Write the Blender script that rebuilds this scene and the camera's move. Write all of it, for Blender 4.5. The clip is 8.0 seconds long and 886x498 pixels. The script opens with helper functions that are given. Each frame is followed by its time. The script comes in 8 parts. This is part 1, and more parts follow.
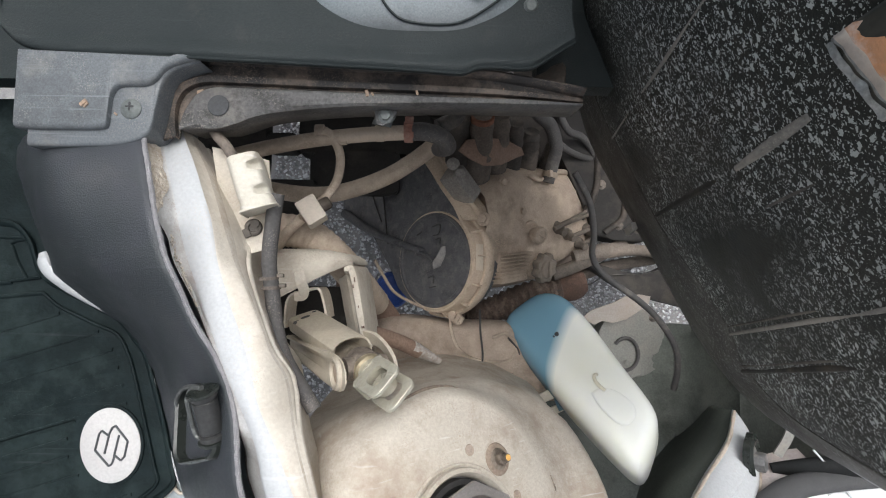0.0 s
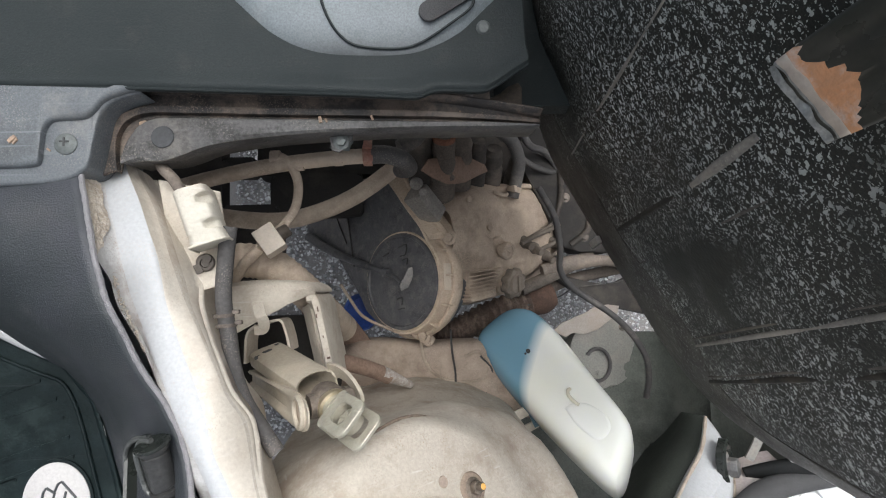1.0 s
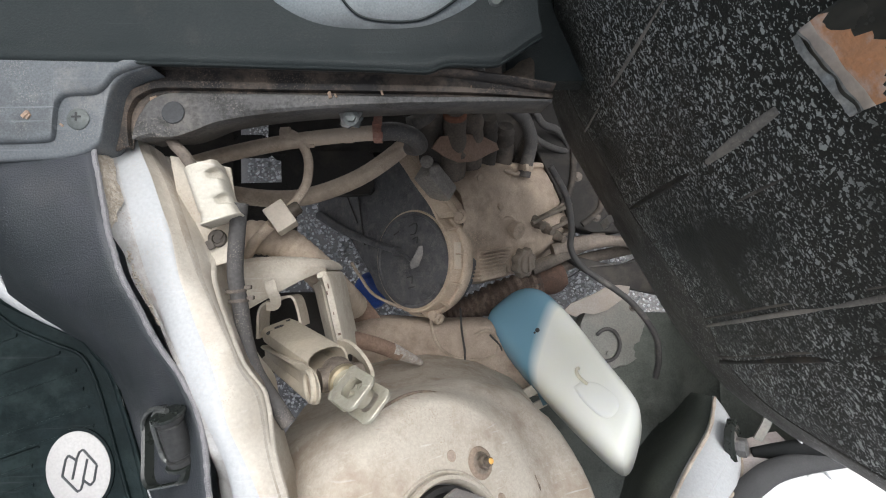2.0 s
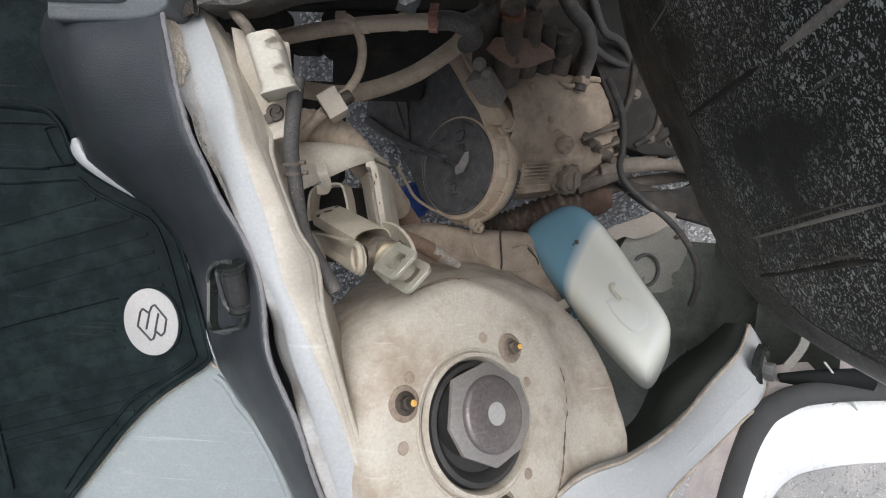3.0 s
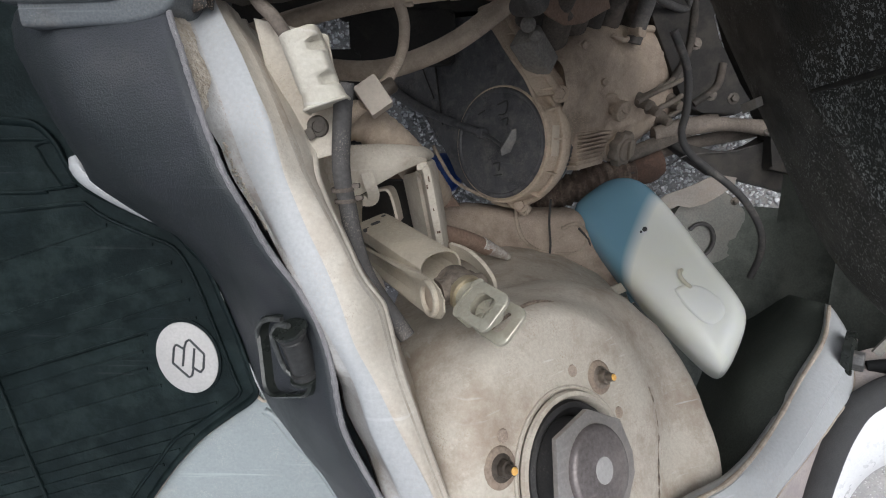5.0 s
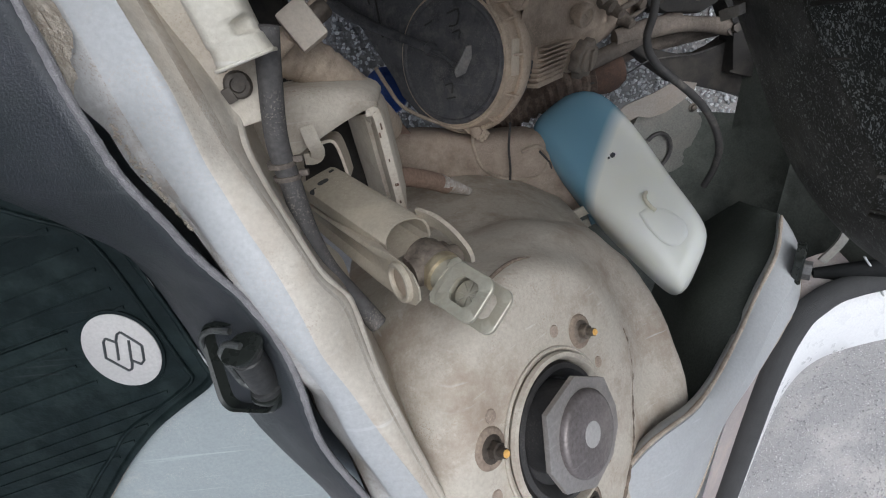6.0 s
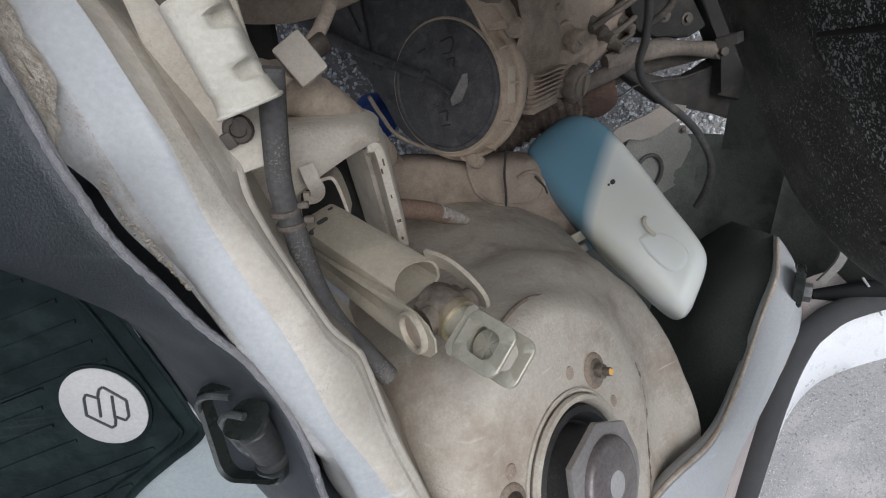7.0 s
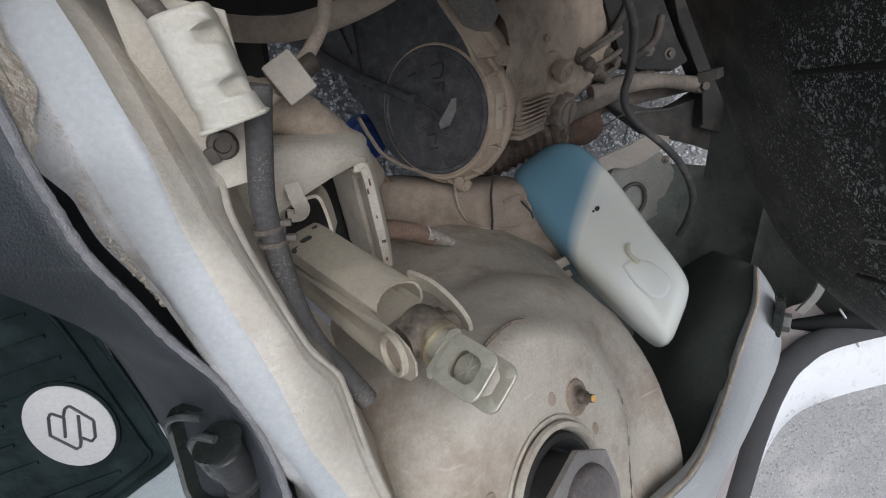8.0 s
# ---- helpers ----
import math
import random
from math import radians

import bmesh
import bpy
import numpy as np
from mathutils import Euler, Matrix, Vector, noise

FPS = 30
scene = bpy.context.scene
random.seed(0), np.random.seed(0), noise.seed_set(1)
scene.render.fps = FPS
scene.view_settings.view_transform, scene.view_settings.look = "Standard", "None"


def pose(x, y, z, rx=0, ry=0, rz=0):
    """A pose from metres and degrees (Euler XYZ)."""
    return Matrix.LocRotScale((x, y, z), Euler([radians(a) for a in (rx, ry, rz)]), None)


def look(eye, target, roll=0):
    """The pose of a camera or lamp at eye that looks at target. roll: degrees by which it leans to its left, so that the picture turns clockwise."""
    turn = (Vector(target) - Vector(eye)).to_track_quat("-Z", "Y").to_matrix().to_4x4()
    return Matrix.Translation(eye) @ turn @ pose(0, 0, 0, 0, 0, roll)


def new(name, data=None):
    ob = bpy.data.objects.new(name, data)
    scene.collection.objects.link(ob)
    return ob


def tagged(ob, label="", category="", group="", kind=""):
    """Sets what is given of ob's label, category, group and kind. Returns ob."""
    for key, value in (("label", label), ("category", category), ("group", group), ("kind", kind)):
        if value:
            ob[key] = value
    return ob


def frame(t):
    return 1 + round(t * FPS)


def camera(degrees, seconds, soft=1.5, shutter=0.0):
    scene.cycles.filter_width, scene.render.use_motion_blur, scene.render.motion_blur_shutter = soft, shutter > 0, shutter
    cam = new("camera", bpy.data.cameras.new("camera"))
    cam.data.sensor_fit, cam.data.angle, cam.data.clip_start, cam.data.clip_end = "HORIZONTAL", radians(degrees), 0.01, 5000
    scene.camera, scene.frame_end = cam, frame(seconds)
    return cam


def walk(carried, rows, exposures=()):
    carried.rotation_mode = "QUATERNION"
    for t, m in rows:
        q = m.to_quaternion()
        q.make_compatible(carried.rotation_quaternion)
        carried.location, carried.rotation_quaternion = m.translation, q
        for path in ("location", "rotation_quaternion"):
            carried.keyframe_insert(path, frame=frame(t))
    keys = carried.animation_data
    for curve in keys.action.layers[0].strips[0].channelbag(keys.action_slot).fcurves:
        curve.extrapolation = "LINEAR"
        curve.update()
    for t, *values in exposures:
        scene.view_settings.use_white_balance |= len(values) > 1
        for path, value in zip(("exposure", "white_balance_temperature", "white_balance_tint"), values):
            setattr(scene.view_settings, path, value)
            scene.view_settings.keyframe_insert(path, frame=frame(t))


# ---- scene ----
cam = camera(86.1, 8.0, soft=1.1)
PATH = [
    (0, (0.0058, 0.0015, 0.8271), (0.0083, 0.9603, -0.9280), 0.94),
    (0.2, (0.0113, 0.0129, 0.8272), (0.0832, 0.9952, -0.9135), 3.71),
    (0.5, (0.0100, 0.0135, 0.8251), (0.1367, 1.0335, -0.8905), 5.23),
    (1, (0.0127, 0.0138, 0.8246), (0.1337, 1.0165, -0.9017), 4.19),
    (2.3, (0.0134, 0.0099, 0.8217), (0.0455, 0.9045, -0.9669), 0.75),
    (2.5, (0.0092, -0.0037, 0.8205), (-0.0016, 0.8520, -0.9872), -0.24),
    (2.8, (0.0120, -0.0229, 0.8209), (-0.0731, 0.7280, -1.0308), -3.68),
    (3, (0.0099, -0.0229, 0.8172), (-0.0788, 0.6513, -1.0636), -4.22),
    (3.2, (-0.0039, -0.0198, 0.8225), (-0.0580, 0.5517, -1.0934), -1.81),
    (3.3, (-0.0183, -0.0058, 0.8126), (-0.0351, 0.5251, -1.1156), 1.95),
    (3.5, (-0.0551, 0.0273, 0.7699), (-0.0583, 0.5062, -1.1719), 3.95),
    (3.7, (-0.0648, 0.0256, 0.7711), (-0.1343, 0.4526, -1.1815), -4.94),
    (3.8, (-0.0607, 0.0337, 0.7812), (-0.1519, 0.4537, -1.1721), -8.37),
    (4, (-0.0604, 0.0390, 0.7812), (-0.1599, 0.4784, -1.1674), -9.48),
    (4.2, (-0.0575, 0.0431, 0.7781), (-0.1547, 0.4896, -1.1690), -9.59),
    (5.3, (-0.0472, 0.0516, 0.7813), (-0.1165, 0.4708, -1.1730), -9.59),
    (5.5, (-0.0487, 0.0509, 0.7801), (-0.0813, 0.3812, -1.1921), -6.56),
    (5.7, (-0.0487, 0.0601, 0.7683), (-0.0166, 0.2100, -1.2258), 9.60),
    (5.8, (-0.0436, 0.0813, 0.7684), (0.0278, 0.1572, -1.2288), 40.39),
    (6, (-0.0616, 0.1005, 0.7457), (0.0654, 0.1125, -1.2502), 80.19),
    (6.2, (-0.0760, 0.1233, 0.7274), (0.0914, 0.1101, -1.2656), 88.81),
    (6.5, (-0.0717, 0.1340, 0.7319), (0.0961, 0.1809, -1.2605), 68.20),
    (7, (-0.0755, 0.1179, 0.7295), (0.1307, 0.1897, -1.2585), 65.11),
    (7.5, (-0.0754, 0.1186, 0.7313), (0.1612, 0.1914, -1.2534), 67.17),
    (8, (-0.0740, 0.1176, 0.7284), (0.1960, 0.2775, -1.2469), 55.20),
]
walk(cam, [(t, pose(0, -0.3, 0.25, -25) @ look(eye, target, roll)) for t, eye, target, roll in PATH], [(0.0, 0.83, 6320, 10), (2.5, 0.79, 6320, 10), (3.4, 0.16, 6250, 10), (5.6, 0.26, 6150, 10), (6.1, 0.05, 6030, 10), (8.0, 0.06, 6030, 10)])

# ---- light ----
world = bpy.data.worlds.new("sky")
scene.world = world
world.use_nodes = True
wn = world.node_tree
sky = wn.nodes.new("ShaderNodeTexSky")
sky.sky_type, sky.sun_disc = "NISHITA", False
sky.sun_elevation, sky.sun_rotation = radians(66), radians(18)
sky.air_density, sky.dust_density, sky.ozone_density = 0.7, 5.0, 1.0
veil = wn.nodes.new("ShaderNodeHueSaturation")
veil.inputs["Saturation"].default_value = 0.3
wn.links.new(sky.outputs[0], veil.inputs["Color"])
wn.links.new(veil.outputs[0], wn.nodes["Background"].inputs[0])
wn.nodes["Background"].inputs[1].default_value = 0.15
sun = new("sun", bpy.data.lights.new("sun", "SUN"))
sun.data.energy, sun.data.angle, sun.data.color = 1.3, radians(70), (0.985, 1.0, 0.985)
sun.matrix_world = look((0.35, 1.05, 2.5), (0, 0, 0))


# ---- materials ----
def mat(name, base, second=None, rough=0.7, metal=0.0, scale=30.0, grain=400.0, bump=0.15, dust=None, amount=0.0, dust_scale=12.0, spots=None, spot_scale=120.0, spot_share=0.3, spec=0.35, specks=0.0, scratch=0.0, stain=None, stain_scale=7.0, stain_amount=0.5, pale=1.7):
    def calm(c):
        g = sum(c) / 3
        return tuple(min(0.8, (v + (g - v) * (0.17 if c[0] > c[2] else 0.0)) * pale) for v in c)

    base, second, dust, spots = calm(base), second and calm(second), dust and calm(dust), spots and calm(spots)
    m = bpy.data.materials.new(name)
    m.use_nodes = True
    nt = m.node_tree
    b = nt.nodes["Principled BSDF"]
    co = nt.nodes.new("ShaderNodeTexCoord")

    def noise_at(s, detail=5.0, rgh=0.6):
        n = nt.nodes.new("ShaderNodeTexNoise")
        n.inputs["Scale"].default_value, n.inputs["Detail"].default_value, n.inputs["Roughness"].default_value = s, detail, rgh
        nt.links.new(co.outputs["Object"], n.inputs["Vector"])
        return n.outputs["Fac"]

    def ramp(src, lo, hi):
        r = nt.nodes.new("ShaderNodeMapRange")
        r.inputs["From Min"].default_value, r.inputs["From Max"].default_value = lo, hi
        nt.links.new(src, r.inputs["Value"])
        return r.outputs["Result"]

    def mix(fac, a, c):
        x = nt.nodes.new("ShaderNodeMix")
        x.data_type = "RGBA"
        nt.links.new(fac, x.inputs["Factor"])
        for sock, v in ((x.inputs["A"], a), (x.inputs["B"], c)):
            if isinstance(v, tuple):
                sock.default_value = (*v, 1)
            else:
                nt.links.new(v, sock)
        return x.outputs["Result"]

    second = second or tuple(v * 0.72 for v in base)
    fine = noise_at(grain, 3.0)
    colour = mix(ramp(noise_at(scale, 7.0, 0.65), 0.25, 0.75), base, second)
    colour = mix(ramp(fine, 0.3, 0.95), colour, tuple(v * (0.82 if sum(base) > 1.0 else 0.55) for v in second))
    if dust:
        cover = nt.nodes.new("ShaderNodeMath")
        cover.operation = "MULTIPLY"
        nt.links.new(ramp(noise_at(dust_scale, 8.0, 0.7), 0.62 - 0.35 * amount, 0.72 - 0.25 * amount), cover.inputs[0])
        cover.inputs[1].default_value = min(1.0, 0.2 + amount * 0.6)
        colour = mix(cover.outputs[0], colour, dust)
    if stain:
        tint = nt.nodes.new("ShaderNodeMath")
        tint.operation = "MULTIPLY"
        nt.links.new(ramp(noise_at(stain_scale, 10.0, 0.72), 0.50, 0.64), tint.inputs[0])
        tint.inputs[1].default_value = stain_amount
        colour = mix(tint.outputs[0], colour, calm(stain))
    if scratch:
        lines = []
        for turn_by, stretch in ((0.5, (9.0, 260.0, 60.0)), (-0.9, (7.0, 330.0, 60.0))):
            sm = nt.nodes.new("ShaderNodeMapping")
            sm.inputs["Rotation"].default_value, sm.inputs["Scale"].default_value = (0.2, 0.1, turn_by), stretch
            nt.links.new(co.outputs["Object"], sm.inputs["Vector"])
            sn = nt.nodes.new("ShaderNodeTexNoise")
            sn.inputs["Scale"].default_value, sn.inputs["Detail"].default_value = 1.0, 2.0
            nt.links.new(sm.outputs["Vector"], sn.inputs["Vector"])
            lines.append(ramp(sn.outputs["Fac"], 0.66, 0.74))
        worn = nt.nodes.new("ShaderNodeMath")
        worn.operation = "MAXIMUM"
        nt.links.new(lines[0], worn.inputs[0])
        nt.links.new(lines[1], worn.inputs[1])
        part_worn = nt.nodes.new("ShaderNodeMath")
        part_worn.operation = "MULTIPLY"
        nt.links.new(worn.outputs[0], part_worn.inputs[0])
        nt.links.new(ramp(noise_at(16.0, 4.0), 0.42, 0.66), part_worn.inputs[1])
        keep = nt.nodes.new("ShaderNodeMath")
        keep.operation = "MULTIPLY"
        nt.links.new(part_worn.outputs[0], keep.inputs[0])
        keep.inputs[1].default_value = scratch
        colour = mix(keep.outputs[0], colour, tuple(min(0.7, v * 1.35 + 0.035) for v in base))
    if specks:
        grit = ramp(noise_at(950.0, 2.0, 0.5), 0.57, 0.63)
        grit_part = nt.nodes.new("ShaderNodeMath")
        grit_part.operation = "MULTIPLY"
        nt.links.new(grit, grit_part.inputs[0])
        nt.links.new(ramp(noise_at(35.0, 4.0), 0.45, 0.72), grit_part.inputs[1])
        lessen = nt.nodes.new("ShaderNodeMath")
        lessen.operation = "MULTIPLY"
        nt.links.new(grit_part.outputs[0], lessen.inputs[0])
        lessen.inputs[1].default_value = specks
        colour = mix(lessen.outputs[0], colour, dust or (0.3, 0.26, 0.2))
    if spots:
        warp = nt.nodes.new("ShaderNodeMapping")
        warp.inputs["Rotation"].default_value, warp.inputs["Scale"].default_value = (0.5, 0.0, 0.0), (1.0, 0.55, 1.0)
        ragged = nt.nodes.new("ShaderNodeTexNoise")
        ragged.inputs["Scale"].default_value, ragged.inputs["Detail"].default_value = 260.0, 3.0
        nt.links.new(co.outputs["Object"], ragged.inputs["Vector"])
        push = nt.nodes.new("ShaderNodeVectorMath")
        push.operation = "MULTIPLY_ADD"
        nt.links.new(ragged.outputs["Color"], push.inputs[0])
        push.inputs[1].default_value = (0.006, 0.006, 0.006)
        nt.links.new(co.outputs["Object"], push.inputs[2])
        nt.links.new(push.outputs[0], warp.inputs["Vector"])
        v = nt.nodes.new("ShaderNodeTexVoronoi")
        v.inputs["Scale"].default_value = spot_scale
        nt.links.new(warp.outputs["Vector"], v.inputs["Vector"])
        size = nt.nodes.new("ShaderNodeMath")
        size.operation = "MULTIPLY"
        nt.links.new(v.outputs["Color"], size.inputs[0])
        size.inputs[1].default_value = spot_share
        less = nt.nodes.new("ShaderNodeMath")
        less.operation = "LESS_THAN"
        nt.links.new(v.outputs["Distance"], less.inputs[0])
        nt.links.new(size.outputs[0], less.inputs[1])
        small = nt.nodes.new("ShaderNodeTexVoronoi")
        small.inputs["Scale"].default_value = spot_scale * 2.6
        nt.links.new(warp.outputs["Vector"], small.inputs["Vector"])
        size2 = nt.nodes.new("ShaderNodeMath")
        size2.operation = "MULTIPLY"
        nt.links.new(small.outputs["Color"], size2.inputs[0])
        size2.inputs[1].default_value = spot_share * 1.15
        less2 = nt.nodes.new("ShaderNodeMath")
        less2.operation = "LESS_THAN"
        nt.links.new(small.outputs["Distance"], less2.inputs[0])
        nt.links.new(size2.outputs[0], less2.inputs[1])
        both = nt.nodes.new("ShaderNodeMath")
        both.operation = "MAXIMUM"
        nt.links.new(less.outputs[0], both.inputs[0])
        nt.links.new(less2.outputs[0], both.inputs[1])
        patch = nt.nodes.new("ShaderNodeMath")
        patch.operation = "MULTIPLY"
        nt.links.new(both.outputs[0], patch.inputs[0])
        nt.links.new(ramp(noise_at(9.0), 0.36, 0.58), patch.inputs[1])
        colour = mix(patch.outputs[0], colour, spots)
    nt.links.new(colour, b.inputs["Base Color"])
    rr = nt.nodes.new("ShaderNodeMapRange")
    rr.inputs["To Min"].default_value, rr.inputs["To Max"].default_value = max(0.05, rough - 0.14), min(1.0, rough + 0.14)
    nt.links.new(noise_at(scale * 2.3), rr.inputs["Value"])
    nt.links.new(rr.outputs["Result"], b.inputs["Roughness"])
    b.inputs["Metallic"].default_value = metal
    b.inputs["Specular IOR Level"].default_value = spec
    if bump:
        bp = nt.nodes.new("ShaderNodeBump")
        bp.inputs["Strength"].default_value, bp.inputs["Distance"].default_value = bump, 0.002
        nt.links.new(fine, bp.inputs["Height"])
        nt.links.new(bp.outputs["Normal"], b.inputs["Normal"])
    return m


DUST = (0.42, 0.34, 0.26)
white_paint = mat("white_paint", (0.305, 0.313, 0.318), (0.275, 0.281, 0.282), 0.35, scale=9, dust=(0.30, 0.25, 0.2), amount=0.0, dust_scale=60, bump=0.04, specks=0.5, scratch=0.3, pale=1.5)
cream_paint = mat("dusty_cream_paint", (0.47, 0.43, 0.36), (0.39, 0.345, 0.27), 0.75, dust=(0.27, 0.21, 0.155), amount=0.42, dust_scale=34, bump=0.2, specks=0.8, scratch=0.5, stain=(0.24, 0.185, 0.135), stain_scale=11, stain_amount=0.45, pale=1.3)
arch_paint = mat("arch_paint", (0.50, 0.455, 0.38), (0.41, 0.365, 0.29), 0.7, scale=16, dust=(0.30, 0.225, 0.16), amount=0.42, dust_scale=26, bump=0.16, specks=0.8, scratch=0.55, stain=(0.25, 0.18, 0.125), stain_scale=15, stain_amount=0.65, pale=1.22)
floor_paint = mat("floor_paint", (0.215, 0.240, 0.242), (0.19, 0.21, 0.212), 0.45, scale=7, dust=(0.36, 0.33, 0.29), amount=0.12, dust_scale=40, bump=0.05, specks=0.5, scratch=0.5, pale=1.55)
black_vinyl = mat("black_vinyl", (0.013, 0.0158, 0.0168), (0.023, 0.0262, 0.0285), 0.42, scale=14, grain=900, bump=0.35, dust=(0.045, 0.043, 0.043), amount=0.2, dust_scale=22, spec=0.5, specks=0.6, scratch=0.6, stain=(0.024, 0.025, 0.031), stain_scale=9, stain_amount=0.6)
black_plastic = mat("black_plastic", (0.0135, 0.0168, 0.0172), (0.0215, 0.0255, 0.0255), 0.42, scale=9, grain=700, bump=0.2, dust=(0.04, 0.038, 0.035), amount=0.08, dust_scale=24, spec=0.10, specks=0.5, scratch=0.4)
grey_plastic = mat("scuffed_grey_plastic", (0.088, 0.096, 0.101), (0.062, 0.068, 0.072), 0.42, scale=12, grain=800, bump=0.1, dust=(0.16, 0.15, 0.135), amount=0.22, dust_scale=30, specks=0.7, scratch=0.7, stain=(0.026, 0.027, 0.026), stain_scale=16, stain_amount=0.5)
mat_rubber = mat("mat_rubber", (0.0030, 0.0054, 0.0056), (0.0055, 0.0090, 0.0092), 0.5, scale=26, grain=300, bump=0.25, dust=(0.016, 0.0235, 0.0225), amount=0.4, dust_scale=34, spec=0.12, specks=0.45, scratch=0.6, stain=(0.0095, 0.0150, 0.0160), stain_scale=48, stain_amount=0.42)
felt = mat("felt_edge", (0.24, 0.23, 0.235), (0.14, 0.135, 0.14), 0.95, scale=200, grain=1800, bump=0.8)
logo_white = mat("emblem_grey", (0.31, 0.30, 0.29), (0.27, 0.26, 0.25), 0.6, bump=0.05)
seat_black = mat("speckled_black_board", (0.0085, 0.0105, 0.0098), (0.0165, 0.018, 0.0165), 0.5, scale=16, grain=500, bump=0.3, dust=(0.03, 0.025, 0.019), amount=0.22, dust_scale=10, spots=(0.22, 0.235, 0.23), spot_scale=310, spot_share=0.48, spec=0.22, specks=0.7)
seat_edge = mat("dusty_black_edge", (0.013, 0.013, 0.0118), (0.024, 0.0228, 0.020), 0.55, scale=14, dust=(0.060, 0.059, 0.052), amount=0.4, dust_scale=20, spec=0.22, spots=(0.14, 0.145, 0.14), spot_scale=330, spot_share=0.36, specks=0.6, stain=(0.014, 0.0135, 0.0125), stain_scale=16, stain_amount=0.7, scratch=0.5)
engine_alu = mat("dusty_cast_alloy", (0.40, 0.315, 0.235), (0.27, 0.205, 0.15), 0.75, metal=0.1, scale=35, dust=(0.43, 0.335, 0.24), amount=0.45, bump=0.6, specks=0.8, stain=(0.13, 0.098, 0.072), stain_scale=18, stain_amount=0.55, pale=1.42)
bright_alu = mat("bare_alloy", (0.42, 0.4, 0.38), (0.3, 0.28, 0.26), 0.5, metal=0.6, dust=DUST, amount=0.25)
cover_black = mat("dusty_black_cover", (0.055, 0.056, 0.060), (0.088, 0.087, 0.091), 0.5, scale=25, dust=(0.16, 0.145, 0.13), amount=0.35, dust_scale=80, bump=0.3, spec=0.4, specks=0.7, scratch=0.7, stain=(0.017, 0.017, 0.019), stain_scale=38, stain_amount=0.6, pale=1.3)
flange_dust = mat("dusty_flange", (0.44, 0.35, 0.26), (0.30, 0.225, 0.155), 0.8, dust=(0.48, 0.38, 0.27), amount=0.45, bump=0.3, specks=0.7, stain=(0.15, 0.108, 0.078), stain_scale=22, stain_amount=0.6, pale=1.45)
hose_rubber = mat("dusty_hose_rubber", (0.35, 0.28, 0.21), (0.23, 0.178, 0.132), 0.85, dust=(0.46, 0.37, 0.275), amount=0.5, bump=0.3, specks=0.65, stain=(0.12, 0.09, 0.068), stain_scale=22, stain_amount=0.4, pale=1.4)
black_hose = mat("black_hose_rubber", (0.022, 0.022, 0.024), (0.05, 0.046, 0.042), 0.6, dust=(0.2, 0.17, 0.14), amount=0.25)
grey_hose = mat("grey_hose_rubber", (0.062, 0.058, 0.056), (0.045, 0.042, 0.04), 0.7, dust=(0.2, 0.17, 0.14), amount=0.22, specks=0.6)
dark_steel = mat("dark_steel", (0.05, 0.046, 0.042), (0.09, 0.075, 0.06), 0.6, metal=0.5, dust=DUST, amount=0.25)
cap_steel = mat("strut_cap_steel", (0.23, 0.215, 0.205), (0.17, 0.155, 0.145), 0.45, metal=0.5, dust=(0.30, 0.26, 0.22), amount=0.25, bump=0.1, specks=0.4, scratch=0.5)
rust = mat("rust", (0.25, 0.09, 0.04), (0.12, 0.05, 0.03), 0.9, dust=(0.3, 0.2, 0.13), amount=0.3, bump=0.5)
rust_dark = mat("dark_rust", (0.11, 0.06, 0.04), (0.06, 0.038, 0.028), 0.9, dust=(0.2, 0.14, 0.1), amount=0.35, bump=0.5)
orange_clip = mat("orange_clip", (0.26, 0.10, 0.065), (0.18, 0.075, 0.05), 0.7, dust=DUST, amount=0.3)
orange_paint = mat("orange_paint_mark", (0.75, 0.33, 0.03), (0.6, 0.22, 0.02), 0.5, bump=0)
brass = mat("zinc_yellow", (0.40, 0.34, 0.20), (0.30, 0.25, 0.16), 0.35, metal=0.8, dust=DUST, amount=0.2)
zinc = mat("greenish_zinc", (0.35, 0.34, 0.265), (0.265, 0.252, 0.195), 0.38, metal=0.35, dust=(0.38, 0.33, 0.245), amount=0.35, bump=0.12, specks=0.6, scratch=0.7, pale=1.3)
blue_plastic = mat("blue_plastic", (0.015, 0.05, 0.22), (0.012, 0.035, 0.14), 0.5, dust=(0.2, 0.2, 0.22), amount=0.1)
frame_paint = mat("dusty_chassis_paint", (0.37, 0.29, 0.22), (0.26, 0.20, 0.155), 0.85, dust=(0.46, 0.36, 0.265), amount=0.4, bump=0.3, specks=0.7, stain=(0.15, 0.105, 0.075), stain_scale=14, stain_amount=0.65, pale=1.28)
brown_plate = mat("brown_rusty_plate", (0.19, 0.12, 0.08), (0.14, 0.09, 0.065), 0.85, dust=(0.28, 0.2, 0.14), amount=0.35)
grey_panel = mat("dusty_grey_panel", (0.22, 0.215, 0.19), (0.18, 0.175, 0.155), 0.75, dust=(0.26, 0.23, 0.19), amount=0.35, scale=8, specks=0.55, pale=1.15)
seal_rubber = mat("seal_rubber", (0.05, 0.05, 0.05), (0.035, 0.035, 0.035), 0.85, grain=1200, bump=0.5)
body_white = mat("body_white", (0.55, 0.56, 0.57), (0.52, 0.52, 0.53), 0.3, bump=0.0)
tape = mat("worn_tape", (0.52, 0.49, 0.45), (0.2, 0.155, 0.12), 0.8, scale=130, dust=(0.2, 0.15, 0.11), amount=0.4, dust_scale=120, bump=0.4)
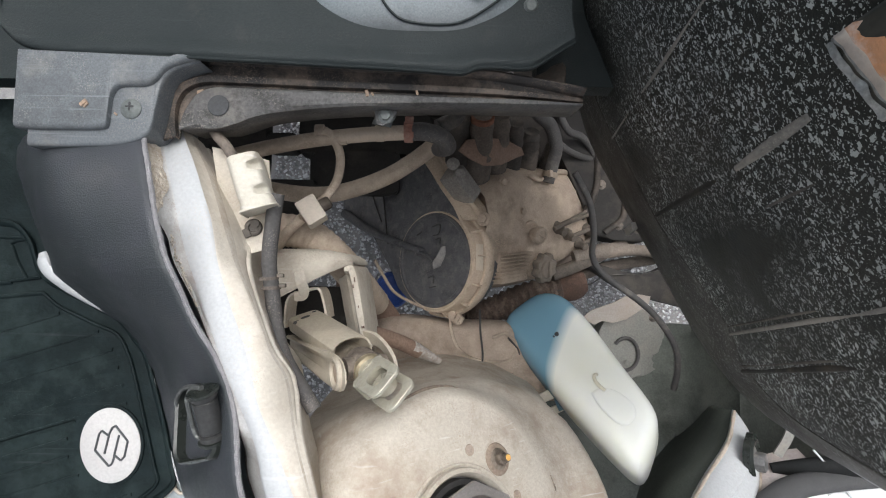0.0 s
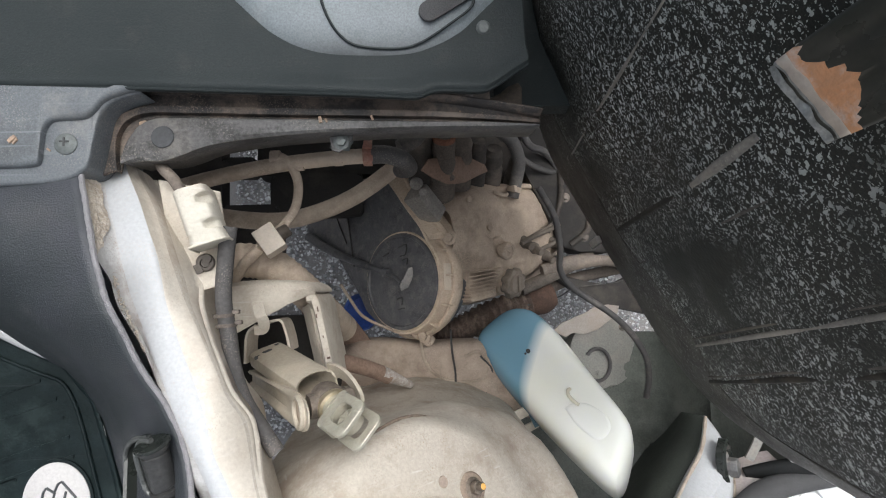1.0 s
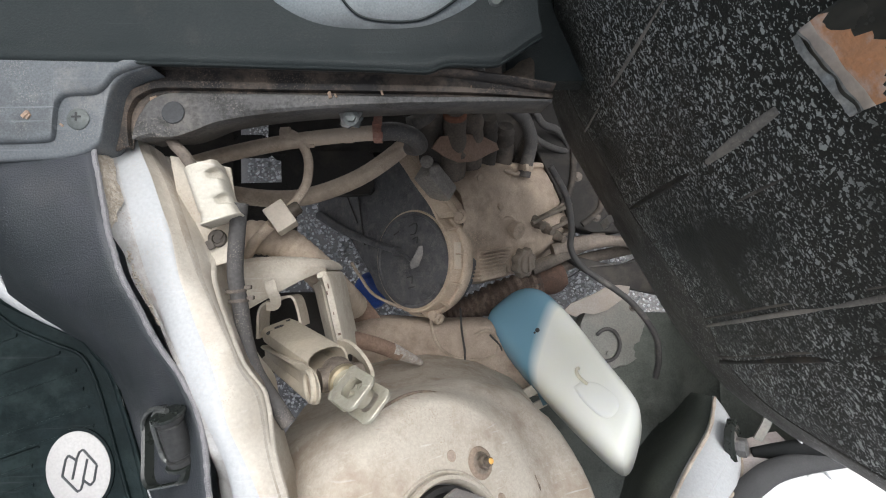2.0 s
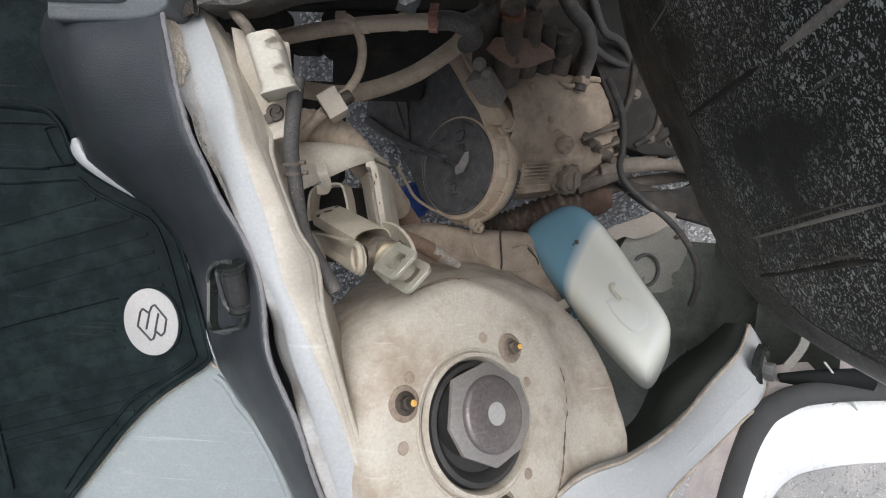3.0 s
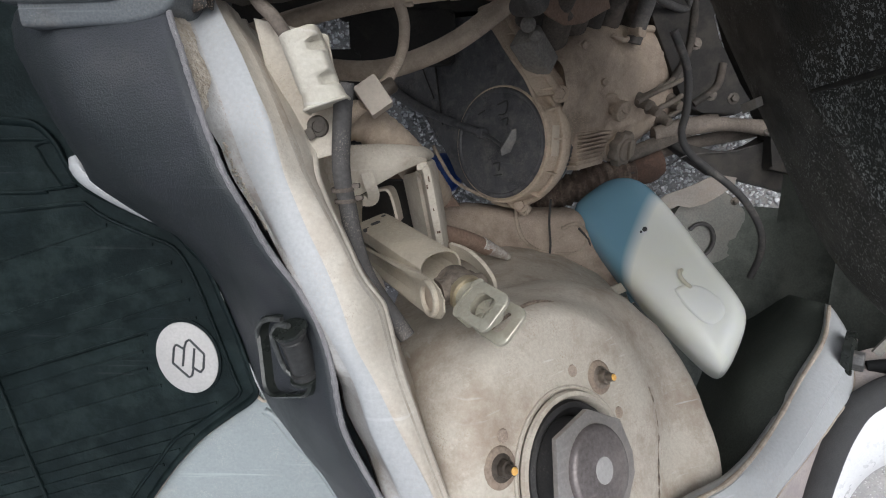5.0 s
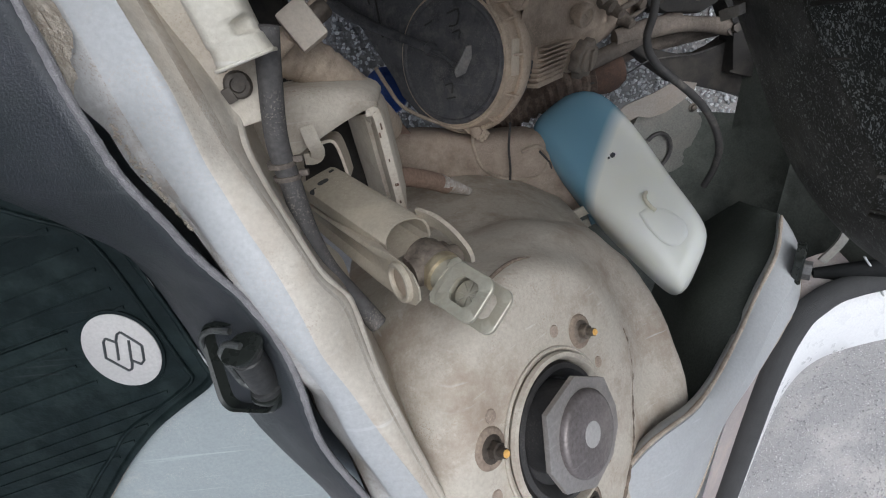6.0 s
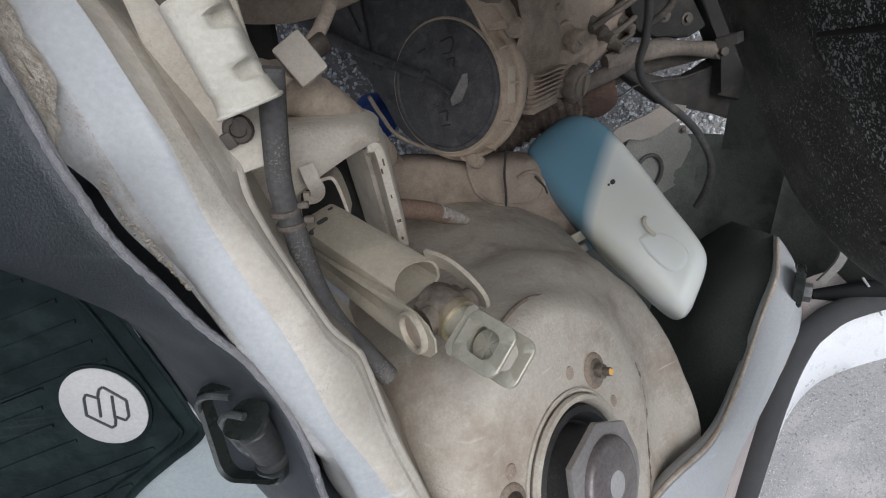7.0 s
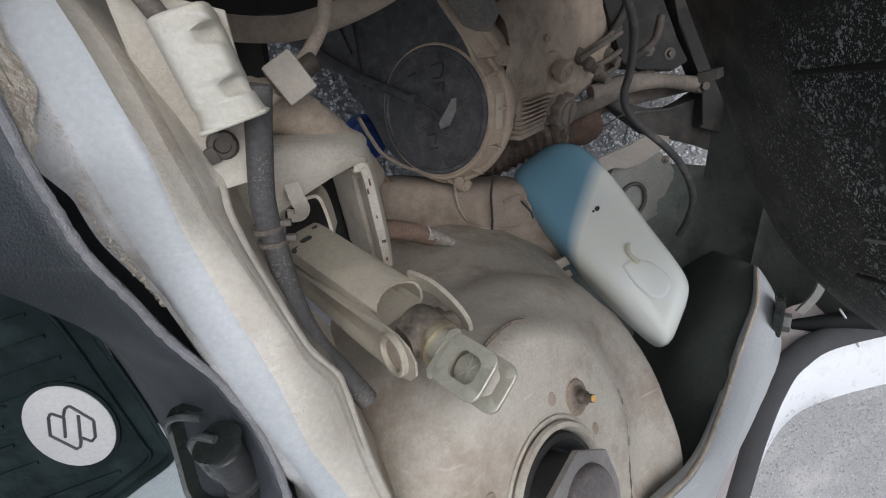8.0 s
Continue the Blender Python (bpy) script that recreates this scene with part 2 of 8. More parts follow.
gravel_mat = mat("gravel", (0.34, 0.33, 0.322), (0.23, 0.222, 0.217), 0.9, scale=160, grain=700, bump=0.9, dust=(0.50, 0.46, 0.43), amount=0.35, dust_scale=3, pale=1.35)
cab_grey = mat("cab_lining", (0.35, 0.35, 0.35), (0.3, 0.3, 0.3), 0.9)

# translucent tank: milky plastic, blue where the liquid stands behind it
tank_mat = bpy.data.materials.new("milky_plastic")
tank_mat.use_nodes = True
tn = tank_mat.node_tree
tb = tn.nodes["Principled BSDF"]
tco = tn.nodes.new("ShaderNodeTexCoord")
tsep = tn.nodes.new("ShaderNodeSeparateXYZ")
tn.links.new(tco.outputs["Object"], tsep.inputs[0])
tno = tn.nodes.new("ShaderNodeTexNoise")
tno.inputs["Scale"].default_value = 14.0
tn.links.new(tco.outputs["Object"], tno.inputs["Vector"])
tmr = tn.nodes.new("ShaderNodeMapRange")
tmr.inputs["From Min"].default_value, tmr.inputs["From Max"].default_value = 0.148, 0.172
ttilt = tn.nodes.new("ShaderNodeMath")
ttilt.operation, ttilt.inputs[1].default_value = "MULTIPLY_ADD", 1.0
tn.links.new(tsep.outputs["X"], ttilt.inputs[0])
tn.links.new(tsep.outputs["Z"], ttilt.inputs[2])
tn.links.new(ttilt.outputs[0], tmr.inputs["Value"])
tmilk = tn.nodes.new("ShaderNodeMix")
tmilk.data_type = "RGBA"
tmilk.inputs["A"].default_value, tmilk.inputs["B"].default_value = (0.92, 0.94, 0.91, 1), (0.90, 0.89, 0.76, 1)
tn.links.new(tno.outputs["Fac"], tmilk.inputs["Factor"])
tmix = tn.nodes.new("ShaderNodeMix")
tmix.data_type = "RGBA"
tmix.inputs["A"].default_value = (0.19, 0.36, 0.46, 1)
tn.links.new(tmr.outputs[0], tmix.inputs["Factor"])
tn.links.new(tmilk.outputs["Result"], tmix.inputs["B"])
tn.links.new(tmix.outputs["Result"], tb.inputs["Base Color"])
tb.inputs["Roughness"].default_value = 0.22
tb.inputs["Subsurface Weight"].default_value = 0.3
tb.inputs["Subsurface Radius"].default_value = (0.02, 0.02, 0.015)
tb.inputs["Subsurface Scale"].default_value = 0.4


# ---- modelling helpers ----
def thing(name, label, category, at=(0, 0, 0), group="", kind=""):
    ob = new(name)
    ob.empty_display_size = 0.02
    ob.location = at
    return tagged(ob, label, category, group, kind)


def link(name, bm, material, parent=None, label="", smooth=True, angle=40):
    bmesh.ops.remove_doubles(bm, verts=bm.verts, dist=1e-6)
    bmesh.ops.recalc_face_normals(bm, faces=bm.faces)
    for f in bm.faces:
        f.smooth = smooth
    for e in bm.edges:
        if len(e.link_faces) == 2 and e.calc_face_angle(0) > radians(angle):
            e.smooth = False
    me = bpy.data.meshes.new(name)
    bm.to_mesh(me)
    bm.free()
    for m in material if isinstance(material, (list, tuple)) else [material]:
        me.materials.append(m)
    ob = new(name, me)
    if parent:
        ob.parent = parent
        bpy.context.view_layer.update()
        ob.matrix_parent_inverse = parent.matrix_world.inverted()
    if label:
        tagged(ob, label)
    return ob


def part(name, bm, material, parent, label="", **kw):
    return link(name, bm, material, parent, label, **kw)


def structure(name, bm, material, label, category, **kw):
    return tagged(link(name, bm, material, **kw), label, category, kind="structure")


def frame_of(origin, axis, side=(0, 0, 1)):
    """A pose whose z runs along axis and whose x leans to side."""
    z = Vector(axis).normalized()
    x = Vector(side) - z * Vector(side).dot(z)
    if x.length < 1e-4:
        x = Vector((1, 0, 0)) - z * z.x
    x.normalize()
    y = z.cross(x)
    return Matrix.Translation(origin) @ Matrix((x, y, z)).transposed().to_4x4()


def smooth_path(pts, steps=8):
    pts = [Vector(p) for p in pts]
    if len(pts) == 2:
        return pts
    ext = [2 * pts[0] - pts[1]] + pts + [2 * pts[-1] - pts[-2]]
    out = []
    for i in range(1, len(ext) - 2):
        a, b, c, d = ext[i - 1 : i + 3]
        for k in range(steps):
            t = k / steps
            out.append(0.5 * (2 * b + (c - a) * t + (2 * a - 5 * b + 4 * c - d) * t * t + (3 * b - a - 3 * c + d) * t**3))
    return out + [pts[-1]]


def loft(bm, rings, closed=True, caps=True, mats=None):
    rows = [[bm.verts.new(p) for p in r] for r in rings]
    n = len(rows[0])
    for a, b in zip(rows, rows[1:]):
        for k in range(n if closed else n - 1):
            f = bm.faces.new((a[k], a[(k + 1) % n], b[(k + 1) % n], b[k]))
            if mats:
                f.material_index = mats[k]
    if caps and closed:
        bm.faces.new(rows[0][::-1])
        bm.faces.new(rows[-1])
    return rows


def tube(bm, pts, radius, segs=14, steps=8, squash=1.0, ribs=0.0):
    path = smooth_path(pts, steps)
    radii = radius if callable(radius) else (lambda t: radius)
    rings, side = [], None
    for i, p in enumerate(path):
        d = (path[min(i + 1, len(path) - 1)] - path[max(i - 1, 0)]).normalized()
        if side is None:
            side = d.orthogonal().normalized()
        side = (side - d * side.dot(d)).normalized()
        up = d.cross(side)
        r = radii(i / (len(path) - 1)) * (1 + ribs * (i % 2))
        rings.append([p + r * (math.cos(a) * side + squash * math.sin(a) * up) for a in (2 * math.pi * k / segs for k in range(segs))])
    loft(bm, rings)


def turned(bm, profile, m, segs=32, a0=0.0, a1=360.0, caps=True):
    """A body turned from (radius, height) pairs about m's z."""
    full = a1 - a0 >= 360
    n = segs if full else segs + 1
    rings = []
    for r, h in profile:
        rings.append([m @ Vector((max(r, 1e-5) * math.cos(a), max(r, 1e-5) * math.sin(a), h)) for a in (radians(a0 + (a1 - a0) * k / segs) for k in range(n))])
    loft(bm, rings, closed=full, caps=full and caps)


def prism(bm, outline, m, h0, h1, bevel=0.0):
    low = [bm.verts.new(m @ Vector((x, y, h0))) for x, y in outline]
    high = [bm.verts.new(m @ Vector((x, y, h1))) for x, y in outline]
    n = len(outline)
    fs = [bm.faces.new(low[::-1]), bm.faces.new(high)]
    for k in range(n):
        fs.append(bm.faces.new((low[k], low[(k + 1) % n], high[(k + 1) % n], high[k])))
    if bevel:
        edges = list({e for f in fs for e in f.edges})
        bmesh.ops.bevel(bm, geom=edges, offset=bevel, segments=2, affect="EDGES", profile=0.6)


def block(bm, m, sx, sy, sz, bevel=0.0015):
    prism(bm, [(-sx / 2, -sy / 2), (sx / 2, -sy / 2), (sx / 2, sy / 2), (-sx / 2, sy / 2)], m, -sz / 2, sz / 2, bevel)


def rounded(w, h, r, n=5):
    out = []
    for cx, cy, a in ((w / 2 - r, h / 2 - r, 0), (-w / 2 + r, h / 2 - r, 90), (-w / 2 + r, -h / 2 + r, 180), (w / 2 - r, -h / 2 + r, 270)):
        for k in range(n + 1):
            t = radians(a + 90 * k / n)
            out.append((cx + r * math.cos(t), cy + r * math.sin(t)))
    return out


def ngon(r, n, turn=0.0):
    return [(r * math.cos(radians(turn) + 2 * math.pi * k / n), r * math.sin(radians(turn) + 2 * math.pi * k / n)) for k in range(n)]


def interp(table, y):
    """Rows of a falling or rising first column; the other columns between them."""
    rows = sorted(table)
    if y <= rows[0][0]:
        return rows[0][1:]
    for a, b in zip(rows, rows[1:]):
        if y <= b[0]:
            t = (y - a[0]) / (b[0] - a[0])
            t = t * t * (3 - 2 * t) * 0.4 + t * 0.6
            return tuple(p + (q - p) * t for p, q in zip(a[1:], b[1:]))
    return rows[-1][1:]


def wobble(p, scale, size):
    return size * noise.noise(Vector(p) * scale)


def ribbon(bm, pts, width, thick, up=(0, 0, 1), steps=6):
    """A flat strap along a path."""
    path = smooth_path(pts, steps)
    rings = []
    for i, p in enumerate(path):
        d = (path[min(i + 1, len(path) - 1)] - path[max(i - 1, 0)]).normalized()
        s = d.cross(Vector(up)).normalized()
        n = s.cross(d)
        rings.append([p + s * a * width / 2 + n * b * thick / 2 for a, b in ((-1, -1), (1, -1), (1, 1), (-1, 1))])
    loft(bm, rings)


def hex_bolt(name, at, axis, r, parent, material, label="", washer=True, stud=0.0, tip=None):
    m = frame_of(at, axis)
    bm = bmesh.new()
    if washer:
        turned(bm, [(0, 0), (r * 1.55, 0), (r * 1.55, r * 0.2), (r * 1.1, r * 0.35), (0, r * 0.35)], m, 20)
    prism(bm, ngon(r, 6), m, r * 0.3, r * 1.25, r * 0.08)
    if stud:
        turned(bm, [(0, r), (r * 0.55, r), (r * 0.55, r * 1.25 + stud * 0.7), (0, r * 1.25 + stud * 0.7)], m, 14)
    ob = part(name, bm, material, parent, label)
    if tip:
        bm = bmesh.new()
        turned(bm, [(0, r * 1.25 + stud * 0.66), (r * 0.44, r * 1.25 + stud * 0.66), (r * 0.44, r * 1.25 + stud * 0.78), (r * 0.3, r * 1.25 + stud * 0.9), (0, r * 1.25 + stud * 0.9)], m, 14)
        part("paint_mark", bm, tip, ob, "orange paint mark on the stud tip")
    return ob


def strip(name, material, edges, label, category, thick=0.0, steps=8, **kw):
    """A sheet spread between several edge curves."""
    paths = [smooth_path(e, steps) for e in edges]
    bm = bmesh.new()
    loft(bm, [list(r) for r in zip(*paths)], closed=False)
    ob = structure(name, bm, material, label, category, **kw)
    if thick:
        s = ob.modifiers.new("thick", "SOLIDIFY")
        s.thickness, s.offset = thick, -1
    return ob


# ---- ground ----
def build_ground():
    bm = bmesh.new()
    bmesh.ops.create_grid(bm, x_segments=60, y_segments=60, size=3.0)
    for v in bm.verts:
        v.co.z = wobble(v.co, 3.0, 0.006)
    edge = [(60, 60), (-60, 60), (-60, -60), (60, -60)]
    outer = [bm.verts.new((x, y, -0.01)) for x, y in edge]
    inner = [bm.verts.new((x / 20.2, y / 20.2, -0.01)) for x, y in edge]
    for k in range(4):
        bm.faces.new((outer[k], outer[(k + 1) % 4], inner[(k + 1) % 4], inner[k]))
    structure("ground", bm, gravel_mat, "pale grey crushed gravel ground under the van", "ground")

    rng = np.random.default_rng(4)
    base = bmesh.new()
    bmesh.ops.create_icosphere(base, subdivisions=1, radius=1.0)
    bv = np.array([v.co[:] for v in base.verts])
    bf = np.array([[v.index for v in f.verts] for f in base.faces])
    base.free()
    for label, pale, x0, x1, y0, y1, number, low, high in (("loose pale crushed stones on the ground below the engine", 1.0, -0.35, 0.72, -0.22, 0.42, 26000, 0.0018, 0.0052), ("loose grey and white crushed stones on the ground", 0.56, 0.5, 1.7, -1.4, -0.3, 30000, 0.0010, 0.0026)):
        verts, faces, count = [], [], 0
        for _ in range(number):
            size = low + (high - low) * rng.random() ** 2
            turn = np.array(Euler(rng.random(3) * 6.3).to_matrix())
            shape = bv * (0.75 + 0.5 * rng.random((len(bv), 1))) * (1, 0.6 + 0.4 * rng.random(), 0.5 + 0.3 * rng.random())
            verts.append((shape @ turn.T) * size + (x0 + (x1 - x0) * rng.random(), y0 + (y1 - y0) * rng.random(), size * 0.35))
            faces.append(bf + count * len(bv))
            count += 1
        me = bpy.data.meshes.new("gravel_stones")
        me.from_pydata(np.concatenate(verts).tolist(), [], np.concatenate(faces).tolist())
        stone = mat("stones", (0.80 * pale, 0.78 * pale, 0.77 * pale), (0.62 * pale, 0.60 * pale, 0.60 * pale), 0.9, scale=90, grain=600, bump=0.3)
        nt = stone.node_tree
        geo, tone, old = nt.nodes.new("ShaderNodeNewGeometry"), nt.nodes.new("ShaderNodeMapRange"), nt.nodes["Principled BSDF"].inputs["Base Color"].links[0].from_socket
        tone.inputs["To Min"].default_value, tone.inputs["To Max"].default_value = 0.40, 1.2
        nt.links.new(geo.outputs["Random Per Island"], tone.inputs["Value"])
        mul = nt.nodes.new("ShaderNodeVectorMath")
        mul.operation = "MULTIPLY"
        nt.links.new(old, mul.inputs[0])
        nt.links.new(tone.outputs[0], mul.inputs[1])
        nt.links.new(mul.outputs[0], nt.nodes["Principled BSDF"].inputs["Base Color"])
        me.materials.append(stone)
        tagged(new("gravel_stones", me), label, "gravel", kind="stuff")


build_ground()

# ---- van body: front rail, footwell, carpet ----
# y: edge of the vinyl (x, z), left end, right end and height of the crest, crease (x, z), lower lip (x, z)
RAIL = [
    (0.180, -0.215, 0.665, -0.214, -0.201, 0.640, -0.198, 0.628, -0.207, 0.588),
    (0.155, -0.204, 0.675, -0.203, -0.189, 0.652, -0.1866, 0.640, -0.194, 0.600),
    (0.130, -0.1935, 0.686, -0.192, -0.1740, 0.663, -0.1706, 0.650, -0.172, 0.613),
    (0.110, -0.186, 0.693, -0.182, -0.1635, 0.671, -0.1600, 0.658, -0.1600, 0.623),
    (0.090, -0.1785, 0.700, -0.1750, -0.1545, 0.676, -0.1500, 0.666, -0.1478, 0.636),
    (0.075, -0.1740, 0.701, -0.1715, -0.1515, 0.676, -0.1455, 0.665, -0.1412, 0.640),
    (0.060, -0.1680, 0.702, -0.1665, -0.1485, 0.676, -0.1405, 0.664, -0.1385, 0.646),
    (0.045, -0.1622, 0.698, -0.1605, -0.1430, 0.677, -0.1310, 0.670, -0.1303, 0.656),
    (0.030, -0.1570, 0.694, -0.1535, -0.1360, 0.681, -0.1218, 0.676, -0.1208, 0.666),
    (0.015, -0.1500, 0.691, -0.1450, -0.1280, 0.685, -0.1138, 0.679, -0.1130, 0.672),
    (0.000, -0.1415, 0.688, -0.1365, -0.1205, 0.690, -0.1070, 0.681, -0.1060, 0.672),
    (-0.015, -0.1323, 0.692, -0.1285, -0.1145, 0.694, -0.0990, 0.677, -0.0965, 0.668),
    (-0.030, -0.1260, 0.695, -0.1190, -0.1088, 0.698, -0.0945, 0.679, -0.0925, 0.669),
    (-0.050, -0.1195, 0.700, -0.1090, -0.0985, 0.700, -0.0868, 0.691, -0.0845, 0.685),
    (-0.080, -0.1150, 0.703, -0.1000, -0.0840, 0.704, -0.0745, 0.700, -0.0725, 0.695),
    (-0.120, -0.0950, 0.708, -0.0830, -0.0655, 0.706, -0.0600, 0.703, -0.0583, 0.700),
    (-0.300, -0.0250, 0.715, -0.0170, -0.0020, 0.710, 0.0040, 0.706, 0.0060, 0.702),
    (-0.400, 0.0100, 0.715, 0.0180, 0.0330, 0.710, 0.0390, 0.706, 0.0410, 0.702),
]


def rail_at(y):
    """Between the rows of RAIL, along a smooth curve."""
    rows = sorted(RAIL)
    k = max(1, min(len(rows) - 3, sum(1 for r in rows if r[0] <= y) - 1))
    a, b, c, d = rows[k - 1], rows[k], rows[k + 1], rows[k + 2]
    t = (y - b[0]) / (c[0] - b[0])
    out = []
    for j in range(1, 10):
        m0, m1 = (c[j] - a[j]) / (c[0] - a[0]) * (c[0] - b[0]), (d[j] - b[j]) / (d[0] - b[0]) * (c[0] - b[0])
        out.append((2 * t**3 - 3 * t**2 + 1) * b[j] + (t**3 - 2 * t**2 + t) * m0 + (3 * t**2 - 2 * t**3) * c[j] + (t**3 - t**2) * m1)
    return tuple(out)


def build_rail():
    bm = bmesh.new()
    rings = []
    for k in range(141):
        y = 0.160 - 0.460 * k / 140
        f, zf, b, c, zb, e, ze, d, zd = rail_at(y)
        slot = max(0.0, min(1.0, (y - 0.006) / 0.025, (0.092 - y) / 0.016)) + max(0.0, min(1.0, (-0.045 - y) / 0.02, (y + 0.125) / 0.02))
        a, za = min(f + 0.0004, b - 0.0045) - 0.003 * slot, zf - 0.0035 - 0.0175 * slot
        w = wobble((y, 0, 3), 40, 0.0010) + wobble((y, 0, 5), 150, 0.0004)
        swell = 0.004 * math.exp(-(((y + 0.018) / 0.020) ** 2))
        ring = [
            (a - 0.004, y, 0.58), (a - 0.004, y, za - 0.006), (a, y, za), (a * 0.6 + b * 0.4 - 0.001, y, za * 0.6 + zb * 0.4 - 0.003 * slot + w), (b - 0.0022, y, za * 0.2 + zb * 0.8 - 0.0016), (b - 0.0004, y, za * 0.08 + zb * 0.92 - 0.0006 + w * 0.3), (b + 0.0020, y, zb),
            (b * 0.5 + c * 0.5, y, zb + 0.0010), (c - 0.0015, y, zb + 0.0004), (c + 0.0012, y, zb - 0.0008), (c * 0.7 + e * 0.3, y, zb * 0.7 + ze * 0.3 + 0.0012 + w + swell * 0.6), (c * 0.4 + e * 0.6, y, zb * 0.4 + ze * 0.6 + 0.0018 + swell), (e - 0.0014, y, ze + 0.0016 + w * 0.6 + swell * 0.5),
            (e, y, ze), (e * 0.7 + d * 0.3 + 0.0003, y, ze * 0.7 + zd * 0.3 + 0.0002), (e * 0.35 + d * 0.65 + 0.0008, y, ze * 0.35 + zd * 0.65 + 0.0006 + w), (d - 0.0006, y, zd + 0.0016), (d + 0.0010 + w, y, zd + 0.0006), (d + 0.0012 + w, y, zd - 0.0020), (d - 0.0020, y, zd - 0.0035), (d - 0.009, y, zd - 0.05),
        ]
        rings.append([Vector(p) for p in ring])
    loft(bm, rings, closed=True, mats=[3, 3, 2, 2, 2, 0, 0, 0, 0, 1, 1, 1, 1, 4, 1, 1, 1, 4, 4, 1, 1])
    structure("front_rail", bm, [white_paint, rail_cream, grimy_white, rail_gap_dark, crest_grime], "white painted steel cross rail with brown dust", "body rail", angle=60)
    # brown dirt caked on the inner end of the rail
    bm = bmesh.new()
    rows = []
    for k in range(41):
        y = 0.149 - 0.058 * k / 40
        f, zf, b, c, zb, e, ze, d, zd = rail_at(y)
        w = min(1.0, 0.14 + 2.4 * (1 - k / 40), 0.4 + 5 * k / 40)
        a, za = min(f + 0.0004, b - 0.0045), zf - 0.0035
        row = []
        for q in range(9):
            t = 0.12 + (0.80 * w - 0.12 + wobble((y, q * 0.0, 7), 130, 0.22) * (q > 4)) * q / 8
            row.append(Vector((a + (b - a) * t, y + wobble((t, y, 2), 90, 0.002), za + (zb - za) * t + 0.0009 * math.sin(math.pi * q / 8) + 0.0004 * wobble((t * 3, y * 90, 0), 3, 1.0))))
        rows.append(row)
    loft(bm, rows, closed=False)
    structure("rail_dirt", bm, patch_dirt, "caked brown dirt on the inner end of the rail", "dirt")
    # lint caught in the slot between vinyl and rail
    rng = random.Random(12)
    bm = bmesh.new()
    for k in range(90):
        y = rng.uniform(0.030, 0.078)
        f, zf, b, c, zb, e, ze, d, zd = rail_at(y)
        t = 0.25 + 0.4 * rng.random()
        p = Vector((min(f, b - 0.0045) - 0.003 + 0.005 * t, y, (zf - 0.021) * (1 - t) + zb * t + 0.0006))
        r = rng.uniform(0.0004, 0.0010)
        prism(bm, ngon(r, 5, rng.random() * 6), Matrix.Translation(p) @ Matrix.Rotation(rng.uniform(-1, 1), 4, "X"), 0, r * 0.8)
    tagged(link("slot_lint", bm, cream_block), "pale lint caught in the slot beside the rail", "lint", kind="stuff")


cream_block = mat("cream_block", (0.50, 0.44, 0.36), (0.42, 0.36, 0.29), 0.7, dust=DUST, amount=0.3, pale=1.15)
patch_dirt = mat("caked_rail_dirt", (0.33, 0.285, 0.225), (0.21, 0.17, 0.125), 0.9, scale=70, dust=(0.42, 0.38, 0.32), amount=0.45, dust_scale=180, bump=0.8, specks=0.9)
rail_cream = mat("rail_cream_paint", (0.47, 0.435, 0.37), (0.40, 0.36, 0.295), 0.6, scale=22, dust=(0.30, 0.245, 0.18), amount=0.30, dust_scale=36, bump=0.12, specks=0.8, scratch=0.4, stain=(0.27, 0.21, 0.15), stain_scale=14, stain_amount=0.35, pale=1.35)
crest_grime = mat("brown_crest_dust", (0.42, 0.39, 0.335), (0.36, 0.315, 0.25), 0.75, scale=24, dust=(0.235, 0.18, 0.13), amount=0.42, dust_scale=30, bump=0.2, specks=0.9, scratch=0.4, pale=1.2)
# blackness of the slot beside the rail painted on its wall, with crumb dust
rail_gap_dark = mat("slot_shade_crumbs", (0.03, 0.027, 0.023), (0.06, 0.05, 0.04), 0.9, scale=60, dust=(0.24, 0.2, 0.15), amount=0.35, dust_scale=180, bump=0.6, specks=0.9)
grimy_white = mat("grimy_white_paint", (0.43, 0.43, 0.425), (0.38, 0.37, 0.35), 0.6, scale=20, dust=(0.235, 0.18, 0.13), amount=0.30, dust_scale=48, bump=0.2, specks=0.9, scratch=0.4, stain=(0.20, 0.155, 0.11), stain_scale=22, stain_amount=0.5, pale=1.15)
build_rail()

CARPET_FOOT = [(0.1416, -0.3649, 0.592), (0.1201, -0.3580, 0.589), (0.1021, -0.3523, 0.586), (0.0838, -0.3456, 0.583), (0.0664, -0.3399, 0.579), (0.0588, -0.34, 0.577), (0.0484, -0.3274, 0.577), (0.0416, -0.3143, 0.577), (0.0288, -0.2948, 0.577), (0.0176, -0.2749, 0.577), (0.0038, -0.262, 0.577), (-0.0095, -0.2536, 0.577), (-0.0244, -0.2451, 0.577), (-0.0453, -0.2382, 0.577), (-0.0764, -0.2296, 0.577), (-0.1035, -0.222, 0.577), (-0.1262, -0.2146, 0.577), (-0.1321, -0.2099, 0.577), (-0.1485, -0.1946, 0.577), (-0.1691, -0.1826, 0.577), (-0.2006, -0.163, 0.577), (-0.2273, -0.1428, 0.577), (-0.2447, -0.13, 0.577), (-0.32, -0.095, 0.573)]


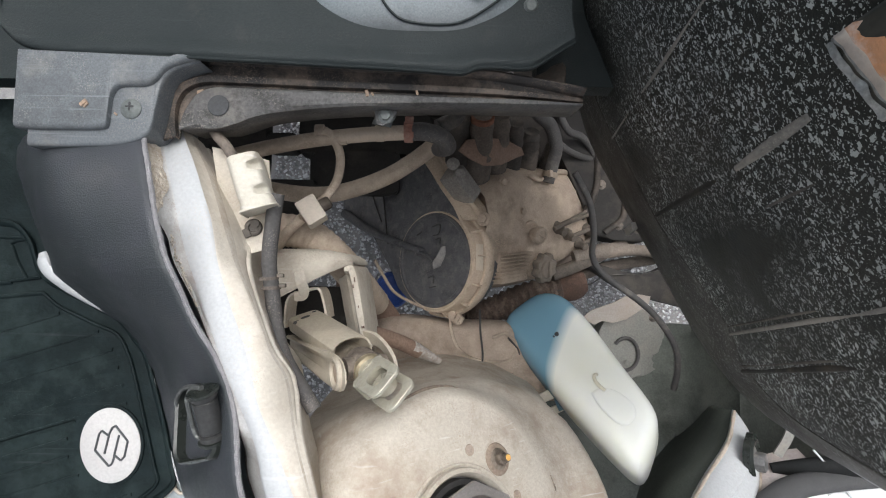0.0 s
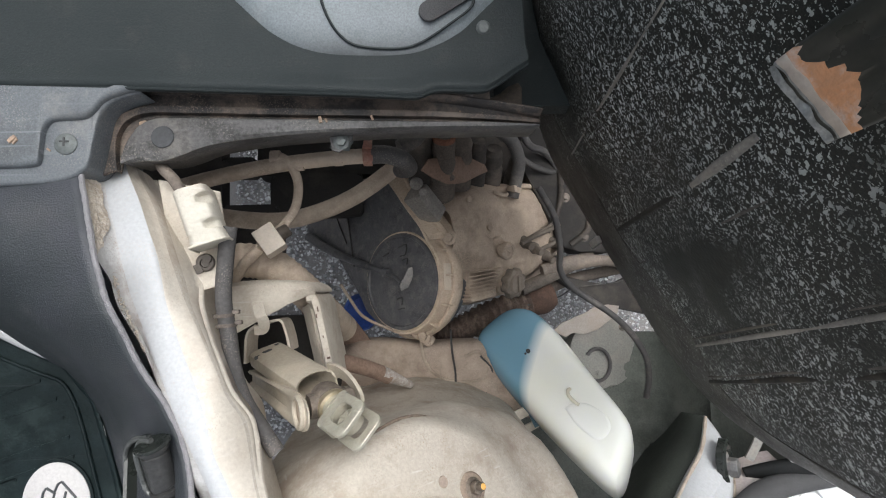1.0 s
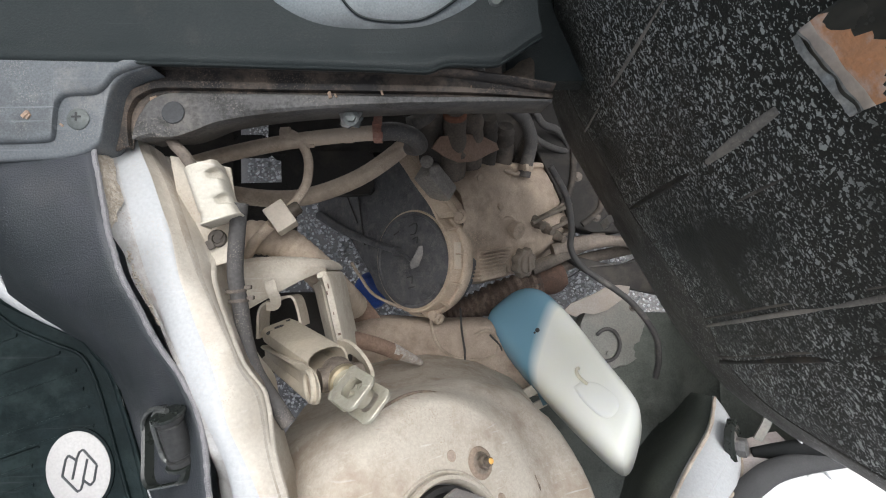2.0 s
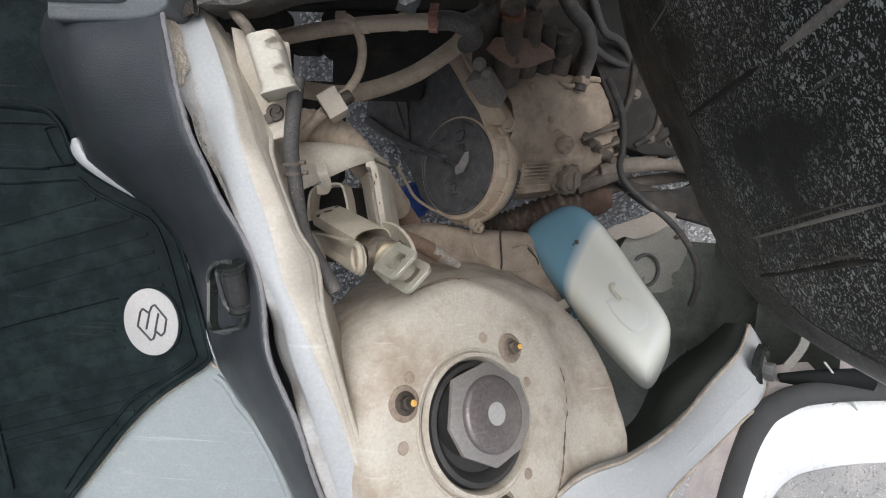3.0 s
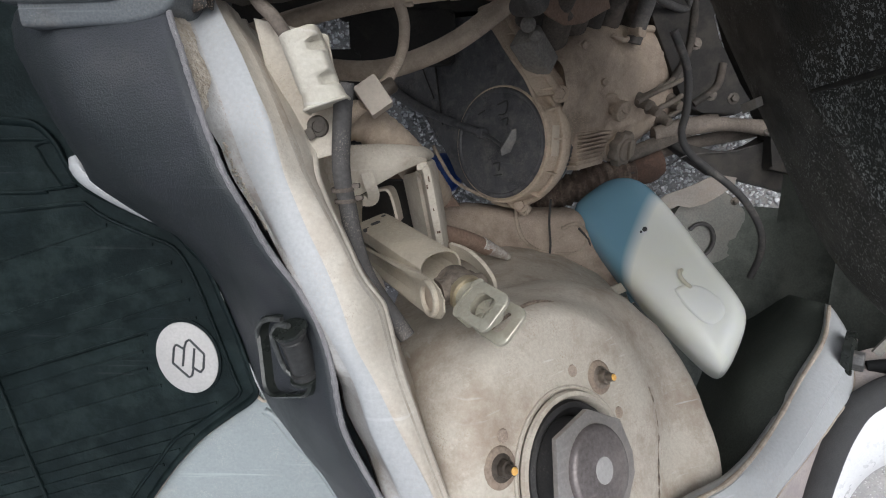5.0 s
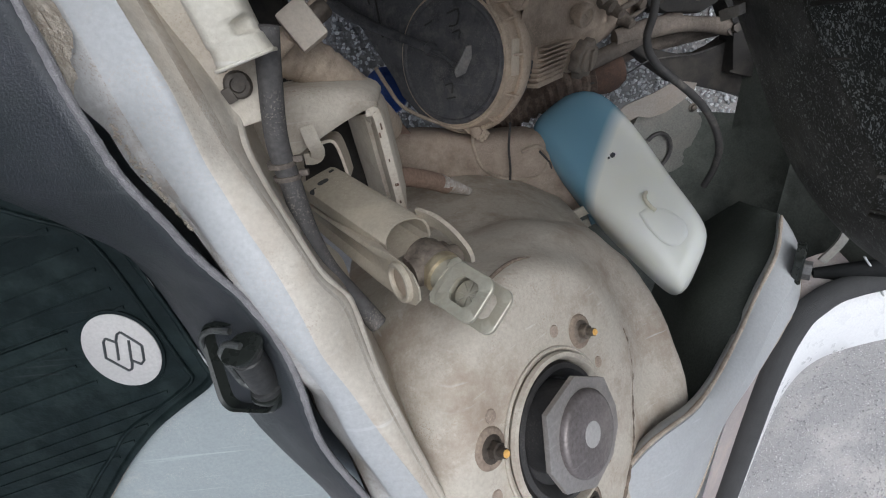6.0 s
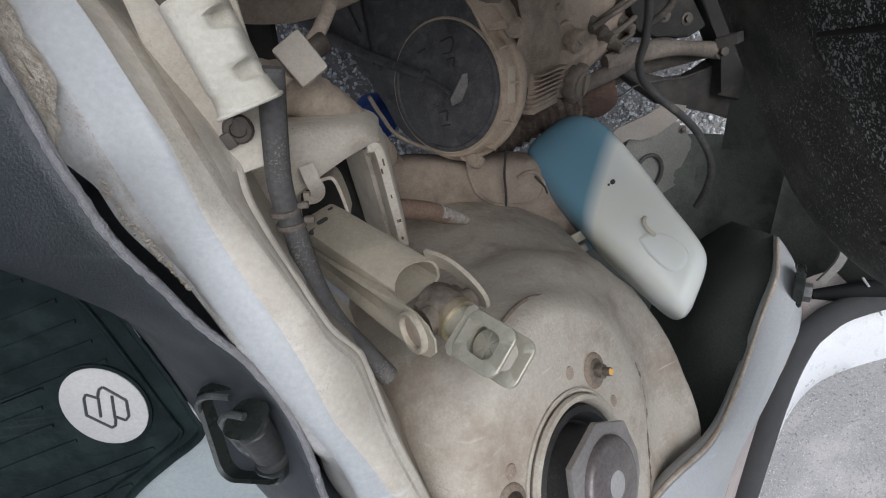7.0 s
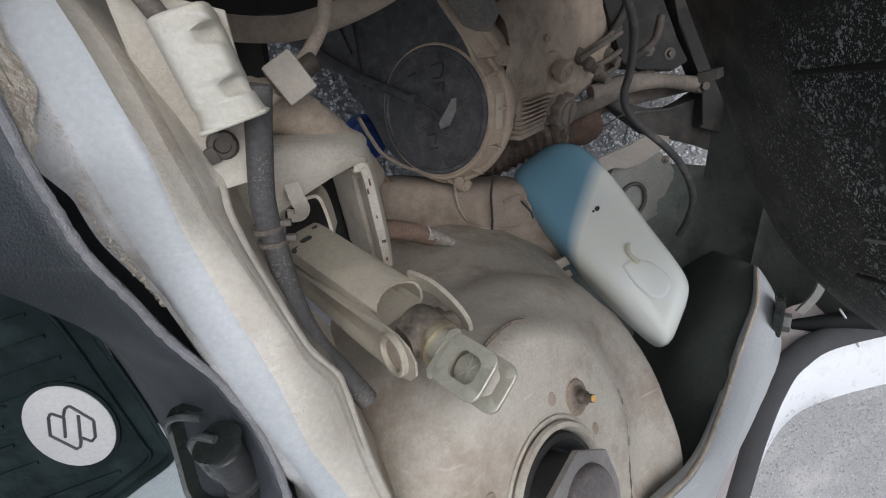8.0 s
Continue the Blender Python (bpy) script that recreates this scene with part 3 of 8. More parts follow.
def build_carpet():
    rows = []
    for k in range(71):
        y = 0.155 - 0.455 * k / 70
        xt, zt = rail_at(y)[:2]
        xb, zb = interp(CARPET_FOOT, y)
        shelf = max(0.0, min(1.0, (y - 0.0) / 0.12))
        row = []
        for j in range(25):
            t = j / 24
            x = xt + (xb - xt) * t
            drop = (t**1.25) * (1 - shelf) + shelf * (0.12 * t + 0.88 * max(0, (t - 0.35) / 0.65) ** 1.6)
            z = zt + (zb - zt) * drop
            row.append(Vector((x + wobble((x, y, z), 25, 0.0015), y - 0.012 * t * (1 - shelf), z + wobble((x, y, 0), 18, 0.003) * min(1, 4 * t * (1 - t)))))
        rows.append(row)
    bm = bmesh.new()
    loft(bm, rows, closed=False)
    ob = structure("carpet", bm, black_vinyl, "black grained vinyl covering the riser between footwell and rail", "carpet")
    m = ob.modifiers.new("thick", "SOLIDIFY")
    m.thickness, m.offset = 0.0035, -1
    # pale felt backing that shows along the cut edge
    bm = bmesh.new()
    tube(bm, [r[0] + Vector((0.0006, 0, -0.0008 + wobble(r[0], 90, 0.0008))) for r in rows], lambda t: 0.0017 + wobble((t * 60, 0, 0), 3, 0.0006), segs=8, steps=4)
    structure("carpet_edge", bm, felt, "pale frayed felt along the cut edge of the vinyl", "carpet")


build_carpet()


def build_footwell():
    bm = bmesh.new()
    prism(bm, [(-0.85, -0.34), (-0.06, -0.34), (-0.14, -0.06), (-0.20, 0.06), (-0.24, 0.16), (-0.85, 0.16)], Matrix(), 0.55, 0.5685)
    structure("footwell_floor", bm, floor_paint, "pale painted steel footwell floor", "floor")
    bm = bmesh.new()
    tube(bm, [(-0.2221, -0.149, 0.569), (-0.2122, -0.1564, 0.569), (-0.1985, -0.177, 0.569), (-0.1849, -0.1928, 0.569), (-0.1657, -0.2258, 0.569), (-0.1527, -0.2543, 0.569), (-0.1394, -0.2854, 0.569)], 0.0042, squash=0.8)
    structure("floor_bead", bm, floor_paint, "pressed bead in the painted floor", "floor")
    bm = bmesh.new()
    tube(bm, [(-0.2258, -0.1323, 0.5695), (-0.2322, -0.1408, 0.5695), (-0.2538, -0.157, 0.5695), (-0.2809, -0.178, 0.5695), (-0.3094, -0.2082, 0.5695), (-0.3318, -0.2384, 0.5695), (-0.3559, -0.2721, 0.5695)], lambda t: 0.0011 + wobble((t * 12, 0, 4), 3, 0.0009), segs=8)
    tube(bm, [(-0.2267, -0.1347, 0.57), (-0.2208, -0.1397, 0.57), (-0.2162, -0.1372, 0.57), (-0.2123, -0.1412, 0.57)], lambda t: 0.0026 * (1 - t) + 0.0006, segs=8, squash=0.5)
    structure("floor_grime", bm, patch_dirt, "brown dirt along the edge of the floor mat", "dirt")
    # white rounded strip between mat and carpet
    bm = bmesh.new()
    tube(bm, [(-0.3496, 0.0691, 0.576), (-0.3439, 0.0547, 0.576), (-0.328, 0.0419, 0.576), (-0.3063, 0.0294, 0.576), (-0.2853, 0.0183, 0.576), (-0.2698, 0.0077, 0.576), (-0.26, -0.004, 0.576)], lambda t: 0.0092 * (1 - t) ** 0.55 * min(1.0, 0.55 + 6 * t) + 0.0009, squash=0.6)
    tube(bm, [(-0.2592, -0.0066, 0.5765), (-0.2504, -0.0253, 0.5765), (-0.2431, -0.0488, 0.5765), (-0.2341, -0.0818, 0.5765), (-0.222, -0.1203, 0.5765), (-0.2184, -0.129, 0.5765)], lambda t: 0.0008 + 0.0011 * math.sin(math.pi * t) ** 2, segs=8, squash=0.7)
    structure("white_strip", bm, white_paint, "white painted steel edge between mat and vinyl", "trim")


build_footwell()


def build_mat():
    th = thing("floor_mat", "black ribbed rubber floor mat with a round grey emblem", "floor mat", (-0.28, -0.1, 0.5685))
    edge = [(-0.72, 0.0997), (-0.5, 0.0997), (-0.44, 0.0987), (-0.391, 0.0957), (-0.3754, 0.0925), (-0.3633, 0.0794), (-0.3581, 0.0659), (-0.3526, 0.0531), (-0.3421, 0.0434), (-0.3222, 0.0331), (-0.2999, 0.022), (-0.2797, 0.0116), (-0.2654, -0.0051), (-0.255, -0.0186), (-0.2456, -0.0467), (-0.2352, -0.0805), (-0.227, -0.1157), (-0.2245, -0.127), (-0.2313, -0.1365), (-0.2536, -0.1521), (-0.2804, -0.1732), (-0.3086, -0.2036), (-0.3325, -0.2346), (-0.3574, -0.2681), (-0.4111, -0.3403), (-0.72, -0.3403)]
    path = [Vector((x, y, 0)) for x, y in edge]
    bm = bmesh.new()
    prism(bm, edge, Matrix(), 0.5690, 0.5745)
    part("sheet", bm, mat_rubber, th, smooth=False)
    bm = bmesh.new()
    tube(bm, [(p.x, p.y, 0.5748) for p in path[1:-1]], 0.0045, segs=10, steps=5, squash=0.5)
    part("rim", bm, mat_rubber, th, "raised rounded rubber rim")
    bm = bmesh.new()
    field = [(-0.7, 0.0266), (-0.441, 0.0266), (-0.3927, 0.0292), (-0.3521, 0.0332), (-0.3453, 0.0313), (-0.3322, 0.0215), (-0.3007, 0.007), (-0.2803, -0.0021), (-0.2697, -0.0192), (-0.2625, -0.0402), (-0.2578, -0.0569), (-0.2498, -0.0862), (-0.2415, -0.1164), (-0.2386, -0.1277), (-0.2475, -0.1378), (-0.2685, -0.1527), (-0.3007, -0.1743), (-0.318, -0.1953), (-0.3357, -0.2168), (-0.3543, -0.2419), (-0.3707, -0.2687)]
    for line, r in ((field, 0.0022), ([(-0.7, 0.0425), (-0.4099, 0.0415), (-0.3765, 0.0442), (-0.3514, 0.0474)], 0.0020), ([(-0.7, 0.0769), (-0.3899, 0.0827), (-0.38, 0.0775), (-0.3728, 0.0618), (-0.3632, 0.046)], 0.0016), ([(-0.4748, -0.0545), (-0.4612, -0.0943), (-0.4515, -0.1306), (-0.4432, -0.1795), (-0.4336, -0.2249), (-0.4238, -0.2735)], 0.0026)):
        tube(bm, [(x, y, 0.5750) for x, y in line], r, segs=8, steps=4, squash=0.7)
    part("border_ridge", bm, mat_rubber, th, "raised ridge round the tread field")
    border = [p for p in field if p[1] < 0.05]
    for k in range(15):
        y = 0.016 - 0.0155 * k
        x1 = min(interp([(q, p) for p, q in border[3:15]] + [(border[-1][1] - 0.05, border[-1][0] - 0.05)], y)[0] - 0.012, -0.24)
        if abs(y + 0.097) < 0.035:
            x1 = -0.283 - math.sqrt(max(0.0, 0.036**2 - (y + 0.097) ** 2))
        lean = 0.309 * (x1 + 0.66)
        bm = bmesh.new()
        prism(bm, [(-0.66, y - lean - 0.0014), (x1, y - 0.0014), (x1, y + 0.0014), (-0.66, y - lean + 0.0014)], Matrix(), 0.5740, 0.5756)
        part("tread_rib", bm, mat_rubber, th, smooth=False)
    m = Matrix.Translation((-0.280, -0.097, 0.5745)) @ Matrix.Rotation(radians(8), 4, "Z") @ Matrix.Diagonal((0.86, 1.05, 1, 1))
    bm = bmesh.new()
    turned(bm, [(0, 0), (0.033, 0), (0.033, 0.0016), (0.0318, 0.0018)], m, 40)
    part("emblem_ring", bm, mat_rubber, th)
    bm = bmesh.new()
    turned(bm, [(0, 0.001), (0.0305, 0.001), (0.0305, 0.0024), (0.0298, 0.0029), (0, 0.003)], m, 40)
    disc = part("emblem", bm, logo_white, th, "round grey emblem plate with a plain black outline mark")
    bm = bmesh.new()
    z = 0.0031
    loop = [(-0.0065, 0.0128), (-0.0096, 0.0103), (-0.0149, -0.0022), (-0.0027, -0.0161), (0.0006, -0.0151), (0.0045, -0.0085), (0.01, -0.013), (0.0139, -0.0104), (0.0185, 0.0018), (0.0077, 0.0154), (0.0041, 0.0142), (-0.0002, 0.0083), (-0.0065, 0.0128)]
    for line in [loop, [(0.0002, 0.0082), (-0.0058, -0.0059)], [(0.0104, 0.0077), (0.0035, -0.0091)]]:
        for u, v in zip(line, line[1:]):
            tube(bm, [m @ Vector((*u, z)), m @ Vector((*v, z))], 0.0010, segs=6)
    part("outline_mark", bm, black_vinyl, disc)


build_mat()


def build_latch():
    th = thing("belt_buckle", "black steel strap buckle with a roller in the vinyl", "buckle", (-0.15, -0.042, 0.685))
    m = frame_of((-0.1545, -0.045, 0.6795), (-0.50, 0.18, 0.85), (0.18, -0.95, 0.25))
    bm = bmesh.new()
    outer, innr = rounded(0.050, 0.044, 0.010), rounded(0.045, 0.038, 0.008)
    rings = [[m @ Vector((x, y, h)) for x, y in o] for o, h in ((outer, -0.010), (outer, 0.0005), (rounded(0.0475, 0.041, 0.009), 0.0022), (innr, 0.0008), (innr, -0.010))]
    loft(bm, rings + [rings[0]], caps=False)
    part("bezel", bm, glossy_black, th, "glossy black plastic bezel")
    bm = bmesh.new()
    prism(bm, innr, m, -0.010, -0.0055)
    part("base_plate", bm, black_vinyl, th)
    # worn wire frame with a pale rubbed edge
    bm = bmesh.new()
    tube(bm, [(-0.1530, -0.0215, 0.682), (-0.1650, -0.0240, 0.676), (-0.1730, -0.0310, 0.670), (-0.1750, -0.0400, 0.667), (-0.1735, -0.0600, 0.6645), (-0.1710, -0.0730, 0.6640), (-0.1660, -0.0765, 0.6645), (-0.1560, -0.0740, 0.6680), (-0.1450, -0.0690, 0.6745)], 0.0016, segs=8, steps=4)
    part("wire_frame", bm, worn_wire, th, "bent wire frame rubbed bare")
    top, low = Vector((-0.1420, -0.0215, 0.6985)), Vector((-0.1385, -0.0525, 0.6885))
    along = (low - top).normalized()
    at, half = (top + low) / 2, (low - top).length / 2
    r = 0.0073
    bm = bmesh.new()
    turned(bm, [(0, -half), (r * 0.9, -half), (r * 1.12, -half + 0.001), (r * 1.12, -half + 0.0028), (r * 0.9, -half + 0.0034), (r * 0.9, -half + 0.0048), (r, -half + 0.0055), (r, half - 0.0065), (r * 0.9, half - 0.0058), (r * 0.9, half - 0.0046), (r * 1.12, half - 0.004), (r * 1.12, half - 0.001), (r * 0.85, half), (0, half)], frame_of(at, along), 32)
    roller = part("roller", bm, roller_steel, th, "worn dark steel roller")
    for end in (-half - 0.0005, half + 0.0005):
        bm = bmesh.new()
        prism(bm, rounded(0.016, 0.018, 0.006), frame_of(at + along * end, along, (1, 0, 0.4)), -0.0011, 0.0011, 0.0005)
        part("end_plate", bm, glossy_black, roller)
    side = Vector((-0.012, -0.003, -0.0065))
    bm = bmesh.new()
    tube(bm, [top - along * 0.003, top - along * 0.004 + side * 0.6, top + side, top + along * 0.006 + side * 1.25, low - along * 0.006 + side * 1.25, low + side, low + along * 0.004 + side * 0.6, low + along * 0.003], 0.0017, segs=8, steps=4)
    part("wire_loop", bm, worn_wire, th, "wire loop round the roller")


worn_wire = mat("rubbed_wire", (0.10, 0.105, 0.10), (0.05, 0.052, 0.05), 0.4, metal=0.5, scale=120, dust=(0.2, 0.2, 0.19), amount=0.3, dust_scale=150)
glossy_black = mat("glossy_black", (0.010, 0.012, 0.010), (0.014, 0.016, 0.014), 0.28, bump=0.03, dust=(0.05, 0.045, 0.04), amount=0.1, spec=0.4)
roller_steel = mat("roller_steel", (0.035, 0.035, 0.034), (0.022, 0.022, 0.021), 0.4, metal=0.2, dust=(0.09, 0.08, 0.065), amount=0.2)
build_latch()


# ---- tunnel console along the inner side ----
def build_console():
    near = Matrix.Translation((0.0127, 0.061, 0.9915)) @ Matrix.Scale(1.127, 4) @ Matrix.Translation((-0.0127, -0.061, -0.9915))

    def settled(mesh_bm):
        """Drawn at tunnel height, then set down to the height of the rail."""
        bmesh.ops.transform(mesh_bm, matrix=near, verts=mesh_bm.verts)
        return mesh_bm

    # cover of the tunnel, its edge a thin rolled lip that steps up towards the seat
    edge = smooth_path([(-0.268, 0.235, 0), (-0.2655, 0.210, 0), (-0.258, 0.197, 0), (-0.243, 0.189, 0), (-0.216, 0.186, 0), (-0.139, 0.184, 0), (-0.067, 0.181, 0), (-0.02, 0.179, 0), (0.010, 0.1772, 0), (0.018, 0.1772, 0), (0.026, 0.1803, 0), (0.035, 0.181, 0), (0.055, 0.1805, 0), (0.063, 0.183, 0), (0.079, 0.1933, 0), (0.0850, 0.1968, 0)], 6)
    bm = bmesh.new()
    rings = []
    for p in edge:
        rings.append([Vector((p.x, p.y + dy, z)) for dy, z in ((0.008, 0.7120), (0.002, 0.7130), (-0.0008, 0.7150), (-0.0016, 0.7180), (-0.0006, 0.7205), (0.0016, 0.7218), (0.0045, 0.7215), (0.009, 0.7190), (0.016, 0.7165), (0.04, 0.7150), (0.12, 0.7160), (0.30, 0.720), (0.50, 0.725))])
    loft(bm, rings, closed=False)
    ob = structure("console", settled(bm), black_plastic, "black moulded plastic tunnel console with grey top", "console")
    s = ob.modifiers.new("thick", "SOLIDIFY")
    s.thickness, s.offset = 0.003, -1
    # bulge on the upper face, its paler top painted as if lit
    bm = bmesh.new()
    tube(bm, [Vector((p.x, p.y - 0.0006, 0.7195)) for p in edge[24:]], 0.0012, segs=8, steps=2)
    structure("console_edge", settled(bm), black_plastic, "worn grey rolled edge of the console", "console")
    bm = bmesh.new()
    rings = []
    for k in range(49):
        x = -0.112 + 0.200 * k / 48
        e = min(1.0, abs(x + 0.012) / 0.100)
        depth = 0.054 * (1 - e**3) ** 2.0
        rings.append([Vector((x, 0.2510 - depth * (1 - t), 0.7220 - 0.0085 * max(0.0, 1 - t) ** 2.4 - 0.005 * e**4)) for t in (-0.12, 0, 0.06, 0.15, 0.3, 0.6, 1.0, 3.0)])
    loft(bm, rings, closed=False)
    pad = structure("console_pad", settled(bm), pad_plastic, "grey bulge on the plastic console, painted paler where it catches the sky", "console")
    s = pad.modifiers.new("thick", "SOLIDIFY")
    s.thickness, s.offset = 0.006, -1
    bm = bmesh.new()
    tube(bm, [(-0.040, 0.262, 0.7228), (-0.0385, 0.240, 0.7222), (-0.0345, 0.226, 0.7212), (-0.0275, 0.215, 0.7195), (-0.017, 0.2090, 0.7180), (0.0055, 0.2075, 0.7172), (0.021, 0.2110, 0.7182), (0.040, 0.2225, 0.7205), (0.0505, 0.2305, 0.7212), (0.0535, 0.238, 0.7215), (0.0530, 0.255, 0.7222)], 0.0009, segs=6)
    structure("pad_groove", settled(bm), black_plastic, "dark panel joint in the console pad", "console")
    bm = bmesh.new()
    prism(bm, rounded(0.042, 0.0125, 0.006), frame_of((0.0385, 0.2360, 0.7214), (0, 0, 1), (0.85, 0.53, 0)), 0, 0.0016)
    structure("console_slot", settled(bm), seal_rubber, "dark oval slot in the console", "console")
    # grey end ledge: a low step with a screw, and the raised field beside it
    def field(front, top, r, back=0.1868):
        rings = []
        for p in smooth_path([(x, y, 0) for x, y in front], 6):
            if rings and p.x - rings[-1][0].x < 1e-4:
                continue
            end = max(p.y + 2.5 * r, back - 0.005 * (p.x + 0.26) / 0.14)
            rings.append([Vector((p.x, y, z)) for y, z in ((p.y + 0.002, 0.665), (p.y, top - 2 * r), (p.y + 0.1 * r, top - r), (p.y + 0.6 * r, top - 0.3 * r), (p.y + 1.6 * r, top), (end, top))])
        sheet_bm = bmesh.new()
        loft(sheet_bm, rings, closed=False)
        sheet_bm.faces.new([sheet_bm.verts.new(v) for v in rings[0]] + [sheet_bm.verts.new((rings[0][0].x, rings[0][-1].y, 0.665))])
        return sheet_bm

    structure("console_ledge", settled(field([(-0.2440, 0.1288), (-0.230, 0.1286), (-0.213, 0.1289), (-0.192, 0.1296), (-0.1795, 0.1325), (-0.1722, 0.1375), (-0.1697, 0.1439), (-0.1678, 0.1552), (-0.1645, 0.1700), (-0.1570, 0.1780), (-0.1430, 0.1825)], 0.7172, 0.0016)), grey_plastic, "scuffed grey plastic ledge at the end of the console", "console", angle=60)
    structure("ledge_field", settled(field([(-0.2500, 0.1390), (-0.235, 0.1384), (-0.206, 0.1385), (-0.1970, 0.1395), (-0.1948, 0.1425), (-0.1942, 0.150), (-0.1934, 0.1585), (-0.1910, 0.1635), (-0.1865, 0.1655), (-0.1740, 0.1660), (-0.1678, 0.1690), (-0.1615, 0.1765), (-0.1520, 0.1808), (-0.1430, 0.1829)], 0.7210, 0.0020)), grey_plastic, "raised scuffed grey field of the plastic ledge", "console", angle=70)
    th = thing("trim_screw", "dusty flat cross-head trim screw in the plastic ledge", "screw", near @ Vector((-0.1825, 0.1520, 0.7172)))
    m = Matrix.Translation((-0.1825, 0.1520, 0.7172))
    bm = bmesh.new()
    turned(bm, [(0, 0), (0.0062, 0), (0.0062, 0.0006), (0.0048, 0.0016), (0, 0.0020)], m, 24)
    part("head", settled(bm), screw_grey, th)
    bm = bmesh.new()
    block(bm, m @ Matrix.Translation((0, 0.001, 0.0019)), 0.0050, 0.0010, 0.0006, 0)
    block(bm, m @ Matrix.Translation((0, 0.001, 0.0019)), 0.0010, 0.0050, 0.0007, 0)
    part("cross_recess", settled(bm), seal_rubber, th)
    # black steel lip under the console: dirty channel, groove, and a dusty lower band
    back = [(-0.195, 0.138), (-0.1905, 0.160), (-0.187, 0.177), (-0.1800, 0.1872), (-0.161, 0.1935), (-0.138, 0.1940), (-0.07, 0.1915), (0.018, 0.188), (0.059, 0.183), (0.098, 0.176)]
    wall = [(-0.1765, 0.140), (-0.1770, 0.157), (-0.1745, 0.168), (-0.168, 0.1775), (-0.155, 0.1825), (-0.135, 0.1832), (-0.07, 0.1808), (0.018, 0.1780), (0.059, 0.1752), (0.098, 0.1715)]
    groove = [(-0.1708, 0.142), (-0.1721, 0.1590), (-0.1695, 0.1695), (-0.1640, 0.1760), (-0.1536, 0.1800), (-0.134, 0.1802), (-0.0693, 0.1780), (0.018, 0.1757), (0.059, 0.1738), (0.098, 0.1705)]
    crest = [(-0.1684, 0.1480), (-0.1665, 0.1580), (-0.1620, 0.1665), (-0.1570, 0.1725), (-0.1466, 0.1767), (-0.130, 0.1765), (-0.0693, 0.1750), (0.018, 0.1722), (0.059, 0.1712), (0.098, 0.1690)]
    foot = [(-0.1675, 0.1478), (-0.160, 0.1492), (-0.152, 0.1492), (-0.1430, 0.1495), (-0.1324, 0.1526), (-0.1116, 0.1596), (-0.065, 0.1650), (0.0, 0.1678), (0.055, 0.1680), (0.098, 0.1678)]
    back, wall, groove, crest, foot = ([(0.0127 + (x - 0.0127) * 1.0895, 0.061 + (y - 0.061) * 1.0895) for x, y in c] for c in (back, wall, groove, crest, foot))
    at_height = lambda pts, z, dy=0.0: [(x, y + dy, z - 0.027) for x, y in pts]  # noqa: E731
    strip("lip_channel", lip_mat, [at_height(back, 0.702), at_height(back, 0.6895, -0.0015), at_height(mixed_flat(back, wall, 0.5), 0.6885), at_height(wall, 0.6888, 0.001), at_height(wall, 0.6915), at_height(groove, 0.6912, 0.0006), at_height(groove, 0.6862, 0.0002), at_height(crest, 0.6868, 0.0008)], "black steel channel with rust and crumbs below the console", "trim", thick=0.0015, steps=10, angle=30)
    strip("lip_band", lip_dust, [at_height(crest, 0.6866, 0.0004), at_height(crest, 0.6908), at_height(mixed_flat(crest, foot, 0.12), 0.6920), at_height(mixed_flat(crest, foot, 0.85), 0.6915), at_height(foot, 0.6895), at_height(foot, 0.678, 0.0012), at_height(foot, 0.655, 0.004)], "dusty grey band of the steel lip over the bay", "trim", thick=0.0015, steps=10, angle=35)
    bm = bmesh.new()
    turned(bm, [(0, 0), (0.0078, 0), (0.0074, 0.0005), (0, 0.0005)], Matrix.Translation((-0.1566, 0.1732, 0.6652)), 20)
    structure("lip_plug", bm, plug_dark, "round dark rubber plug in the steel lip", "trim")
    bm = bmesh.new()
    block(bm, Matrix.Translation((-0.2005, 0.1560, 0.6645)) @ Matrix.Rotation(radians(4), 4, "Z"), 0.010, 0.010, 0.0045, 0.0008)
    structure("lip_stop", bm, lip_dust, "small rusty block at the end of the steel lip", "trim")
    th = thing("bolt_tab", "small grey steel tab with a bolt hanging below the lip", "bracket", (-0.039, 0.173, 0.648))
    bm = bmesh.new()
    prism(bm, [(-0.0475, 0.1800), (-0.0300, 0.1840), (-0.0300, 0.1765), (-0.0345, 0.1700), (-0.0405, 0.1660), (-0.0455, 0.1675)], Matrix.Translation((0, 0, 0.646)), -0.001, 0.001, 0.0004)
    part("tab", bm, lip_dust, th)
    hex_bolt("bolt", (-0.0385, 0.1735, 0.647), (0.05, -0.1, 1), 0.0038, th, screw_grey, "grey hexagonal bolt")
    # dusty bracket in the step of the cover, beside the seat
    bm = bmesh.new()
    prism(bm, [(0.030, 0.1800), (0.040, 0.1840), (0.066, 0.1850), (0.078, 0.1960), (0.086, 0.1995), (0.088, 0.195), (0.087, 0.178), (0.06, 0.178)], Matrix.Translation((0, 0, 0.690)), -0.006, 0.0, 0.002)
    bmesh.ops.subdivide_edges(bm, edges=bm.edges, cuts=3, use_grid_fill=True)
    for v in bm.verts:
        v.co.z += wobble(v.co, 90, 0.004)
    structure("console_bracket", settled(bm), bracket_dust, "dirt-caked brown steel bracket under the console edge", "trim")
    # crumbs of rust and dirt lying in the channel
    rng = np.random.default_rng(11)
    path = [Vector((x, y, 0)) for x, y in back]
    path, inner = smooth_path(path, 10), smooth_path([Vector((x, y, 0)) for x, y in wall], 10)
    bm = bmesh.new()
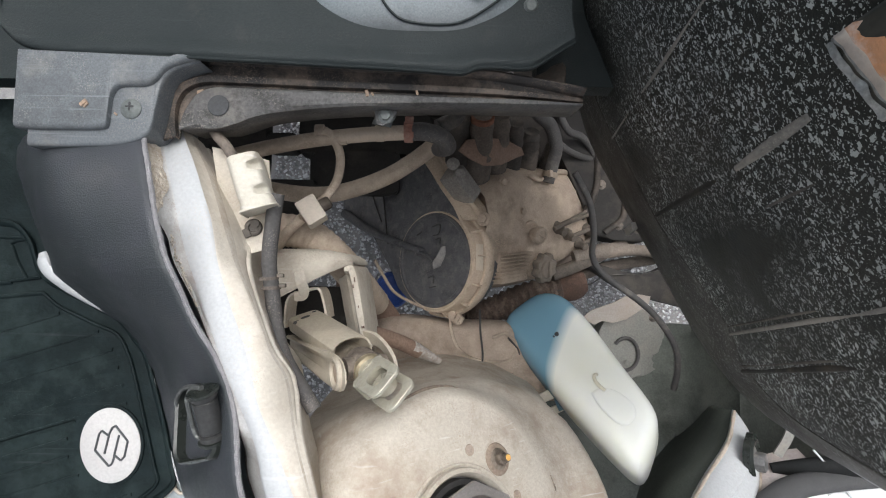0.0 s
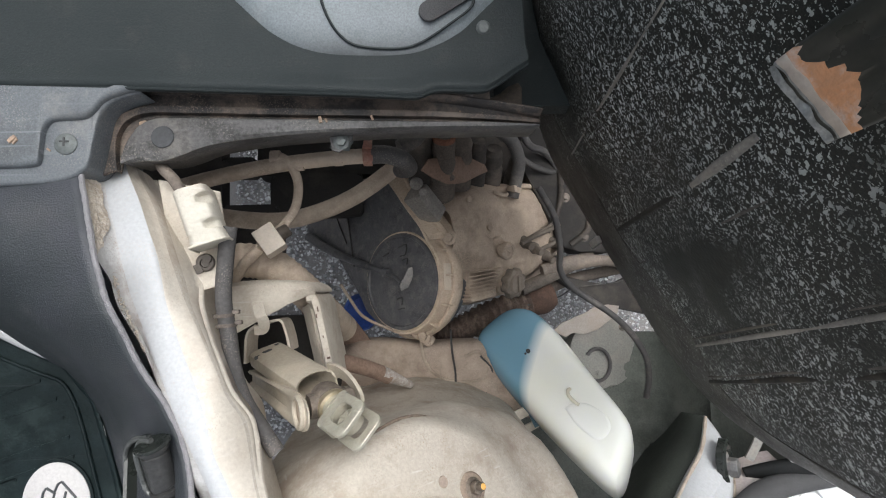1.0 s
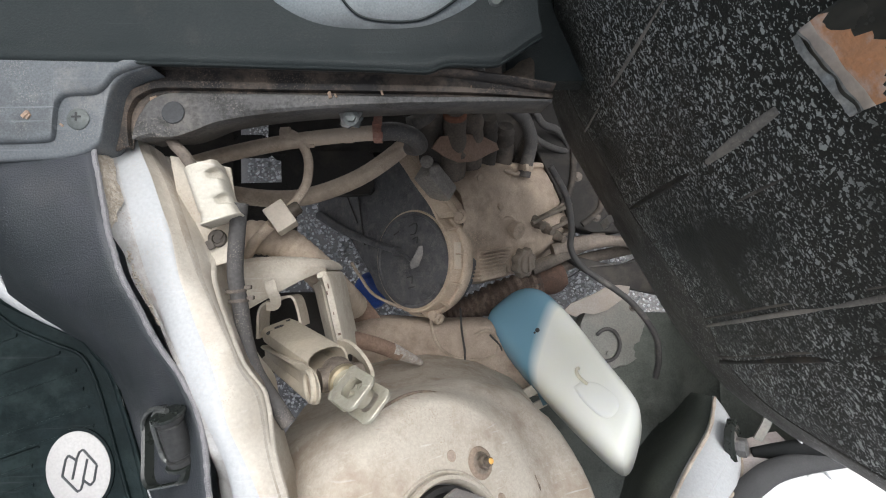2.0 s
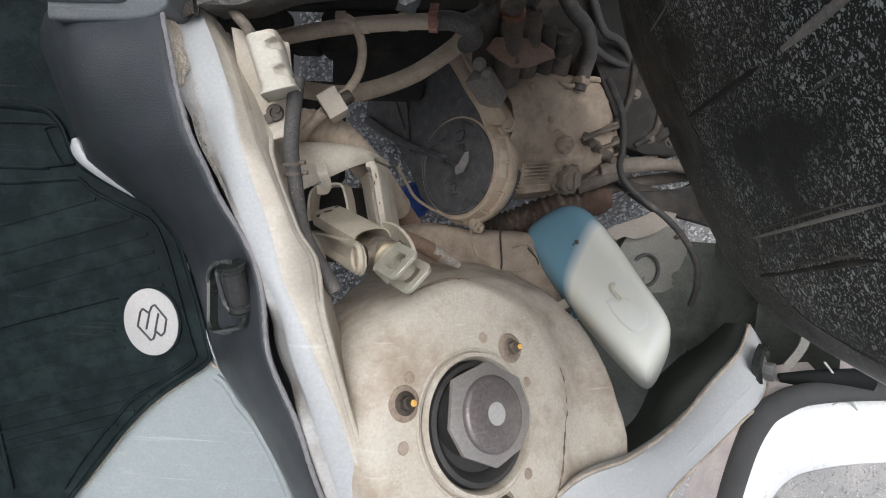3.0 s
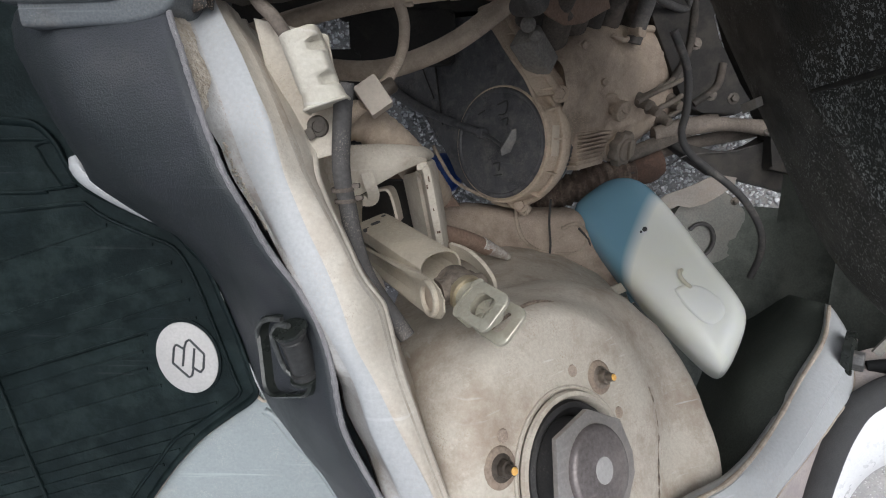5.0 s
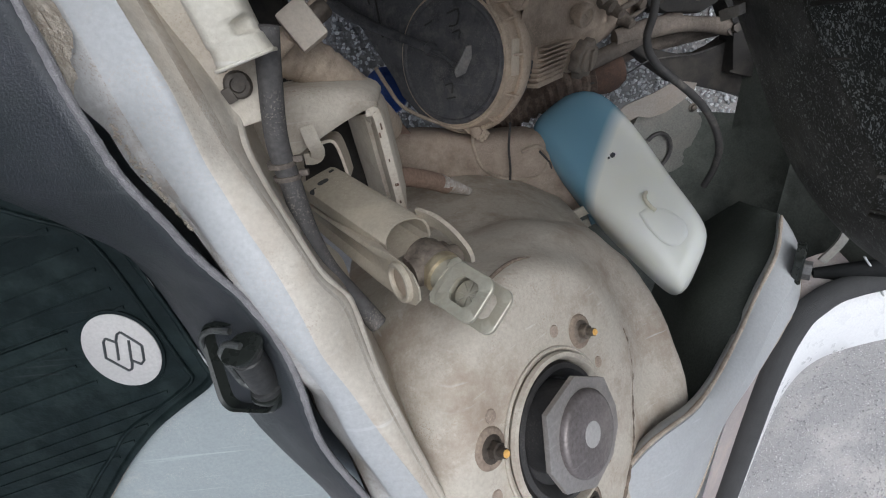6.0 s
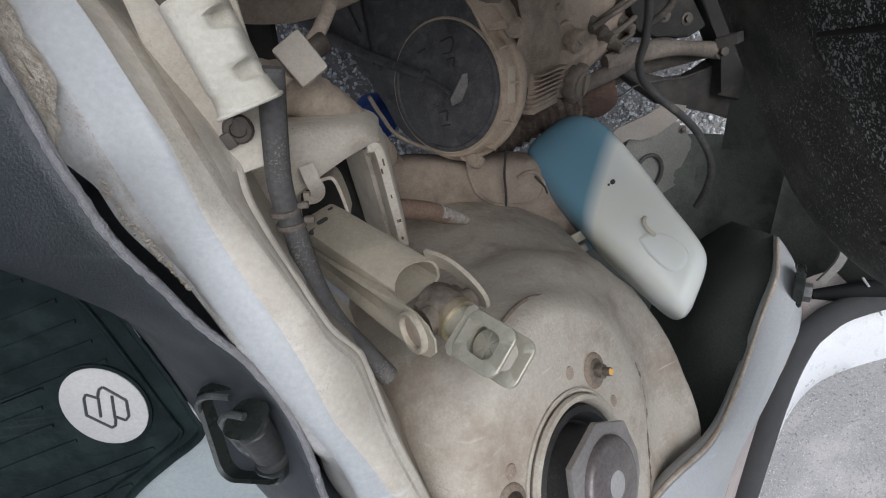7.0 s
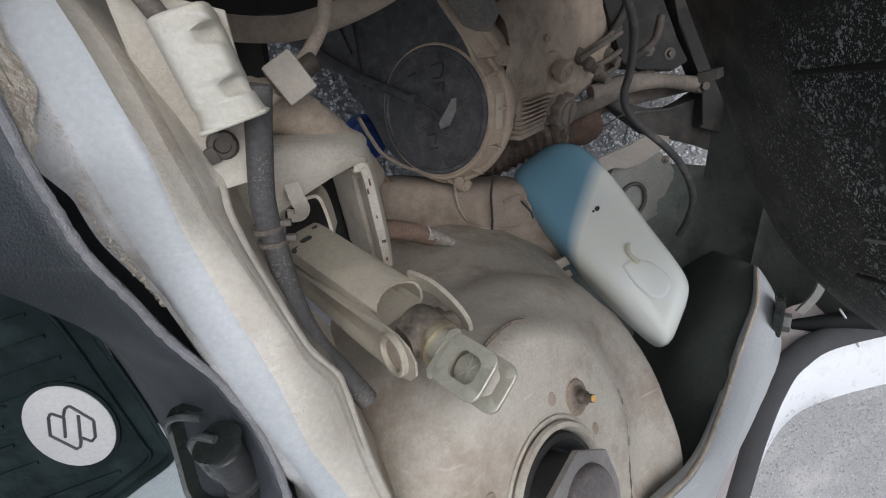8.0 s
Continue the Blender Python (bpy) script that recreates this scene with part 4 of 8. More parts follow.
    for k in range(330):
        i = int(len(path) * (0.18 + 0.74 * rng.random()) if k % 3 else len(path) * (0.12 + 0.3 * rng.random()))
        p = path[i].lerp(inner[i], 0.12 + 0.85 * rng.random())
        q = Matrix.Translation((p.x, p.y, 0.6622)) @ Euler((rng.random() * 0.6, rng.random() * 0.6, rng.random() * 6)).to_matrix().to_4x4()
        size = 0.0003 + 0.0015 * rng.random() ** 7
        block(bm, q, size * 1.7, size, size * 0.7, 0)
    for x, y, z, size in ((-0.2366, 0.1658, 0.6865, 0.0030), (-0.2350, 0.1645, 0.6865, 0.0022), (-0.2175, 0.1600, 0.6825, 0.0014), (-0.172, 0.1847, 0.6605, 0.0028), (-0.050, 0.1836, 0.6655, 0.0026), (-0.046, 0.1830, 0.6655, 0.0016), (-0.014, 0.1845, 0.6655, 0.0018)):
        block(bm, Matrix.Translation((x, y, z + size * 0.2)) @ Euler((0.1, 0.1, x * 90)).to_matrix().to_4x4(), size * 1.8, size * 0.9, size * 0.5, size * 0.12)
    crumbs = link("lip_crumbs", bm, crumb_mat, smooth=False)
    tagged(crumbs, "crumbs of rust and straw lying on ledge and lip", "crumbs", kind="stuff")
    th = thing("lip_clip", "small dusty round trim clip in the console", "clip", near @ Vector((0.0592, 0.2217, 0.715)))
    bm = bmesh.new()
    turned(bm, [(0, 0), (0.0045, 0), (0.0045, 0.0015), (0.003, 0.003), (0, 0.003)], frame_of((0.0592, 0.2217, 0.7145), (0, -0.25, 0.95)), 18)
    part("button", settled(bm), screw_grey, th)


def mixed_flat(a, b, t):
    """The curve that lies at t between two flat curves."""
    return [(p[0] + (q[0] - p[0]) * t, p[1] + (q[1] - p[1]) * t) for p, q in zip(a, b)]


screw_grey = mat("dull_screw_steel", (0.095, 0.105, 0.10), (0.07, 0.075, 0.072), 0.55, metal=0.2, dust=(0.24, 0.22, 0.18), amount=0.25)
plug_dark = mat("plug_rubber", (0.026, 0.028, 0.030), (0.038, 0.039, 0.040), 0.7, dust=(0.09, 0.085, 0.08), amount=0.2, specks=0.4)
bracket_dust = mat("caked_bracket_dirt", (0.10, 0.078, 0.058), (0.05, 0.04, 0.032), 0.9, scale=60, dust=(0.05, 0.042, 0.035), amount=0.4, dust_scale=50, bump=0.5)
crumb_mat = mat("crumbs", (0.26, 0.165, 0.095), (0.18, 0.135, 0.10), 0.9, scale=100)
pad_plastic = mat("sky_lit_pad_plastic", (0.15, 0.167, 0.175), (0.115, 0.130, 0.136), 0.5, scale=10, grain=800, bump=0.08, dust=(0.3, 0.29, 0.27), amount=0.05)
# black to grey along y: the bulge's shading is put into its colour
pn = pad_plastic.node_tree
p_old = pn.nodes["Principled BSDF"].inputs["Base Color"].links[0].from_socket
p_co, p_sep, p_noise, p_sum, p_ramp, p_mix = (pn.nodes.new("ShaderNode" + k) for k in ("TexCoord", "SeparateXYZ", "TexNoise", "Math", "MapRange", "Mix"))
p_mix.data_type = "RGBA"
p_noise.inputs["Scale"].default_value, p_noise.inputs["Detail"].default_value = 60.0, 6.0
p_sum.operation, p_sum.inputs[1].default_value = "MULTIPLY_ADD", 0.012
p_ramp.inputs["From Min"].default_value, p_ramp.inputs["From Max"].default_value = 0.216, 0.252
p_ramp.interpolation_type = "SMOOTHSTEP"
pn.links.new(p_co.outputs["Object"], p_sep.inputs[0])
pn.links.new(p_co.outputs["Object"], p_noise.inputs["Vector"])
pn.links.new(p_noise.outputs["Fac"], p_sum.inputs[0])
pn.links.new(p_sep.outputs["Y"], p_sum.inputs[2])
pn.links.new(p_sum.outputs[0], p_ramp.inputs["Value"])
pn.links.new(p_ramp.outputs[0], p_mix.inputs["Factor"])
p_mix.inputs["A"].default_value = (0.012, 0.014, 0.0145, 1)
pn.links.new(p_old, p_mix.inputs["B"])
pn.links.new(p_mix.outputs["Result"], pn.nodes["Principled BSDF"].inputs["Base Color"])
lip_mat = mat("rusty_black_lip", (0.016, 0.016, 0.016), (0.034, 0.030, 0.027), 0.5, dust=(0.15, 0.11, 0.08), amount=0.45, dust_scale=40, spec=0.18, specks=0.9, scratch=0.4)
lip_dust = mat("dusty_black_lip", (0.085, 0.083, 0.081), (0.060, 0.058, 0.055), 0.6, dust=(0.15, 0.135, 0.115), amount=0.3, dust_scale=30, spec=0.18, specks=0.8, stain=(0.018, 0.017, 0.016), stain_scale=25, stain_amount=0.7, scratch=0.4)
build_console()

# ---- wheel arch with the strut mount ----
STRUT = Matrix.Translation((0.0243, -0.1357, 0.6557)) @ Matrix(((0.8017, 0.0, 0.5977), (-0.2758, 0.8872, 0.3700), (-0.5303, -0.4615, 0.7112))).to_4x4()
MOUNT_LOCAL = Matrix.Translation((0.0030, -0.0010, 0)) @ Matrix.Diagonal((0.91, 0.91, 1, 1))
MOUNT = STRUT @ MOUNT_LOCAL
CAP = STRUT @ Matrix.Translation((-0.0040, 0.0045, 0.004))
# angle: end of the flat top, reach of the shoulder, its height
ARCH = [(-180, 0.078, 0.094, -0.039), (-140, 0.085, 0.104, -0.062), (-115, 0.090, 0.110, -0.055), (-90, 0.10, 0.165, -0.034), (-60, 0.104, 0.165, -0.008), (-32, 0.1015, 0.160, 0.002), (-20, 0.100, 0.162, 0.012), (-13, 0.0995, 0.166, 0.020), (-6, 0.0985, 0.170, 0.023), (2, 0.1005, 0.176, 0.020), (10, 0.105, 0.175, 0.014), (22, 0.109, 0.180, 0.004), (32, 0.110, 0.195, -0.020), (45, 0.110, 0.205, -0.069), (60, 0.109, 0.178, -0.094), (75, 0.108, 0.148, -0.114), (90, 0.107, 0.128, -0.124), (120, 0.099, 0.118, -0.124), (135, 0.092, 0.116, -0.104), (150, 0.088, 0.113, -0.079), (180, 0.078, 0.094, -0.039)]


def build_arch():
    bm = bmesh.new()
    rings = []
    n = 72
    for j in range(21):
        ring = []
        for k in range(n):
            a = -180 + 360 * k / n
            seam, reach, h = interp(ARCH, a)
            if j < 7:
                r, z = ((0.0555, -0.012), (0.0555, -0.002), (0.0565, 0.0005), (0.062, 0.0), (0.070, -0.0005), (seam - 0.005, -0.0008), (seam - 0.001, -0.002))[j]
            elif j < 18:
                q = radians(90 * (j - 6) / 11)
                step = 0.0030 + 0.013 * math.exp(-(((a - 75) / 45) ** 2))
                r, z = seam + 0.003 + (reach - seam - 0.003) * math.sin(q) ** 0.9, -0.004 - step * min(1.0, (j - 6) / 2.5) + (h + 0.004 + step) * (1 - math.cos(q)) ** 0.9 - 0.012 * max(0.0, (j - 11) / 6) ** 2.2
            else:
                r, z = reach + 0.003, h - 0.020
            t = radians(a)
            p = Vector((r * math.cos(t), r * math.sin(t), z))
            if j < 5:
                p = MOUNT_LOCAL @ p
            p.z += wobble(p, 22, 0.0022) * (1 if 4 < j < 18 else 0)
            q = STRUT @ p
            if j >= 18:
                q.z -= (0.012, 0.08, 0.30)[j - 18]
                q.y += (0.001, 0.006, 0.012)[j - 18]
            ring.append(q)
        rings.append(ring)
    loft(bm, rings, caps=False)
    arch = structure("wheel_arch", bm, arch_paint, "dusty cream painted wheel arch with strut tower", "wheel arch", angle=70)
    bm = bmesh.new()
    path = []
    for a in range(-88, 29, 4):
        s, r, h = interp(ARCH, a)
        path.append(STRUT @ Vector(((s + 0.003 + wobble((a, 0, 0), 0.4, 0.0012)) * math.cos(radians(a)), (s + 0.003 + wobble((a, 0, 0), 0.4, 0.0012)) * math.sin(radians(a)), -0.0035)))
    tube(bm, path, lambda t: 0.0021 - 0.0012 * t * t + wobble((t * 9, 0, 0), 4, 0.0010), segs=8, steps=3)
    structure("arch_seam", bm, seam_mat, "brown cracked sealer along the weld seam", "wheel arch")
    bm = bmesh.new()
    path = [STRUT @ Vector(((interp(ARCH, a)[0] + 0.0082 + wobble((a, 1, 0), 0.3, 0.0010)) * math.cos(radians(a)), (interp(ARCH, a)[0] + 0.0082) * math.sin(radians(a)), -0.0098 - 0.0075 * math.exp(-(((a - 75) / 45) ** 2)))) for a in range(84, 125, 4)]
    tube(bm, path, lambda t: 0.0015 * math.sin(math.pi * min(1, 0.1 + 0.85 * t)), segs=8, steps=3)
    structure("arch_crack", bm, seam_mat, "brown cracked sealer along the pressed crease", "wheel arch")
    for x, y in ((0.0062, 0.0639), (0.0549, 0.0347), (0.056, -0.035), (-0.0601, 0.0241), (-0.060, -0.022)):
        bm = bmesh.new()
        turned(bm, [(0, 0), (0.0045, 0), (0.004, 0.0008), (0, 0.0009)], STRUT @ Matrix.Translation((x, y, -0.0006)), 18)
        structure("arch_dimple", bm, frame_paint, "small round brown spot weld on the wheel arch", "wheel arch")

    th = thing("strut_mount", "black rubber strut mount with steel cap in the wheel arch", "strut mount", STRUT.translation)
    bm = bmesh.new()
    prof = [(0.0555, 0.0), (0.0575, 0.003), (0.0565, 0.0055), (0.0535, 0.006), (0.0515, 0.003), (0.0505, -0.004), (0.0525, -0.012)]
    turned(bm, prof, MOUNT, 56, caps=False)
    turned(bm, [(0.0610, 0.0), (0.0612, 0.0015), (0.0598, 0.0022), (0.0580, 0.001)], MOUNT, 56, caps=False)
    part("rim", bm, cream_paint, th, "rolled cream steel rim round the rubber")
    bm = bmesh.new()
    turned(bm, [(0, -0.012), (0.0508, -0.012), (0.0500, -0.002), (0.0488, 0.0032), (0.045, 0.0042), (0.041, 0.001), (0.038, -0.004), (0.030, -0.004), (0, -0.004)], MOUNT, 48)
    turned(bm, [(0.030, -0.008), (0.029, 0.008), (0.030, 0.017), (0, 0.017)], CAP, 40)
    part("rubber", bm, mount_rubber, th, "black rubber cushion")
    bm = bmesh.new()
    prism(bm, [(0.0385 * k * math.cos(radians(a)), 0.0385 * k * math.sin(radians(a))) for a, k in ((-160, 1.0), (-128, 0.97), (-80, 0.93), (-38, 0.93), (-8, 0.98), (12, 0.98), (48, 1.0), (100, 0.94), (152, 1.06))], CAP, 0.0165, 0.0205, 0.0008)
    part("cap_plate", bm, cap_steel, th, "worn grey many-sided steel plate")
    bm = bmesh.new()
    turned(bm, [(0.0268, 0.019), (0.0268, 0.0225), (0.0255, 0.0243), (0.0235, 0.0250), (0.012, 0.0255), (0, 0.0255)], CAP, 40)
    hub = part("cap_dome", bm, dome_steel, th, "raised round brownish steel cap")
    bm = bmesh.new()
    turned(bm, [(0.0082, 0.0253), (0.0078, 0.0258), (0, 0.0259)], CAP, 28)
    part("centre_mark", bm, mark_grey, hub, "pale round worn spot in the middle of the cap")
    for x, y in ((0.0350, 0.0600), (-0.0625, 0.0065), (0.030, -0.058)):
        bm = bmesh.new()
        turned(bm, [(0.006, 0.0012), (0.0105, 0.0012), (0.0118, 0.0006), (0.0125, -0.0006)], STRUT @ Matrix.Translation((x, y, 0.0002)), 28)
        part("stud_seat", bm, stud_stain, th, "rust-stained raised seat round the stud")
        at = STRUT @ Vector((x, y, 0.0004))
        hex_bolt("stud_nut", at, STRUT.to_3x3() @ Vector((0, 0, 1)), 0.0054, th, rust_nut, "rusty hexagonal nut on a stud", stud=0.007, tip=orange_paint)


mount_rubber = mat("mount_rubber", (0.020, 0.020, 0.021), (0.035, 0.033, 0.031), 0.55, scale=40, bump=0.1, dust=(0.09, 0.078, 0.065), amount=0.12, specks=0.4)
dome_steel = mat("brown_cap_steel", (0.155, 0.135, 0.13), (0.115, 0.098, 0.092), 0.42, metal=0.5, scale=60, dust=(0.22, 0.19, 0.17), amount=0.3, scratch=0.5)
mark_grey = mat("worn_grey_mark", (0.27, 0.26, 0.25), (0.22, 0.21, 0.2), 0.6, bump=0.05)
seam_mat = mat("brown_sealer", (0.24, 0.185, 0.135), (0.06, 0.043, 0.032), 0.85, scale=140, bump=0.5)
stud_stain = mat("stud_stain", (0.24, 0.185, 0.135), (0.15, 0.11, 0.08), 0.85, scale=90, dust=(0.20, 0.145, 0.10), amount=0.35, dust_scale=120)
rust_nut = mat("rusty_nut", (0.085, 0.068, 0.052), (0.045, 0.036, 0.028), 0.6, metal=0.5, dust=DUST, amount=0.3)
build_arch()


# ---- door sill and lower body ----
# wall below the sill: grime plus its shade, both put into the colour
dark_wall = mat("shaded_grimy_wall", (0.060, 0.068, 0.058), (0.040, 0.046, 0.039), 0.75, scale=8, dust=(0.038, 0.041, 0.034), amount=0.3, specks=0.4, spec=0.15)
edge_grime = mat("edge_grime", (0.20, 0.15, 0.105), (0.36, 0.31, 0.25), 0.85, scale=40, dust=(0.10, 0.07, 0.05), amount=0.4, dust_scale=60, specks=0.6)
SILL_IN = [(0.02, -0.30, 0.66), (0.10, -0.205, 0.630), (0.165, -0.187, 0.600), (0.225, -0.176, 0.550), (0.285, -0.151, 0.495), (0.335, -0.130, 0.450), (0.372, -0.108, 0.402)]
SILL_OUT = [(0.10, -0.40, 0.65), (0.17, -0.29, 0.612), (0.205, -0.230, 0.583), (0.255, -0.203, 0.550), (0.305, -0.184, 0.513), (0.345, -0.172, 0.480), (0.374, -0.150, 0.440)]


def offset(path, dx, dy, dz):
    return [(x + dx, y + dy, z + dz) for x, y, z in path]


def mixed(a, b, t, dz=0.0):
    return [tuple(p + (q - p) * t + (dz if k == 2 else 0) for k, (p, q) in enumerate(zip(u, v))) for u, v in zip(a, b)]


WALL_TOP = [(0.06, -0.36, 0.64), (0.13, -0.262, 0.613), (0.190, -0.222, 0.580)] + SILL_IN[3:]
strip("sill_inner_wall", dark_wall, [offset(WALL_TOP, 0.09, -0.06, -0.28), offset(WALL_TOP, 0.03, -0.02, -0.10), offset(WALL_TOP, 0.006, -0.002, -0.012)], "grimy inner wall below the sill, darkened for its shade", "body panel", thick=0.002)
strip("sill", white_paint, [offset(SILL_IN, 0.003, 0.0, -0.014), offset(SILL_IN, -0.001, 0.001, -0.006), SILL_IN, mixed(SILL_IN, SILL_OUT, 0.12, 0.004), mixed(SILL_IN, SILL_OUT, 0.30, 0.0075), mixed(SILL_IN, SILL_OUT, 0.48, 0.0085), mixed(SILL_IN, SILL_OUT, 0.56, 0.0055), mixed(SILL_IN, SILL_OUT, 0.78, 0.0055), mixed(SILL_IN, SILL_OUT, 0.95, 0.002), offset(SILL_OUT, 0.004, -0.003, -0.008), offset(SILL_OUT, 0.010, -0.006, -0.03)], "white painted door sill curving down behind the wheel arch", "sill", thick=0.002)
bm = bmesh.new()
prism(bm, rounded(0.0035, 0.006, 0.0016), frame_of((0.128, -0.2035, 0.6212), (0.35, 0.35, 0.87), (1, -0.2, 0)), 0, 0.0006)
structure("sill_hole", bm, mat_rubber, "small dark drain hole in the sill", "sill")
for name, path, r in (("sill_edge", offset(SILL_IN, -0.0005, 0.0005, -0.003), 0.0020), ("sill_edge_outer", offset(SILL_OUT, 0.003, -0.002, -0.004), 0.0016)):
    bm = bmesh.new()
    tube(bm, path, lambda t, r=r: r + wobble((t * 7, r * 900, 0), 3, 0.0007), segs=8, steps=10)
    structure(name, bm, edge_grime, "brown grimy folded edge of the sill", "sill")
SEAL = [(0.255, -0.50, 0.545), (0.272, -0.40, 0.535), (0.289, -0.30, 0.523), (0.304, -0.245, 0.512), (0.325, -0.200, 0.500), (0.355, -0.175, 0.488), (0.42, -0.160, 0.475), (0.62, -0.150, 0.46)]
bm = bmesh.new()
tube(bm, SEAL, 0.0125, segs=14, squash=0.8)
structure("door_seal", bm, seal_rubber, "thick black ribbed rubber door seal", "seal")
strip("seal_channel", dirty_channel := mat("dirty_seal_channel", (0.2, 0.17, 0.17), (0.3, 0.26, 0.24), 0.7, dust=(0.35, 0.28, 0.22), amount=0.3), [offset([(0.17, -0.50, 0.60), (0.20, -0.36, 0.585), (0.225, -0.26, 0.562), (0.262, -0.214, 0.532), (0.318, -0.190, 0.492), (0.36, -0.165, 0.455), (0.40, -0.145, 0.43), (0.60, -0.13, 0.42)], 0, 0, 0), offset(SEAL, 0, 0, -0.008)], "dirty painted channel inside the door seal", "sill")
OUTER = [(0.32, -0.55, 0.50), (0.338, -0.44, 0.49), (0.350, -0.345, 0.485), (0.362, -0.295, 0.482), (0.383, -0.262, 0.48), (0.42, -0.246, 0.478), (0.50, -0.235, 0.475), (0.66, -0.225, 0.47)]
strip("outer_sill", body_white, [offset(SEAL, 0.004, -0.004, -0.006), mixed(offset(SEAL, 0.012, -0.010, -0.002), OUTER, 0.3, 0.003), mixed(SEAL, OUTER, 0.7, 0.003), OUTER, offset(OUTER, 0.004, -0.006, -0.008), offset(OUTER, 0.006, -0.010, -0.09)], "glossy white outer sill of the van", "body panel", thick=0.002)

rear_mat = mat("dusty_rear_panel", (0.082, 0.089, 0.075), (0.056, 0.062, 0.052), 0.8, scale=8, dust=(0.070, 0.070, 0.058), amount=0.3, specks=0.6, stain=(0.018, 0.020, 0.017), stain_scale=9, stain_amount=0.6)
bm = bmesh.new()
rings = []
for k in range(41):
    y = -0.40 + 0.48 * k / 40
    dent = 0.006 * math.sin(y * 60) ** 3
    rings.append([Vector(p) for p in ((0.10, y, 0.215), (0.225, y, 0.208), (0.30, y, 0.205 + dent), (0.385, y, 0.215), (0.405, y, 0.235), (0.415 + dent, y, 0.30), (0.42, y, 0.335), (0.412, y, 0.345), (0.42, y, 0.355), (0.425, y, 0.41), (0.43, y, 0.47))])
loft(bm, rings, closed=False)
# left open inwards, where the ground shows past the engine
for f in [f for f in bm.faces if (f.calc_center_median().y > -0.015 and f.calc_center_median().x < 0.40) or (f.calc_center_median().y > -0.085 and f.calc_center_median().x < 0.22) or (f.calc_center_median().y < -0.19 and f.calc_center_median().x > 0.39)]:
    bm.faces.remove(f)
structure("rear_panel", bm, rear_mat, "dusty grey ribbed steel panel behind the wheel arch", "body panel")

# ---- tipped seat ----
SEAT = Matrix.Translation((0.197, 0.115, 0.615)) @ Matrix(((0.3893, -0.0755, -0.918), (-0.9211, -0.0319, -0.388), (0.0, 0.9966, -0.082))).to_4x4()


